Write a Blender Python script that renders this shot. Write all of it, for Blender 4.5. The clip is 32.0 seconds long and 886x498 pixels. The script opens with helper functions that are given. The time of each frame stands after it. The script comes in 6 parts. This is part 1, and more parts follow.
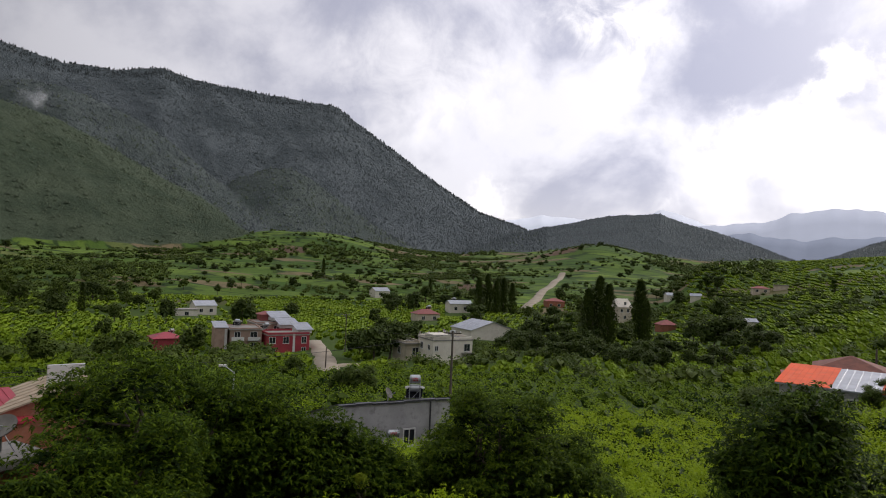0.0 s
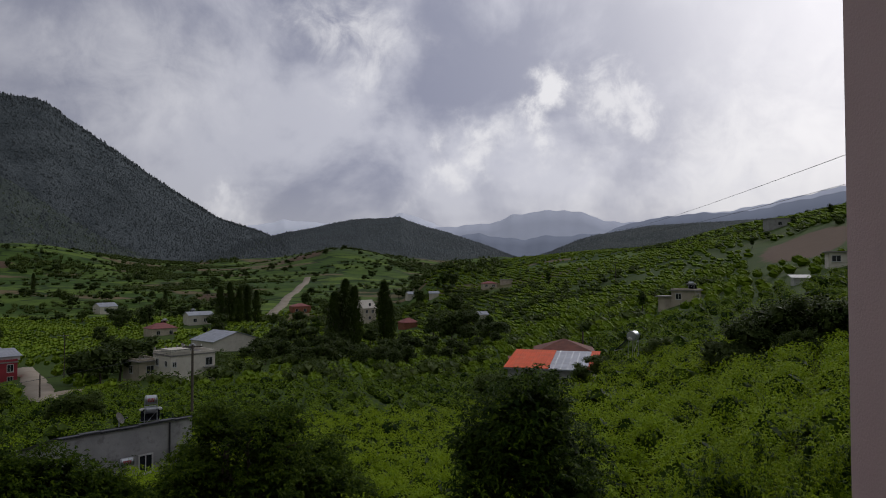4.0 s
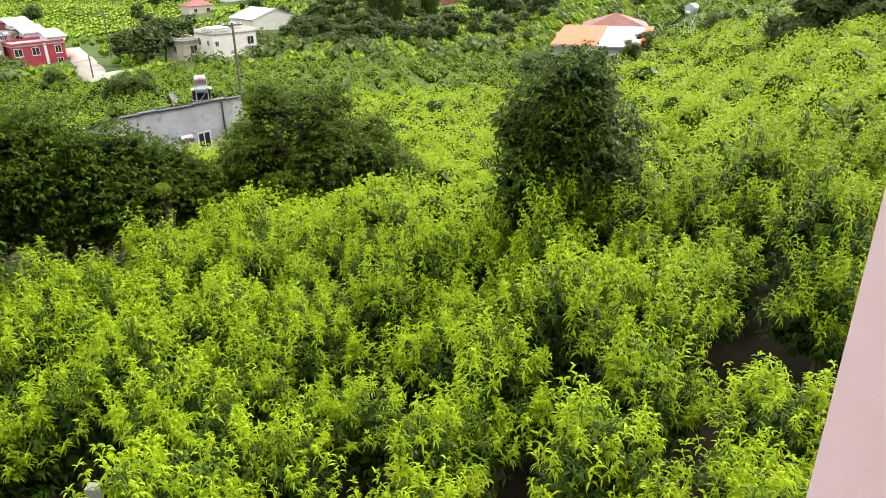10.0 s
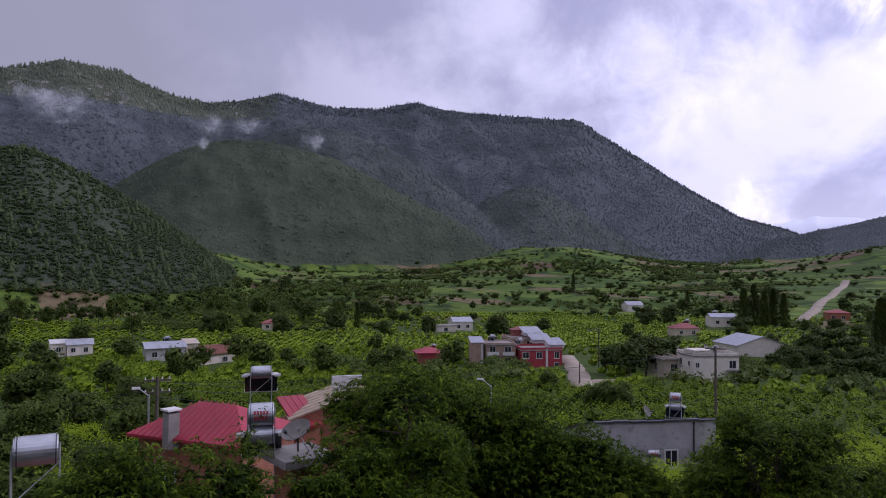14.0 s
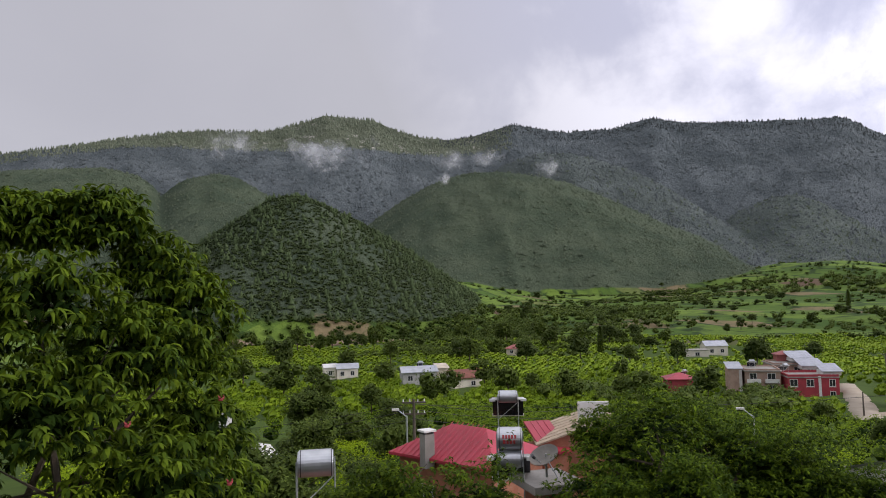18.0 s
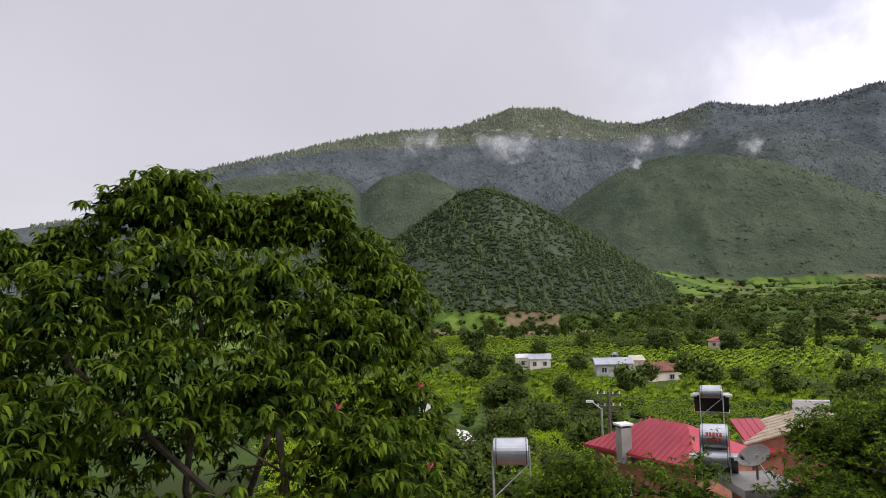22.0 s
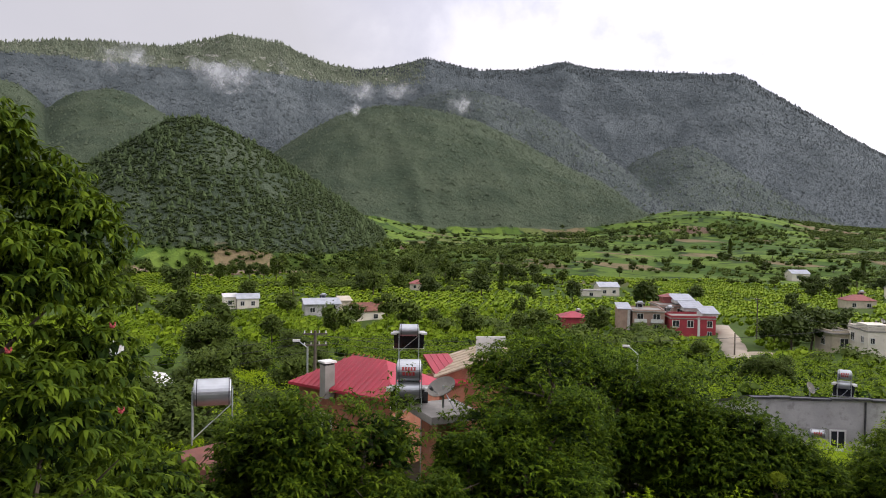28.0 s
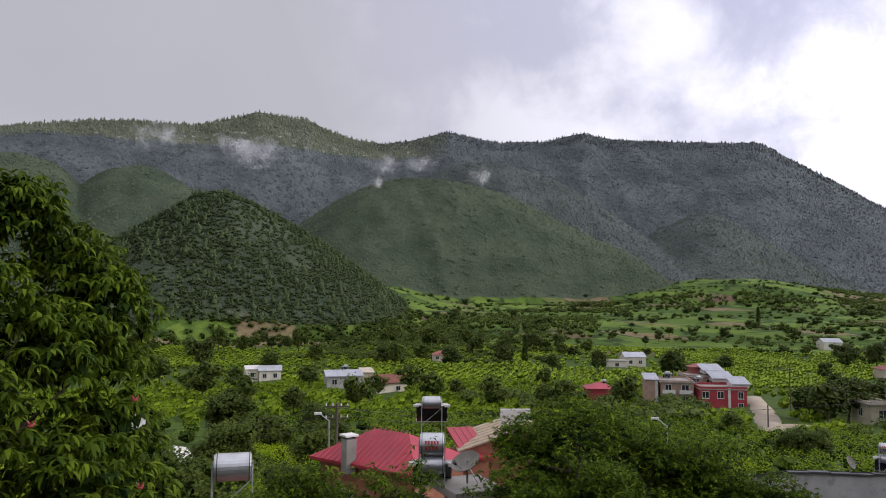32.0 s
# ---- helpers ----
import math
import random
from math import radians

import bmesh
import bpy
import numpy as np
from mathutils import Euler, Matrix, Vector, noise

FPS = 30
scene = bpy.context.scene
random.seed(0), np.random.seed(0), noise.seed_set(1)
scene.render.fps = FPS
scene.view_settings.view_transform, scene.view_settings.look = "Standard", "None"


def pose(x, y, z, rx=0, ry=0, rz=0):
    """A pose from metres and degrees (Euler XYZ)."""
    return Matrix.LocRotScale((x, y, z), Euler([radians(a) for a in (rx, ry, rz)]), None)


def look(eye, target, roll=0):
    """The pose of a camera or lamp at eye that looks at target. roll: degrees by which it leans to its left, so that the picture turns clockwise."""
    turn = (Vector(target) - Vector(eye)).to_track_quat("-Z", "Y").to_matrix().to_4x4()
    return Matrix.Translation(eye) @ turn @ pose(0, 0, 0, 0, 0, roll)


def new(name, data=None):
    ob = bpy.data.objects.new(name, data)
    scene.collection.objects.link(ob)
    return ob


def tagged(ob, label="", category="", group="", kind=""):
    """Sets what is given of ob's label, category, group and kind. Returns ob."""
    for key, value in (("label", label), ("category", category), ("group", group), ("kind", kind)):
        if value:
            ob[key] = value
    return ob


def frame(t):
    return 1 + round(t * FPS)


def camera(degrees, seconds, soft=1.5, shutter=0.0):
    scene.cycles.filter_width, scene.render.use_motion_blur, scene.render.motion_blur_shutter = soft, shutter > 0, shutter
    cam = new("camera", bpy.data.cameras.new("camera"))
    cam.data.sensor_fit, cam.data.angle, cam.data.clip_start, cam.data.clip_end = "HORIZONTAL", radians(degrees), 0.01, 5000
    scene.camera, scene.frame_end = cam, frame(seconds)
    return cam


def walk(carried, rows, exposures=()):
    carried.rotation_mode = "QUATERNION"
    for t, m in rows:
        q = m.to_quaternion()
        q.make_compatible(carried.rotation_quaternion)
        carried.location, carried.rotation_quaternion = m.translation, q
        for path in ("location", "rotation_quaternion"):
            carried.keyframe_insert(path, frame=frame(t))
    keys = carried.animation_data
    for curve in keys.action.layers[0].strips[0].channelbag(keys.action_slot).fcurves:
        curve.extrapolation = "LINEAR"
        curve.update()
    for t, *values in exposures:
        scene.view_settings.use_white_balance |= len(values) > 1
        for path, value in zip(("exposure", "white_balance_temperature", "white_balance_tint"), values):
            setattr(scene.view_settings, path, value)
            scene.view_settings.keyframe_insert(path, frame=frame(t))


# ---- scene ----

EYE = 7.0                     # the eye's height over the ground at the foot of the house
cam = camera(64.71, 32.0, soft=1.0)
PATH = (  # seconds, azimuth, elevation, lean
    (0, -22.38, 0.98, -2.32), (0.5, -17.97, 1.08, -0.94), (1, -15.15, 1.32, -0.12), (1.5, -12.15, 1.47, 0.37),
    (2, -7.85, 1.17, 0.52), (2.5, -2.69, 1.15, 0.72), (3, 0.00, 1.34, 0.15), (3.5, -0.91, 1.74, 0.25),
    (5.5, -2.64, 1.70, -0.51), (6, -2.83, 2.09, -0.61), (6.5, -2.98, 2.01, -0.43), (7, -2.66, 0.68, -0.72),
    (7.5, -3.53, -4.46, -0.97), (8, -3.89, -11.33, -1.18), (8.5, -3.19, -17.70, -0.93), (9, -3.53, -23.04, -0.06),
    (9.5, -3.65, -24.64, 0.44), (10, -5.50, -24.09, 0.99), (10.5, -9.06, -21.99, -0.25), (11, -12.78, -14.86, -1.25),
    (11.5, -17.10, -7.29, -1.36), (12, -19.98, -2.84, -0.86), (12.5, -24.35, 1.15, 0.35), (13, -31.41, 2.63, 0.71),
    (13.5, -39.08, 1.90, -0.10), (14, -42.55, 1.74, -0.30), (14.5, -46.38, 3.09, 0.26), (15, -49.69, 2.55, 0.96),
    (15.5, -52.67, 3.28, 1.44), (17.5, -60.62, 4.07, 1.49), (18, -61.92, 3.95, 1.45), (18.5, -62.44, 3.43, 1.00),
    (19, -62.28, 3.59, 0.91), (19.5, -62.45, 3.14, 0.86), (20, -63.73, 2.99, 0.75), (20.5, -65.32, 2.62, 1.19),
    (21, -66.16, 2.92, 0.86), (21.5, -70.53, 3.14, 1.24), (22, -77.39, 3.64, 1.91), (22.5, -77.93, 4.03, 3.92),
    (23, -75.13, 2.97, 2.75), (23.5, -66.83, 2.73, -1.20), (24, -62.59, 2.11, -1.93), (24.5, -60.43, 2.22, -1.93),
    (26.5, -58.31, 0.23, -2.66), (27, -56.63, -0.39, -1.92), (27.5, -55.04, -0.75, -0.78), (28, -54.32, -1.41, -0.90),
    (28.5, -54.08, -1.73, -1.05), (29, -54.12, -0.95, -0.25), (29.5, -54.09, -1.49, -0.31), (30, -54.60, -1.02, -0.30),
    (30.5, -54.98, 0.55, -0.47), (31, -54.15, 2.18, -0.61), (31.5, -55.20, 4.08, -0.39), (32, -56.20, 4.32, -0.47),
)


def bearing(az, el, d=1.0):
    a, e = radians(az), radians(el)
    return Vector((d * math.sin(a) * math.cos(e), d * math.cos(a) * math.cos(e), d * math.sin(e)))


eye = Vector((0, 0, EYE))
EXPOSURES = (  # seconds, stops, white balance
    (0, -0.42, 6500, 14), (1, -0.8, 6500, 14), (2, -1.15, 6400, 14), (3, -1.4, 6300, 14), (6, -1.4, 6100, 14), (7, -1.4, 6200, 14), (8, -0.98, 6300, 12), (8.5, 0.7, 6500, 12), (9, 1.3, 6500, 12),
    (9.5, 1.62, 6500, 12), (10, 1.72, 6500, 12), (11, 2.15, 6000, 30), (11.5, 1.7, 5600, 36), (12, 0.85, 4800, 38), (12.5, -0.1, 5500, 36), (13, -0.52, 5500, 36), (14, -0.5, 5650, 34), (15, -0.32, 5900, 28),
    (18, 0.08, 6350, 17), (20, 0.14, 6350, 17), (21, 0.33, 6400, 17), (23, 0.4, 6450, 17), (27, 0.38, 6450, 17), (28, 0.46, 6500, 17), (29, 0.7, 6450, 18), (30, 0.78, 6450, 18), (31, 0.55, 6450, 18), (32, 0.05, 6350, 17))
walk(cam, [(t, look(eye, eye + bearing(az, el, 100), -lean)) for t, az, el, lean in PATH], EXPOSURES)

# ---- daylight: broken overcast, the sun low behind the cloud ----
SUN_AZ, SUN_EL = 31.0, 24.0
world = bpy.data.worlds.new("sky")
scene.world = world
world.use_nodes = True


class Nodes:
    """Short hand for building node trees."""

    def __init__(self, tree):
        self.t = tree
        self.t.nodes.clear()

    def add(self, kind, **props):
        n = self.t.nodes.new(kind)
        for k, v in props.items():
            if k == "op":
                n.operation = v
            elif k == "blend":
                n.blend_type = v
            elif k == "dtype":
                n.data_type = v
        return n

    def put(self, socket, value):
        if hasattr(value, "is_output"):
            self.t.links.new(value, socket)
        elif isinstance(value, (tuple, list)) and len(value) == 3 and socket.type == "RGBA":
            socket.default_value = (*value, 1)
        else:
            socket.default_value = value

    def math(self, op, a, b=0.0, clamp=False):
        n = self.add("ShaderNodeMath", op=op)
        n.use_clamp = clamp
        self.put(n.inputs[0], a)
        self.put(n.inputs[1], b)
        return n.outputs[0]

    def mix(self, fac, a, b, blend="MIX"):
        n = self.add("ShaderNodeMix", dtype="RGBA", blend=blend)
        self.put(n.inputs[0], fac)
        self.put(n.inputs[6], a)
        self.put(n.inputs[7], b)
        return n.outputs[2]

    def noise(self, vec, scale, detail=4.0, rough=0.55, dist=0.0):
        n = self.add("ShaderNodeTexNoise")
        if vec is not None:
            self.put(n.inputs["Vector"], vec)
        n.inputs["Scale"].default_value = scale
        n.inputs["Detail"].default_value = detail
        n.inputs["Roughness"].default_value = rough
        n.inputs["Distortion"].default_value = dist
        return n.outputs[0]

    def ramp(self, fac, lo, hi):
        n = self.add("ShaderNodeMapRange")
        n.clamp = True
        n.interpolation_type = "SMOOTHSTEP"
        self.put(n.inputs[0], fac)
        n.inputs[1].default_value, n.inputs[2].default_value = lo, hi
        return n.outputs[0]


def build_sky():
    k = Nodes(world.node_tree)
    sky = k.add("ShaderNodeTexSky")
    sky.sky_type, sky.sun_disc = "NISHITA", False
    sky.sun_elevation, sky.sun_rotation = radians(SUN_EL), radians(SUN_AZ)
    way = k.add("ShaderNodeTexCoord").outputs["Generated"]
    xyz = k.add("ShaderNodeSeparateXYZ")
    k.put(xyz.inputs[0], way)
    # a flat cloud deck, seen in perspective
    up = k.math("MAXIMUM", k.math("ADD", xyz.outputs[2], 0.30), 0.05)
    deck = k.add("ShaderNodeCombineXYZ")
    k.put(deck.inputs[0], k.math("DIVIDE", xyz.outputs[0], up))
    k.put(deck.inputs[1], k.math("DIVIDE", xyz.outputs[1], up))
    drift = k.add("ShaderNodeVectorMath", op="ADD")
    k.put(drift.inputs[0], deck.outputs[0])
    drift.inputs[1].default_value = (3.1, 1.7, 0.4)
    big = k.noise(drift.outputs[0], 0.8, 5.0, 0.45, 0.3)
    fine = k.noise(drift.outputs[0], 3.0, 6.0, 0.55, 0.3)
    lump = k.math("ADD", k.math("MULTIPLY", big, 0.84), k.math("MULTIPLY", fine, 0.16))
    # nearness to the hidden sun
    dot = k.add("ShaderNodeVectorMath", op="DOT_PRODUCT")
    k.put(dot.inputs[0], way)
    dot.inputs[1].default_value = bearing(SUN_AZ, SUN_EL)
    near = k.math("MAXIMUM", dot.outputs["Value"], 0.0)
    glow = k.math("POWER", near, 9.0)
    wide = k.math("POWER", near, 0.85)
    # thin places in the deck: narrow seams between the masses
    billow = k.noise(way, 5.0, 8.0, 0.56, 0.25)
    ragged = k.noise(way, 16.0, 8.0, 0.62, 0.5)
    body = k.ramp(k.math("ADD", k.math("MULTIPLY", lump, 0.5), k.math("MULTIPLY", billow, 0.5)), 0.44, 0.575)
    grey = k.mix(body, (0.68, 0.72, 0.95), (1.62, 1.63, 1.75))
    bend = k.add("ShaderNodeTexNoise")
    k.put(bend.inputs["Vector"], way)
    bend.inputs["Scale"].default_value, bend.inputs["Detail"].default_value, bend.inputs["Roughness"].default_value = 7.0, 8.0, 0.62
    shift = k.add("ShaderNodeVectorMath", op="MULTIPLY_ADD")
    k.put(shift.inputs[0], bend.outputs[1])
    shift.inputs[1].default_value, shift.inputs[2].default_value = (0.26, 0.26, 0.26), (-0.13, -0.13, -0.13)
    warped = k.add("ShaderNodeVectorMath", op="ADD")
    k.put(warped.inputs[0], way)
    k.put(warped.inputs[1], shift.outputs[0])
    astray = k.add("ShaderNodeVectorMath", op="NORMALIZE")
    k.put(astray.inputs[0], warped.outputs[0])
    flat = k.mix(k.ramp(lump, 0.3, 0.7), (0.47, 0.475, 0.50), (0.54, 0.545, 0.565))
    cloud = k.mix(wide, flat, grey)
    cloud = k.mix(k.math("MULTIPLY", k.math("POWER", near, 12.0), 0.6), cloud, (2.1, 2.08, 2.05))
    # breaks in the deck: a torn seam over the valley mouth, thin places beside it, the open gap below the sun
    for az, el, sharp, much, torn in ((-25.0, 15.5, 130.0, 0.4, 0.5), (-10.0, 19.0, 260.0, 0.7, 1.0), (-18.2, 4.8, 1500.0, 0.7, 0.7), (-1.2, 7.0, 1400.0, 0.8, 1.0), (2.2, 9.2, 1400.0, 0.85, 1.1), (5.4, 11.6, 1300.0, 0.9, 1.2),
                                      (7.6, 14.6, 1300.0, 1.0, 1.2), (13.0, 12.6, 900.0, 0.8, 1.2), (9.5, 5.0, 350.0, 0.5, 0.9), (20.0, 7.0, 300.0, 0.6, 0.9), (27.0, 9.0, 70.0, 1.0, 0.4)):
        aim = k.add("ShaderNodeVectorMath", op="DOT_PRODUCT")
        k.put(aim.inputs[0], astray.outputs[0])
        aim.inputs[1].default_value = bearing(az, el)
        hole = k.math("POWER", k.math("MAXIMUM", aim.outputs["Value"], 0.0), sharp)
        tear = k.math("ADD", k.math("MULTIPLY", k.math("SUBTRACT", ragged, 0.5), 4.0 * torn), 1.0)
        hole = k.math("MULTIPLY", k.ramp(k.math("MULTIPLY", hole, tear), 0.05, 1.3), much)
        cloud = k.mix(hole, cloud, (2.2, 2.17, 2.1))
    tight = k.math("POWER", near, 36.0)
    cloud = k.mix(k.math("MULTIPLY", tight, 0.55), cloud, (3.6, 3.5, 3.4))
    low = k.math("SUBTRACT", 1.0, k.ramp(xyz.outputs[2], 0.02, 0.16))
    cloud = k.mix(k.math("MULTIPLY", low, 0.45), cloud, k.mix(wide, (0.55, 0.56, 0.60), (1.5, 1.5, 1.5)))
    # an overcast sky is brightest overhead
    cloud = k.mix(k.ramp(xyz.outputs[2], 0.45, 0.95), cloud, (1.1, 1.11, 1.15))
    blue = k.mix(1.0, sky.outputs[0], (0.1, 0.1, 0.1), "MULTIPLY")
    colour = k.mix(0.93, blue, cloud)
    bg = k.add("ShaderNodeBackground")
    k.put(bg.inputs[0], colour)
    bg.inputs[1].default_value = 1.0
    out = k.add("ShaderNodeOutputWorld")
    k.put(out.inputs[0], bg.outputs[0])


build_sky()
sun = new("sun", bpy.data.lights.new("sun", "SUN"))
sun.data.energy, sun.data.angle, sun.data.color = 1.5, radians(14), (1.0, 0.95, 0.86)
sun.matrix_world = look(bearing(SUN_AZ, SUN_EL, 200), (0, 0, 0))


# ---- materials ----
def surface(name, colour, colour2=None, scale=3.0, rough=0.85, metal=0.0, bump=0.0, fine=40.0, spread=0.12, wear=None, wear_amount=0.0):
    """A solid with two scales of variation, an optional second stain colour and relief."""
    m = bpy.data.materials.new(name)
    m.use_nodes = True
    k = Nodes(m.node_tree)
    at = k.add("ShaderNodeTexCoord").outputs["Object"]
    c2 = colour2 or tuple(c * 0.75 for c in colour)
    base = k.mix(k.ramp(k.noise(at, scale, 5), 0.35, 0.68), colour, c2)
    grain = k.noise(at, fine, 3)
    base = k.mix(spread, base, k.mix(grain, (0, 0, 0), (1, 1, 1)), "OVERLAY")
    pick = k.add("ShaderNodeObjectInfo").outputs["Random"]
    base = k.mix(k.math("MULTIPLY", pick, 0.14), base, (0.05, 0.05, 0.05))
    if wear:
        base = k.mix(k.math("MULTIPLY", k.ramp(k.noise(at, scale * 2.3, 6, 0.65), 0.52, 0.7), wear_amount), base, wear)
    p = k.add("ShaderNodeBsdfPrincipled")
    k.put(p.inputs["Base Color"], base)
    k.put(p.inputs["Roughness"], rough)
    p.inputs["Metallic"].default_value = metal
    if bump:
        b = k.add("ShaderNodeBump")
        b.inputs["Strength"].default_value = bump
        b.inputs["Distance"].default_value = 0.02
        k.put(b.inputs["Height"], grain)
        k.put(p.inputs["Normal"], b.outputs[0])
    k.put(k.add("ShaderNodeOutputMaterial").inputs[0], p.outputs[0])
    return m


def foliage(name, dark, light, through_light=0.35, patch=0.05, gloss=0.1, uneven=0.35, skew=1.0):
    """Leaves: every leaf a little different, patches of growth, light coming through."""
    m = bpy.data.materials.new(name)
    m.use_nodes = True
    k = Nodes(m.node_tree)
    geo = k.add("ShaderNodeNewGeometry")
    base = k.mix(k.math("POWER", geo.outputs["Random Per Island"], skew), dark, light)
    base = k.mix(k.math("MULTIPLY", k.ramp(k.noise(geo.outputs["Position"], patch, 3), 0.4, 0.65), uneven), base, tuple(0.5 * c for c in dark))
    pick = k.add("ShaderNodeObjectInfo").outputs["Random"]
    base = k.mix(k.math("MULTIPLY", pick, 0.25), base, tuple(0.6 * c for c in dark))
    p = k.add("ShaderNodeBsdfPrincipled")
    k.put(p.inputs["Base Color"], base)
    p.inputs["Roughness"].default_value = 0.7
    p.inputs["Specular IOR Level"].default_value = gloss
    tr = k.add("ShaderNodeBsdfTranslucent")
    k.put(tr.inputs[0], k.mix(0.5, base, tuple(min(1, 1.6 * c) for c in light)))
    mx = k.add("ShaderNodeMixShader")
    mx.inputs[0].default_value = through_light
    k.put(mx.inputs[1], p.outputs[0])
    k.put(mx.inputs[2], tr.outputs[0])
    k.put(k.add("ShaderNodeOutputMaterial").inputs[0], mx.outputs[0])
    return m


def land_material():
    m = bpy.data.materials.new("land")
    m.use_nodes = True
    k = Nodes(m.node_tree)
    geo = k.add("ShaderNodeNewGeometry")
    pos = geo.outputs["Position"]
    bend = k.add("ShaderNodeVectorMath", op="MULTIPLY")
    k.put(bend.inputs[0], pos)
    bend.inputs[1].default_value = (0.55, 1.25, 0.0)
    plots = k.add("ShaderNodeTexVoronoi")
    k.put(plots.inputs["Vector"], bend.outputs[0])
    plots.inputs["Scale"].default_value = 0.030
    hue = k.add("ShaderNodeSeparateColor")
    k.put(hue.inputs[0], plots.outputs["Color"])
    green = k.mix(hue.outputs[0], (0.055, 0.108, 0.019), (0.148, 0.222, 0.036))
    green = k.mix(k.ramp(hue.outputs[1], 0.84, 0.88), green, (0.20, 0.155, 0.085))
    bounds = k.add("ShaderNodeTexVoronoi")
    bounds.feature = "DISTANCE_TO_EDGE"
    k.put(bounds.inputs["Vector"], bend.outputs[0])
    bounds.inputs["Scale"].default_value = 0.030
    hedge = k.math("MULTIPLY", k.math("SUBTRACT", 1.0, k.ramp(bounds.outputs["Distance"], 0.03, 0.10)), k.ramp(k.noise(pos, 0.05, 4), 0.4, 0.55))
    green = k.mix(hedge, green, (0.030, 0.056, 0.016))
    patch = k.ramp(k.noise(pos, 0.06, 6, 0.65), 0.48, 0.64)
    green = k.mix(k.math("MULTIPLY", patch, 0.45), green, (0.032, 0.060, 0.016))
    green = k.mix(0.5, green, k.mix(k.noise(pos, 0.9, 4, 0.7), (0.02, 0.02, 0.02), (0.9, 0.9, 0.9)), "OVERLAY")
    # blue-grey wood: the mountains' haze is put into its base colour
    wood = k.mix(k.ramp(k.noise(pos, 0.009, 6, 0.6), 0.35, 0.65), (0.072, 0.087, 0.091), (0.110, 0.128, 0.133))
    green_wood = k.mix(k.ramp(k.noise(pos, 0.012, 6, 0.6), 0.35, 0.65), (0.052, 0.073, 0.045), (0.080, 0.102, 0.063))
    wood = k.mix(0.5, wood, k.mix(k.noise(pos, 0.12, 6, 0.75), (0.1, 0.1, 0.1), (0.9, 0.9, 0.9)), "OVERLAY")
    earth = k.mix(k.noise(pos, 0.4, 6, 0.7), (0.105, 0.066, 0.046), (0.175, 0.120, 0.080))
    under = k.mix(k.noise(pos, 0.5, 5, 0.7), (0.034, 0.060, 0.012), (0.068, 0.106, 0.020))
    # near soil, coloured almost black for the shade between the bushes
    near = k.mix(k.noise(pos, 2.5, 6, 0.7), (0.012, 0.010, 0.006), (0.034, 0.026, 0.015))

    def cover(name):
        a = k.add("ShaderNodeAttribute")
        a.attribute_name = name
        return a.outputs["Fac"]

    # farther heights get less green, which tints them as haze would
    wood = k.mix(cover("green_wood"), wood, green_wood)
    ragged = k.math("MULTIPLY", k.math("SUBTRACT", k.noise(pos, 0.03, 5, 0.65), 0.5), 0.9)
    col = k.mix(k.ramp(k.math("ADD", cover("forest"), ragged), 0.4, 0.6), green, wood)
    col = k.mix(cover("grove"), col, under)
    col = k.mix(k.ramp(k.math("ADD", cover("earth"), ragged), 0.45, 0.6), col, earth)
    # sunlight on the crest put into paler ground, plus pale rock specks
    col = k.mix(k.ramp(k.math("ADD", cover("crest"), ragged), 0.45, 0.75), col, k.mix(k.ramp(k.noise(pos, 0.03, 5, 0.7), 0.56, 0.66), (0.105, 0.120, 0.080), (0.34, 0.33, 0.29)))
    col = k.mix(cover("shaded_soil"), col, near)
    p = k.add("ShaderNodeBsdfPrincipled")
    k.put(p.inputs["Base Color"], col)
    p.inputs["Roughness"].default_value = 0.95
    p.inputs["Specular IOR Level"].default_value = 0.1
    rough = k.add("ShaderNodeBump")
    rough.inputs["Strength"].default_value, rough.inputs["Distance"].default_value = 0.9, 9.0
    k.put(rough.inputs["Height"], k.math("MULTIPLY", k.noise(pos, 0.07, 6, 0.72), cover("forest")))
    k.put(p.inputs["Normal"], rough.outputs[0])
    k.put(k.add("ShaderNodeOutputMaterial").inputs[0], p.outputs[0])
    return m


LAND = land_material()
PEACH_LEAF = foliage("peach leaf", (0.018, 0.045, 0.003), (0.075, 0.122, 0.005), 0.05, 0.05, 0.1, 0.25, 1.2)
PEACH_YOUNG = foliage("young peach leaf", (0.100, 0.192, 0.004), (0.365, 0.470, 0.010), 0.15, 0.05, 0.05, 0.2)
PEACH_FAR = foliage("peach leaf far", (0.185, 0.292, 0.006), (0.340, 0.450, 0.010), 0.2, 0.03, 0.1, 0.15)
PEACH_SLOPE = foliage("peach leaf on the slope", (0.128, 0.212, 0.008), (0.205, 0.292, 0.011), 0.15, 0.02, 0.1, 0.3)
WALNUT_LEAF = foliage("walnut leaf", (0.034, 0.068, 0.005), (0.158, 0.230, 0.012), 0.17, 0.6, 0.1, 0.25, 1.3)
CHERRY_LEAF = foliage("cherry leaf", (0.018, 0.042, 0.003), (0.135, 0.205, 0.008), 0.12, 0.5, 0.06, 0.3, 1.8)
DARK_LEAF = foliage("dark evergreen leaf", (0.014, 0.034, 0.003), (0.098, 0.155, 0.008), 0.10, 0.5, 0.06, 0.3, 2.0)
BUSH_LEAF = foliage("mixed bush leaf", (0.045, 0.075, 0.012), (0.112, 0.152, 0.024), 0.14, 0.05)
PLUM_LEAF = foliage("plum leaf", (0.024, 0.052, 0.004), (0.148, 0.215, 0.010), 0.13, 0.5, 0.06, 0.3, 1.7)
POPLAR_LEAF = foliage("poplar leaf", (0.034, 0.058, 0.012), (0.088, 0.120, 0.022), 0.12, 0.3)
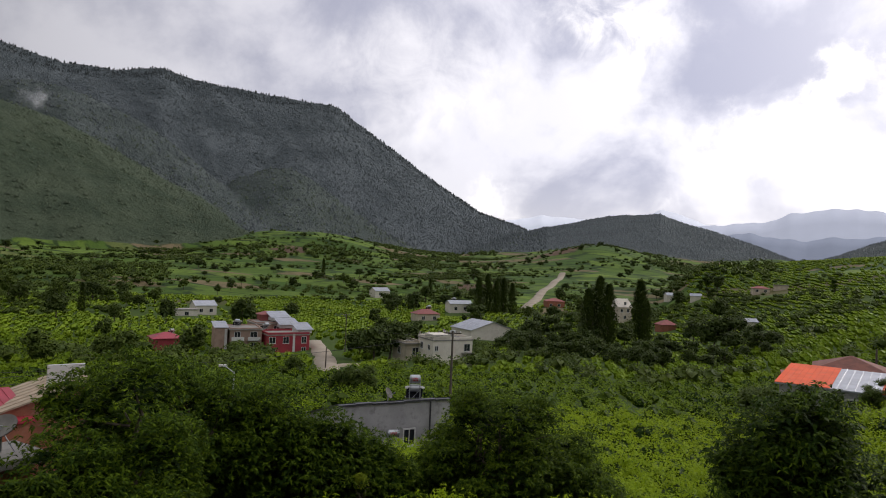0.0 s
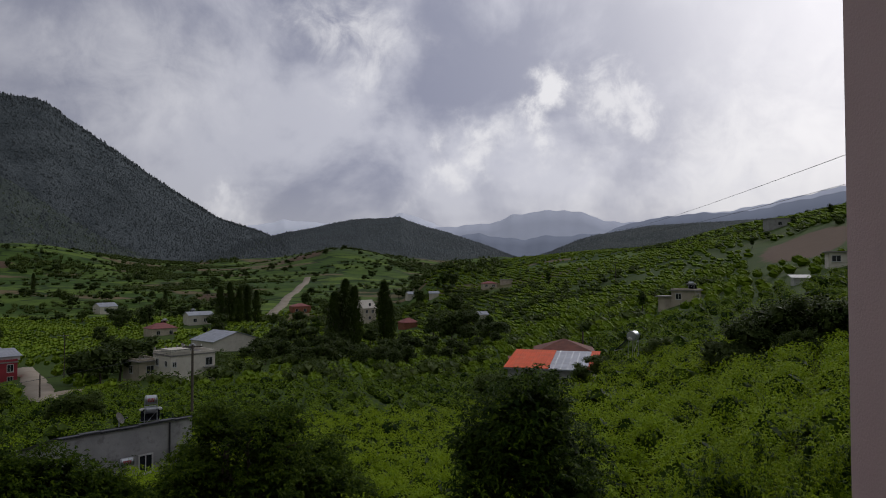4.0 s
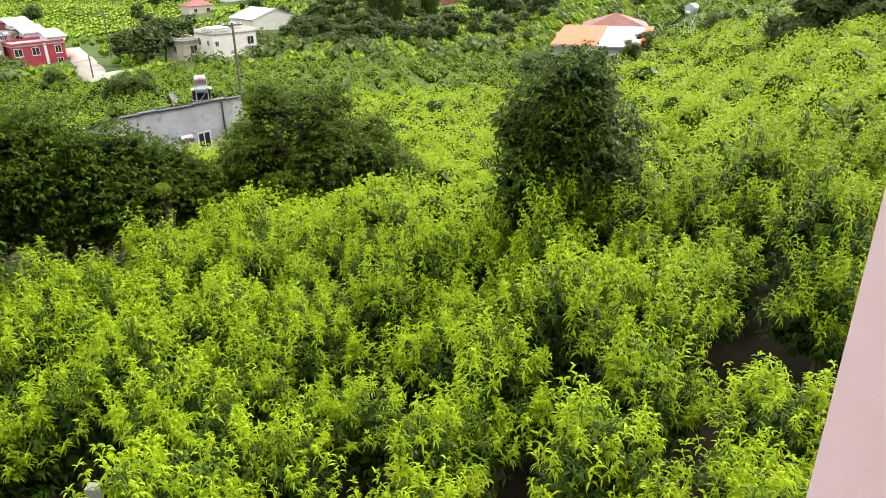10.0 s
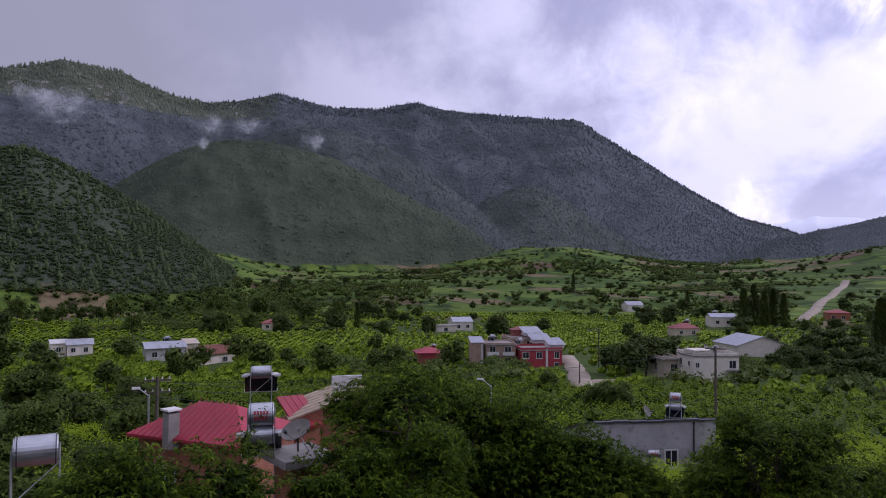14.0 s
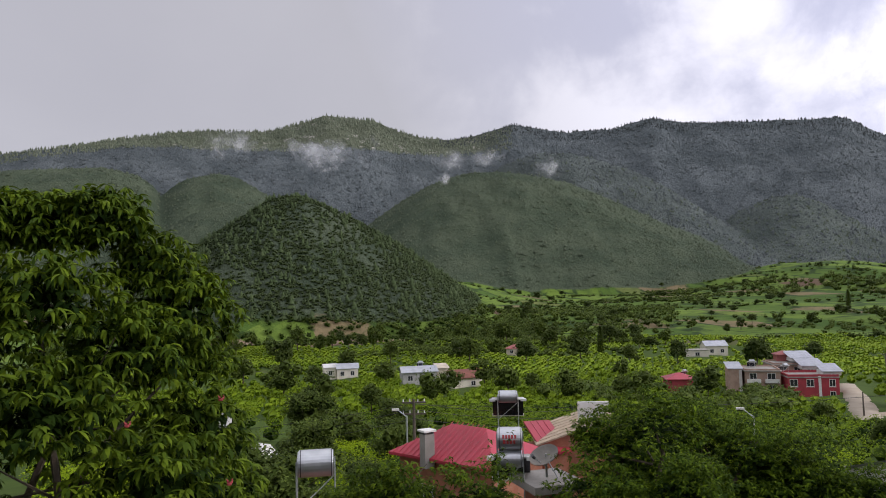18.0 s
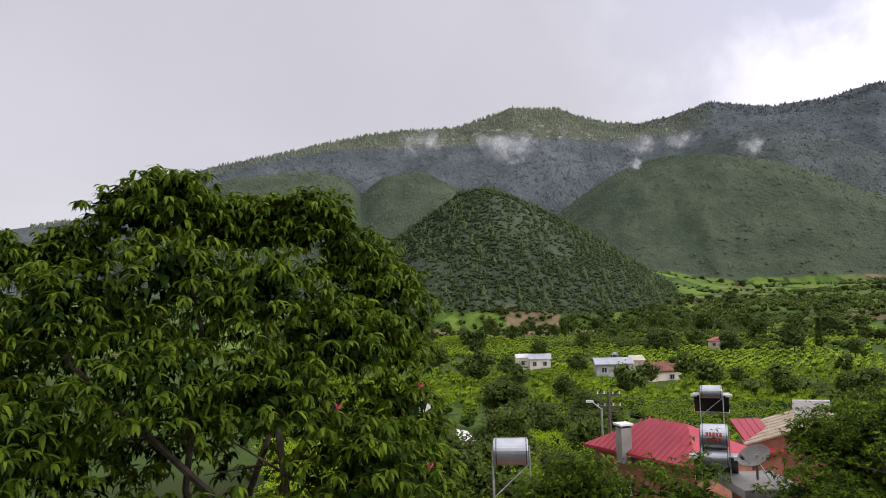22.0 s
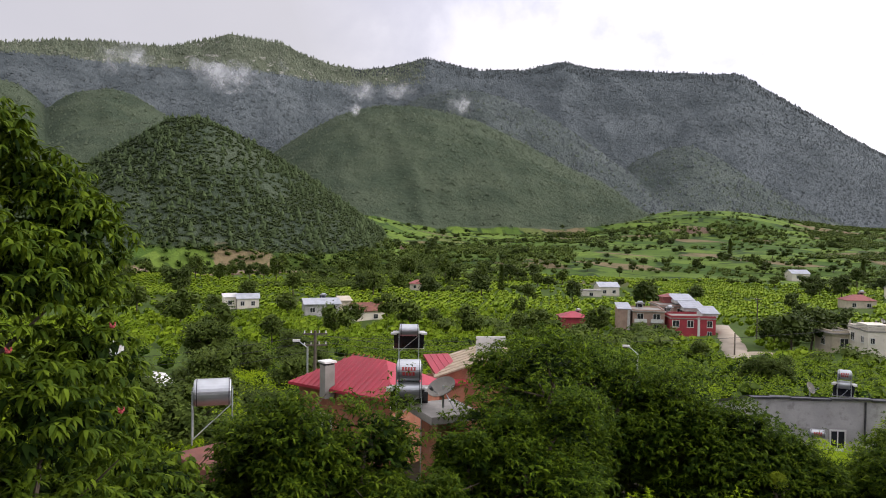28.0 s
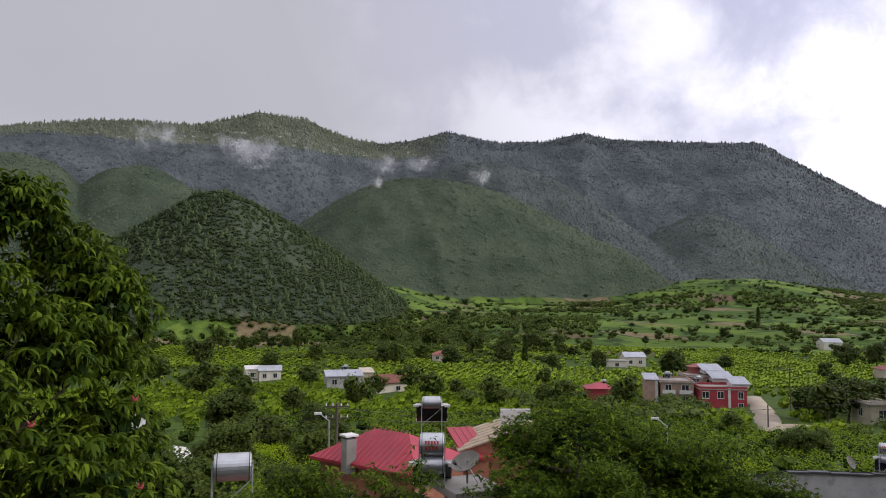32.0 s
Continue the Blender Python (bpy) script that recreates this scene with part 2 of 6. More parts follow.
# far woods paled towards blue-grey, with the haze in their colour
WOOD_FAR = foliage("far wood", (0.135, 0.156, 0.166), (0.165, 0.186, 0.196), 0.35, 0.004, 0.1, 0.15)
HAZY_PINE = foliage("pine needle", (0.112, 0.131, 0.135), (0.140, 0.160, 0.164), 0.35, 0.004, 0.1, 0.15)
GREEN_SCRUB = foliage("green scrub leaf", (0.094, 0.119, 0.076), (0.115, 0.142, 0.090), 0.35, 0.004, 0.1, 0.2)
HILL_PINE = foliage("hill pine needle", (0.058, 0.087, 0.034), (0.079, 0.110, 0.043), 0.15, 0.02, 0.1, 0.25)
# crest pines twice: coloured as in shade, then as in sun
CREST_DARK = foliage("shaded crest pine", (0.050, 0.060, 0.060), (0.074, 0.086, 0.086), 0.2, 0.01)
SUNLIT_PINE = foliage("sunlit crest pine", (0.120, 0.145, 0.098), (0.190, 0.212, 0.145), 0.15, 0.01)
MAQUIS_LEAF = foliage("hill shrub leaf", (0.072, 0.104, 0.040), (0.092, 0.126, 0.050), 0.42, 0.01, 0.1, 0.25)
# for inner leaves: the shade inside foliage is put into a darker colour
SHADED_PEACH = foliage("shade-dark peach leaf", (0.010, 0.028, 0.003), (0.032, 0.064, 0.006), 0.03, 0.5, 0.03)
SHADED_LEAF = foliage("shade-dark tree leaf", (0.007, 0.018, 0.003), (0.028, 0.054, 0.006), 0.04, 0.5, 0.04)
BARK = surface("bark", (0.11, 0.085, 0.06), (0.06, 0.048, 0.036), 6, 0.95, 0, 0.5, 30)
PINK_PLASTER = surface("pink plaster", (0.86, 0.65, 0.63), (0.82, 0.61, 0.59), 2.0, 0.9, 0, 0.12, 160, 0.05, (0.42, 0.33, 0.30), 0.15)
WHITE_WALL = surface("white wall paint", (0.80, 0.74, 0.64), (0.72, 0.66, 0.56), 0.6, 0.9, 0, 0.1, 14, 0.1, (0.42, 0.37, 0.30), 0.35)
CREAM_WALL = surface("cream wall paint", (0.62, 0.54, 0.42), (0.50, 0.43, 0.33), 0.6, 0.9, 0, 0.1, 14, 0.1, (0.30, 0.26, 0.2), 0.4)
GREY_RENDER = surface("grey cement render", (0.48, 0.47, 0.455), (0.38, 0.37, 0.36), 0.7, 0.95, 0, 0.2, 12, 0.15, (0.16, 0.15, 0.14), 0.5)
RED_WALL = surface("red wall paint", (0.42, 0.045, 0.06), (0.34, 0.035, 0.05), 0.6, 0.8, 0, 0.1, 10, 0.1, (0.25, 0.06, 0.06), 0.3)
BRICK_WALL = surface("hollow brick wall", (0.36, 0.135, 0.075), (0.27, 0.10, 0.058), 1.2, 0.9, 0, 0.2, 10, 0.2, (0.38, 0.28, 0.2), 0.4)
TAN_WALL = surface("tan brick wall", (0.42, 0.29, 0.22), (0.33, 0.22, 0.17), 0.8, 0.9, 0, 0.2, 10, 0.2, (0.5, 0.42, 0.35), 0.4)
RED_METAL = surface("red sheet roof", (0.43, 0.038, 0.064), (0.35, 0.032, 0.050), 0.8, 0.42, 0.15, 0.05, 8, 0.1, (0.20, 0.06, 0.05), 0.25)
ROSE_ROOF = surface("faded red roof", (0.36, 0.10, 0.09), (0.27, 0.08, 0.07), 0.8, 0.7, 0, 0.1, 8, 0.1, (0.3, 0.2, 0.17), 0.4)
TILE_ROOF = surface("brown clay tile", (0.25, 0.085, 0.055), (0.17, 0.06, 0.042), 1.4, 0.85, 0, 0.3, 12, 0.2, (0.12, 0.08, 0.06), 0.5)
ORANGE_SHEET = surface("orange sheet roof", (0.86, 0.115, 0.022), (0.74, 0.10, 0.02), 0.7, 0.8, 0, 0.05, 8, 0.08, (0.55, 0.22, 0.12), 0.3)
ZINC_SHEET = surface("zinc sheet roof", (0.47, 0.49, 0.53), (0.36, 0.38, 0.42), 0.8, 0.40, 0.35, 0.05, 10, 0.1, (0.32, 0.28, 0.26), 0.35)
STEEL = surface("galvanised steel", (0.60, 0.62, 0.64), (0.47, 0.49, 0.51), 2.5, 0.34, 0.75, 0.03, 20, 0.08)
DARK_STEEL = surface("dark steel", (0.10, 0.10, 0.11), (0.06, 0.06, 0.065), 3, 0.5, 0.5, 0.05, 20)
COLLECTOR = surface("solar collector glass", (0.025, 0.03, 0.045), (0.015, 0.02, 0.03), 2, 0.15, 0.0, 0, 20)
CONCRETE = surface("concrete", (0.33, 0.31, 0.28), (0.25, 0.235, 0.21), 1.2, 0.92, 0, 0.25, 20, 0.15, (0.20, 0.19, 0.17), 0.5)
PALE_TRIM = surface("pale trim", (0.72, 0.71, 0.68), (0.62, 0.61, 0.58), 2, 0.7, 0, 0, 20)
RED_PAINT = surface("red paint", (0.45, 0.05, 0.05), None, 4, 0.6)
GLASS = surface("dark window glass", (0.03, 0.035, 0.04), (0.02, 0.022, 0.025), 1, 0.12)
WOOD = surface("weathered pole wood", (0.13, 0.105, 0.08), (0.085, 0.068, 0.052), 3, 0.9, 0, 0.4, 25)
RAW_WOOD = surface("raw roof board", (0.52, 0.42, 0.29), (0.40, 0.32, 0.22), 3, 0.85, 0, 0.2, 25)
WIRE = surface("cable sheath", (0.035, 0.035, 0.038), None, 2, 0.7)
TRACK = surface("dirt road", (0.38, 0.32, 0.245), (0.29, 0.24, 0.175), 0.12, 0.95, 0, 0.3, 1.2, 0.2, (0.27, 0.24, 0.15), 0.4)
SOIL = surface("bare soil", (0.30, 0.21, 0.14), (0.22, 0.15, 0.10), 0.1, 0.95, 0, 0.3, 1.5, 0.2, (0.10, 0.12, 0.05), 0.5)
CREAM_DISH = surface("weathered dish", (0.20, 0.185, 0.155), (0.14, 0.13, 0.11), 3, 0.6)
ROCK = surface("limestone", (0.44, 0.42, 0.38), (0.30, 0.29, 0.26), 0.2, 0.9, 0, 0.4, 1.5, 0.2)
FLOWER = surface("rose petal", (0.36, 0.04, 0.045), (0.26, 0.03, 0.035), 8, 0.6)
YELLOW_LEAF = foliage("yellowing leaf", (0.14, 0.20, 0.015), (0.34, 0.40, 0.02), 0.2, 1.0)


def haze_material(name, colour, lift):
    """Ridges many kilometres off; the haze is put into their base colour and emission."""
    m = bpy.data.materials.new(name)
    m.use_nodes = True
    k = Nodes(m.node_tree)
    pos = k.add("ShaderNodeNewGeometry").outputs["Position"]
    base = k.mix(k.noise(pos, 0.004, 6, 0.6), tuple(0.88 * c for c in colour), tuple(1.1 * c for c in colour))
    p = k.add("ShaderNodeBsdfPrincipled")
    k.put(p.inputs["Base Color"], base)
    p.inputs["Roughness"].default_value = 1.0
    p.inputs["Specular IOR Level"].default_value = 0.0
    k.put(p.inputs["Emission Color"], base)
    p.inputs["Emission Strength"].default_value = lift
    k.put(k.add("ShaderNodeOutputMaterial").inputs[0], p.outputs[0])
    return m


# haze painted per ridge: the farther, the paler and the more glow
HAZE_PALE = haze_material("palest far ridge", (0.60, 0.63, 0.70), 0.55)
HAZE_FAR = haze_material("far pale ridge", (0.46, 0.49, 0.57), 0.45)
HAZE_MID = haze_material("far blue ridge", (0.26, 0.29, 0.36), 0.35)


# ---- mesh helpers ----
def raw_mesh(name, verts, faces, material):
    """A mesh straight from arrays; all faces have the same number of corners."""
    verts = np.ascontiguousarray(verts, dtype=np.float32)
    faces = np.ascontiguousarray(faces, dtype=np.int32)
    n, c = faces.shape
    me = bpy.data.meshes.new(name)
    me.vertices.add(len(verts))
    me.vertices.foreach_set("co", verts.ravel())
    me.loops.add(n * c)
    me.loops.foreach_set("vertex_index", faces.ravel())
    me.polygons.add(n)
    me.polygons.foreach_set("loop_start", np.arange(0, n * c, c, dtype=np.int32))
    me.update(calc_edges=True)
    me.materials.append(material)
    return me


def part(name, bm, material, parent, label="", m=None, smooth=False):
    me = bpy.data.meshes.new(name)
    bmesh.ops.recalc_face_normals(bm, faces=bm.faces)
    bm.to_mesh(me)
    bm.free()
    me.materials.append(material)
    if smooth:
        me.polygons.foreach_set("use_smooth", [True] * len(me.polygons))
    ob = new(name, me)
    if parent is not None:
        ob.parent = parent
    if m is not None:
        ob.matrix_basis = m
    return tagged(ob, label)


def share(name, me, parent, m=None, label=""):
    ob = new(name, me)
    ob.parent = parent
    if m is not None:
        ob.matrix_basis = m
    return tagged(ob, label)


def thing(name, m, label, category, group="", kind=""):
    ob = new(name)
    ob.empty_display_size = 0.3
    ob.matrix_basis = m
    return tagged(ob, label, category, group, kind)


def box(bm, x0, x1, y0, y1, z0, z1, bevel=0.0, m=None):
    mm = Matrix.Translation(((x0 + x1) / 2, (y0 + y1) / 2, (z0 + z1) / 2)) @ Matrix.Diagonal((x1 - x0, y1 - y0, z1 - z0, 1))
    made = bmesh.ops.create_cube(bm, size=1.0, matrix=(m @ mm) if m is not None else mm)["verts"]
    if bevel:
        edges = list({e for v in made for e in v.link_edges})
        bmesh.ops.bevel(bm, geom=edges, offset=bevel, segments=2, affect="EDGES", profile=0.7)
    return bm


def boxed(*a, **k):
    return box(bmesh.new(), *a, **k)


def tube(bm, a, b, r0, r1=None, sides=10, caps=True):
    a, b = Vector(a), Vector(b)
    r1 = r0 if r1 is None else r1
    q = (b - a).to_track_quat("Z", "Y").to_matrix().to_4x4()
    bmesh.ops.create_cone(bm, cap_ends=caps, segments=sides, radius1=r0, radius2=r1, depth=(b - a).length, matrix=Matrix.Translation((a + b) / 2) @ q)
    return bm


def prism(points, y0, y1):
    """An outline in x and z, drawn out from y0 to y1."""
    bm = bmesh.new()
    front = [bm.verts.new((x, y0, z)) for x, z in points]
    back = [bm.verts.new((x, y1, z)) for x, z in points]
    bm.faces.new(front)
    bm.faces.new(back[::-1])
    for i in range(len(points)):
        j = (i + 1) % len(points)
        bm.faces.new((front[i], front[j], back[j], back[i]))
    return bm


# ---- the lie of the land ----
def ss(a, b, x):
    u = np.clip((np.asarray(x, float) - a) / (b - a), 0, 1)
    return u * u * (3 - 2 * u)


LAYERS = []  # name, bearings, elevations of the crest, its distance, the foot's distance, steepness
LAYERS.append(("main", (-130, -112, -104, -96, -87, -83.5, -80, -76, -74, -71.4, -67.5, -65.8, -63.1, -61.3, -58.5, -55.8, -53.9, -51.6, -48, -44.8, -42.6, -39.5, -37, -31.5, -29, -26.8, -24.7, -22.4, -19.5, -16.3, -12),
     (3, 5, 6.4, 10.3, 12.3, 13.0, 13.35, 13.4, 14.0, 14.8, 14.5, 13.7, 13.0, 12.8, 13.2, 13.9, 13.4, 13.0, 13.0, 13.6, 13.0, 12.7, 12.5, 12.0, 10.3, 8.9, 7.4, 5.9, 4.1, 3.1, 1.5), (2100, 2700), (1150, 1500), 1.05))
LAYERS.append(("back_spur", (-62, -58.5, -56.7, -53.9, -51.2, -48.9, -46.6, -44.8, -42.5, -40.3, -38.2, -36.1, -32), (7, 9.6, 10.7, 11.5, 11.3, 10.6, 9.7, 8.7, 7.1, 5.5, 4.0, 2.6, 0), (1830, 1330), (1150, 1060), 0.9))
LAYERS.append(("low_spur", (-43, -40.3, -38.6, -36.5, -34.9, -33.2, -31.2, -28.9, -27.1, -25.3, -22), (4.2, 5.4, 6.0, 6.8, 6.9, 6.1, 4.7, 3.2, 2.1, 1.4, 0), (1750, 1450), (1180, 1250), 0.9))
LAYERS.append(("buttress", (-74, -70, -67.5, -65.8, -63.1, -61.3, -59, -56.7, -53.9, -51.6, -49.3, -46.6, -43, -40.3, -38.2, -36.5, -33), (2, 4.6, 6.4, 7.6, 9.1, 9.8, 10.15, 10.1, 9.6, 9.0, 8.0, 6.6, 4.8, 3.4, 2.0, 1.1, -0.5), (1520, 1180), (930, 1000), 0.8))
LAYERS.append(("shoulder", (-104, -94, -88, -85.6, -84.5, -83.9, -83.2, -82.1, -79.8, -78.3, -75.9, -72, -68), (6, 9.6, 10.2, 9.7, 9.0, 8.2, 8.9, 9.6, 10.1, 9.8, 8.4, 6, 3), (1500, 1500), (950, 950), 0.8))
LAYERS.append(("skirt", (-92, -87, -83.5, -81.7, -79.8, -77.9, -75.9, -72), (2, 4.0, 5.9, 7.0, 7.5, 7.8, 7.6, 5), (1120, 1120), (800, 800), 0.8))
LAYERS.append(("cone", (-96, -90, -85, -82.4, -81.0, -79.1, -77.5, -75.9, -74.7, -73.1, -71.8, -70.1, -68.4, -64.9, -62.2, -59.4, -58, -55), (-4, -1, 1.8, 3.5, 4.7, 6.0, 7.0, 8.1, 8.4, 8.35, 7.8, 7.0, 6.1, 4.0, 2.1, 0.0, -1.4, -3.5), (700, 700), (420, 480), 0.85))
LAYERS.append(("wooded", (-22, -17, -14.4, -12.1, -10.3, -8.4, -6.5, -5.2, -4.5, -3.0, -1.3, 0.5, 2.2, 3.9, 8, 12), (0.5, 2.3, 3.0, 3.45, 3.9, 4.2, 4.25, 4.4, 4.05, 3.55, 3.1, 2.5, 1.9, 1.2, -0.2, -1.5), (1900, 1900), (1150, 1150), 0.9))
LAYERS.append(("spur", (3, 7.1, 9.1, 10.6, 12.8, 14.9, 17.2, 22.7, 28, 40), (0.2, 1.45, 2.35, 2.8, 3.15, 3.5, 3.6, 3.8, 4.0, 4.0), (1500, 1300), (900, 800), 0.9))


def floor_height(az, d):
    """The valley floor and the orchard slope, without the mountains."""
    az, d = np.asarray(az, float), np.asarray(d, float)
    z = -20 * (1 - np.exp(-(d / 135) ** 1.2))
    rise = np.clip(0.0058 * (az + 1), 0, 0.2) * (1 - ss(60, 120, az))
    z = z + rise * 400 * (1 - np.exp(-d / 400 - (d / 420) ** 3)) * (1 - 0.6 * ss(450, 1200, d))
    z = z + 0.045 * np.clip(d - 400, 0, 900) * ss(400, 560, d) * (1 - ss(8, 16, az) * 0.7)
    z = z + 32 * np.exp(-((az + 33) / 6.5) ** 2 - ((d - 1100) / 190) ** 2) + 24 * np.exp(-((az + 61.5) / 4.5) ** 2 - ((d - 860) / 150) ** 2)
    z = z + (19 - 13 * ss(0, 17, az) + 9 * ss(3, -3, az)) * np.exp(-((d - 520) / 165) ** 2) * ss(-5.5, -0.5, az) * (1 - ss(20, 30, az))
    z = z + 30 * np.exp(-((az + 10) / 5) ** 2 - ((d - 1050) / 200) ** 2)
    return z


def layer_height(layer, az, d):
    """The height of one mountain at that bearing and distance."""
    name, a, e, dist, foot, power = layer
    z = floor_height(az, d)
    s = np.clip((az - a[0]) / (a[-1] - a[0]), 0, 1)
    el = np.interp(az, a, e)
    D = dist[0] + (dist[1] - dist[0]) * s ** 2
    B = foot[0] + (foot[1] - foot[0]) * s
    zc = EYE + D * np.tan(np.radians(el))
    u = np.clip((d - B) / (D - B), 0, 1)
    f = 0.25 * ss(0, 1, u) + 0.75 * u ** power
    inside = ss(a[0] - 0.01, a[0] + 4, az) * (1 - ss(a[-1] - 4, a[-1] + 0.01, az))
    w = z + (zc - z) * f * inside
    return np.where(d > D, w - (d - D) * 0.35, w)


def ground(az, d):
    """The height of the land at that bearing and distance."""
    az, d = np.asarray(az, float), np.asarray(d, float)
    top = floor_height(az, d)
    for layer in LAYERS:
        top = np.maximum(top, layer_height(layer, az, d))
    return top


TINT_BY_HEIGHT = {"main": 0.0, "back_spur": 0.3, "low_spur": 0.45, "wooded": 0.1, "spur": 0.2}     # share of the greener tint on each height; the rest is blue-grey for haze


def green_share(az, d):
    """How much of the wood at that bearing and distance has the greener, less hazy tint, by the height it grows on."""
    best, share_of = floor_height(az, d), np.ones(np.broadcast(az, d).shape)
    for layer in LAYERS:
        w = layer_height(layer, az, d)
        share_of = np.where(w > best + 0.5, TINT_BY_HEIGHT.get(layer[0], 1.0), share_of)
        best = np.maximum(best, w)
    return share_of


def site(az, el):
    d = np.geomspace(3, 4500, 6000)
    g = ground(az, d)
    k = np.argmax(EYE + d * math.tan(math.radians(el)) <= g)
    return d[k], g[k]


def spot(az, d, lift=0.0):
    """A point on the ground at that bearing and distance."""
    a = radians(az)
    return Vector((d * math.sin(a), d * math.cos(a), float(ground(az, d)) + lift))


def heights(x, y):
    return ground(np.degrees(np.arctan2(x, y)), np.hypot(x, y))


def relief(az, d):
    """Ribs and gullies running down the mountains, none on the crests or in the valley."""
    x, y = d * np.sin(np.radians(az)), d * np.cos(np.radians(az))
    w = 0
    for amp, cycle, lean, phase in ((13, 7.3, 0.0011, 0.3), (6.5, 3.4, 0.0017, 1.1), (2.8, 1.55, 0.0026, 2.6)):
        a = az / cycle + lean * d + 0.22 * np.sin(d / 140 + phase * 3) + 0.16 * np.sin(az / cycle * 2.3 + d / 90 + phase) + phase
        w = w + amp * (0.62 - 1.24 * np.abs(np.sin(math.pi * a)))
    for amp, cycle, turn in ((4.5, 170, 1.3), (3, 90, 2.1), (2, 47, 0.9)):
        w = w + amp * np.sin(x / cycle * 6.283 * math.cos(turn) + y / cycle * 6.283 * math.sin(turn) + 1.7 * np.sin(x / cycle * 2.9 + turn * 5) + 1.3 * np.sin(y / cycle * 3.7 + turn))
    return w


def valley(az, d):
    return 0.35 * np.sin(az * 0.9 + d * 0.031) * ss(30, 150, d) + 0.6 * np.sin(d * 0.057 + az * 0.35) * ss(150, 400, d)


def forest_cover(az, d):
    """How wooded the ground is, 0 to 1."""
    wooded = ss(3, 12, ground(az, d) - floor_height(az, d)) * ss(430, 520, d)
    return np.clip(np.maximum(wooded, ss(1250, 1500, d)), 0, 1)


def build_ground():
    az = np.concatenate([np.arange(-180, -116, 4.0), np.arange(-116, 34, 0.36), np.arange(34, 180, 4.0)])
    d = np.concatenate([[0.5], np.geomspace(1.5, 380, 120), np.geomspace(390, 2650, 175), np.geomspace(2720, 4300, 8)])
    A, D = np.meshgrid(az, d, indexing="ij")
    G = ground(A, D)
    F = forest_cover(A, D)
    steep = np.maximum(ground(A, D * 1.03) - G, 0) / (D * 0.03)
    Z = G + valley(A, D) * (1 - F) + relief(A, D) * F * np.clip(steep, 0, 0.6) * (0.35 + 0.65 * ss(700, 1300, D)) * 0.9
    X, Y = D * np.sin(np.radians(A)), D * np.cos(np.radians(A))
    n, r = A.shape
    i = np.arange(n)[:, None]
    j = np.arange(r - 1)[None, :]
    a = i * r + j
    b = ((i + 1) % n) * r + j
    faces = np.stack([a, a + 1, b + 1, b], -1).reshape(-1, 4)
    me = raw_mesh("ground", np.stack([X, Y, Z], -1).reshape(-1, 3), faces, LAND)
    me.polygons.foreach_set("use_smooth", [True] * len(me.polygons))
    earth = np.exp(-((A - 26) / 3.2) ** 2 - ((D - 215) / 45) ** 2) * 1.3 + np.exp(-((A + 57.2) / 0.9) ** 2 - ((D - 640) / 40) ** 2)
    earth = earth + 0.9 * np.exp(-((A + 34.5) / 2.2) ** 2 - ((D - 900) / 40) ** 2) + np.exp(-((A + 19) / 2.5) ** 2 - ((D - 560) / 35) ** 2)
    earth = earth + 0.8 * np.exp(-((A + 70) / 9) ** 2 - ((D - 432) / 14) ** 2) + 0.8 * np.exp(-((A + 13) / 3) ** 2 - ((D - 1000) / 60) ** 2)
    # the high band whose ground is coloured as if sunlit
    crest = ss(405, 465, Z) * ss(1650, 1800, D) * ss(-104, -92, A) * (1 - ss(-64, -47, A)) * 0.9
    for name, values in (("forest", F), ("green_wood", green_share(A, D)), ("earth", earth), ("crest", crest), ("grove", (1 - ss(330, 450, D)) * 0.85), ("shaded_soil", 1 - ss(30, 70, D))):
        layer = me.attributes.new(name, "FLOAT", "POINT")
        layer.data.foreach_set("value", np.ascontiguousarray(values, dtype=np.float32).ravel())
    tagged(new("ground", me), "green valley floor rising to wooded mountain slopes", "ground", kind="structure")


build_ground()


def build_backdrop(name, az, el, d, thick, material, label):
    """A far ridge with a foot and a back, beyond the sheet of ground."""
    a = np.arange(az[0], az[-1] + 0.01, 0.12)
    wob = 0.05 * np.sin(a * 2.1) + 0.03 * np.sin(a * 4.7 + 1)
    e = np.interp(a, az, el) + wob
    rings = []
    for f, dd in ((0.0, d - thick), (0.45, d - 0.55 * thick), (0.8, d - 0.22 * thick), (1.0, d), (0.3, d + 0.3 * thick)):
        z = -40 + (EYE + d * np.tan(np.radians(e)) + 40) * f
        rings.append(np.stack([dd * np.sin(np.radians(a)), dd * np.cos(np.radians(a)), z], -1))
    v = np.concatenate(rings)
    n = len(a)
    faces = [(r * n + i, r * n + i + 1, (r + 1) * n + i + 1, (r + 1) * n + i) for r in range(4) for i in range(n - 1)]
    me = raw_mesh(name, v, np.array(faces), material)
    me.polygons.foreach_set("use_smooth", [True] * len(me.polygons))
    tagged(new(name, me), label, "mountain", kind="structure")


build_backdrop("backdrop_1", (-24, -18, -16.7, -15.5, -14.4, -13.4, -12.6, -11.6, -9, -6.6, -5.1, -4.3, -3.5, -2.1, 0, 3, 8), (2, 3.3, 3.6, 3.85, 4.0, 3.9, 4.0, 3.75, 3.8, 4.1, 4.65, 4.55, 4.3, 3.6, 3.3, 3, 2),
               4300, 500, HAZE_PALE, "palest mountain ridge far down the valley")
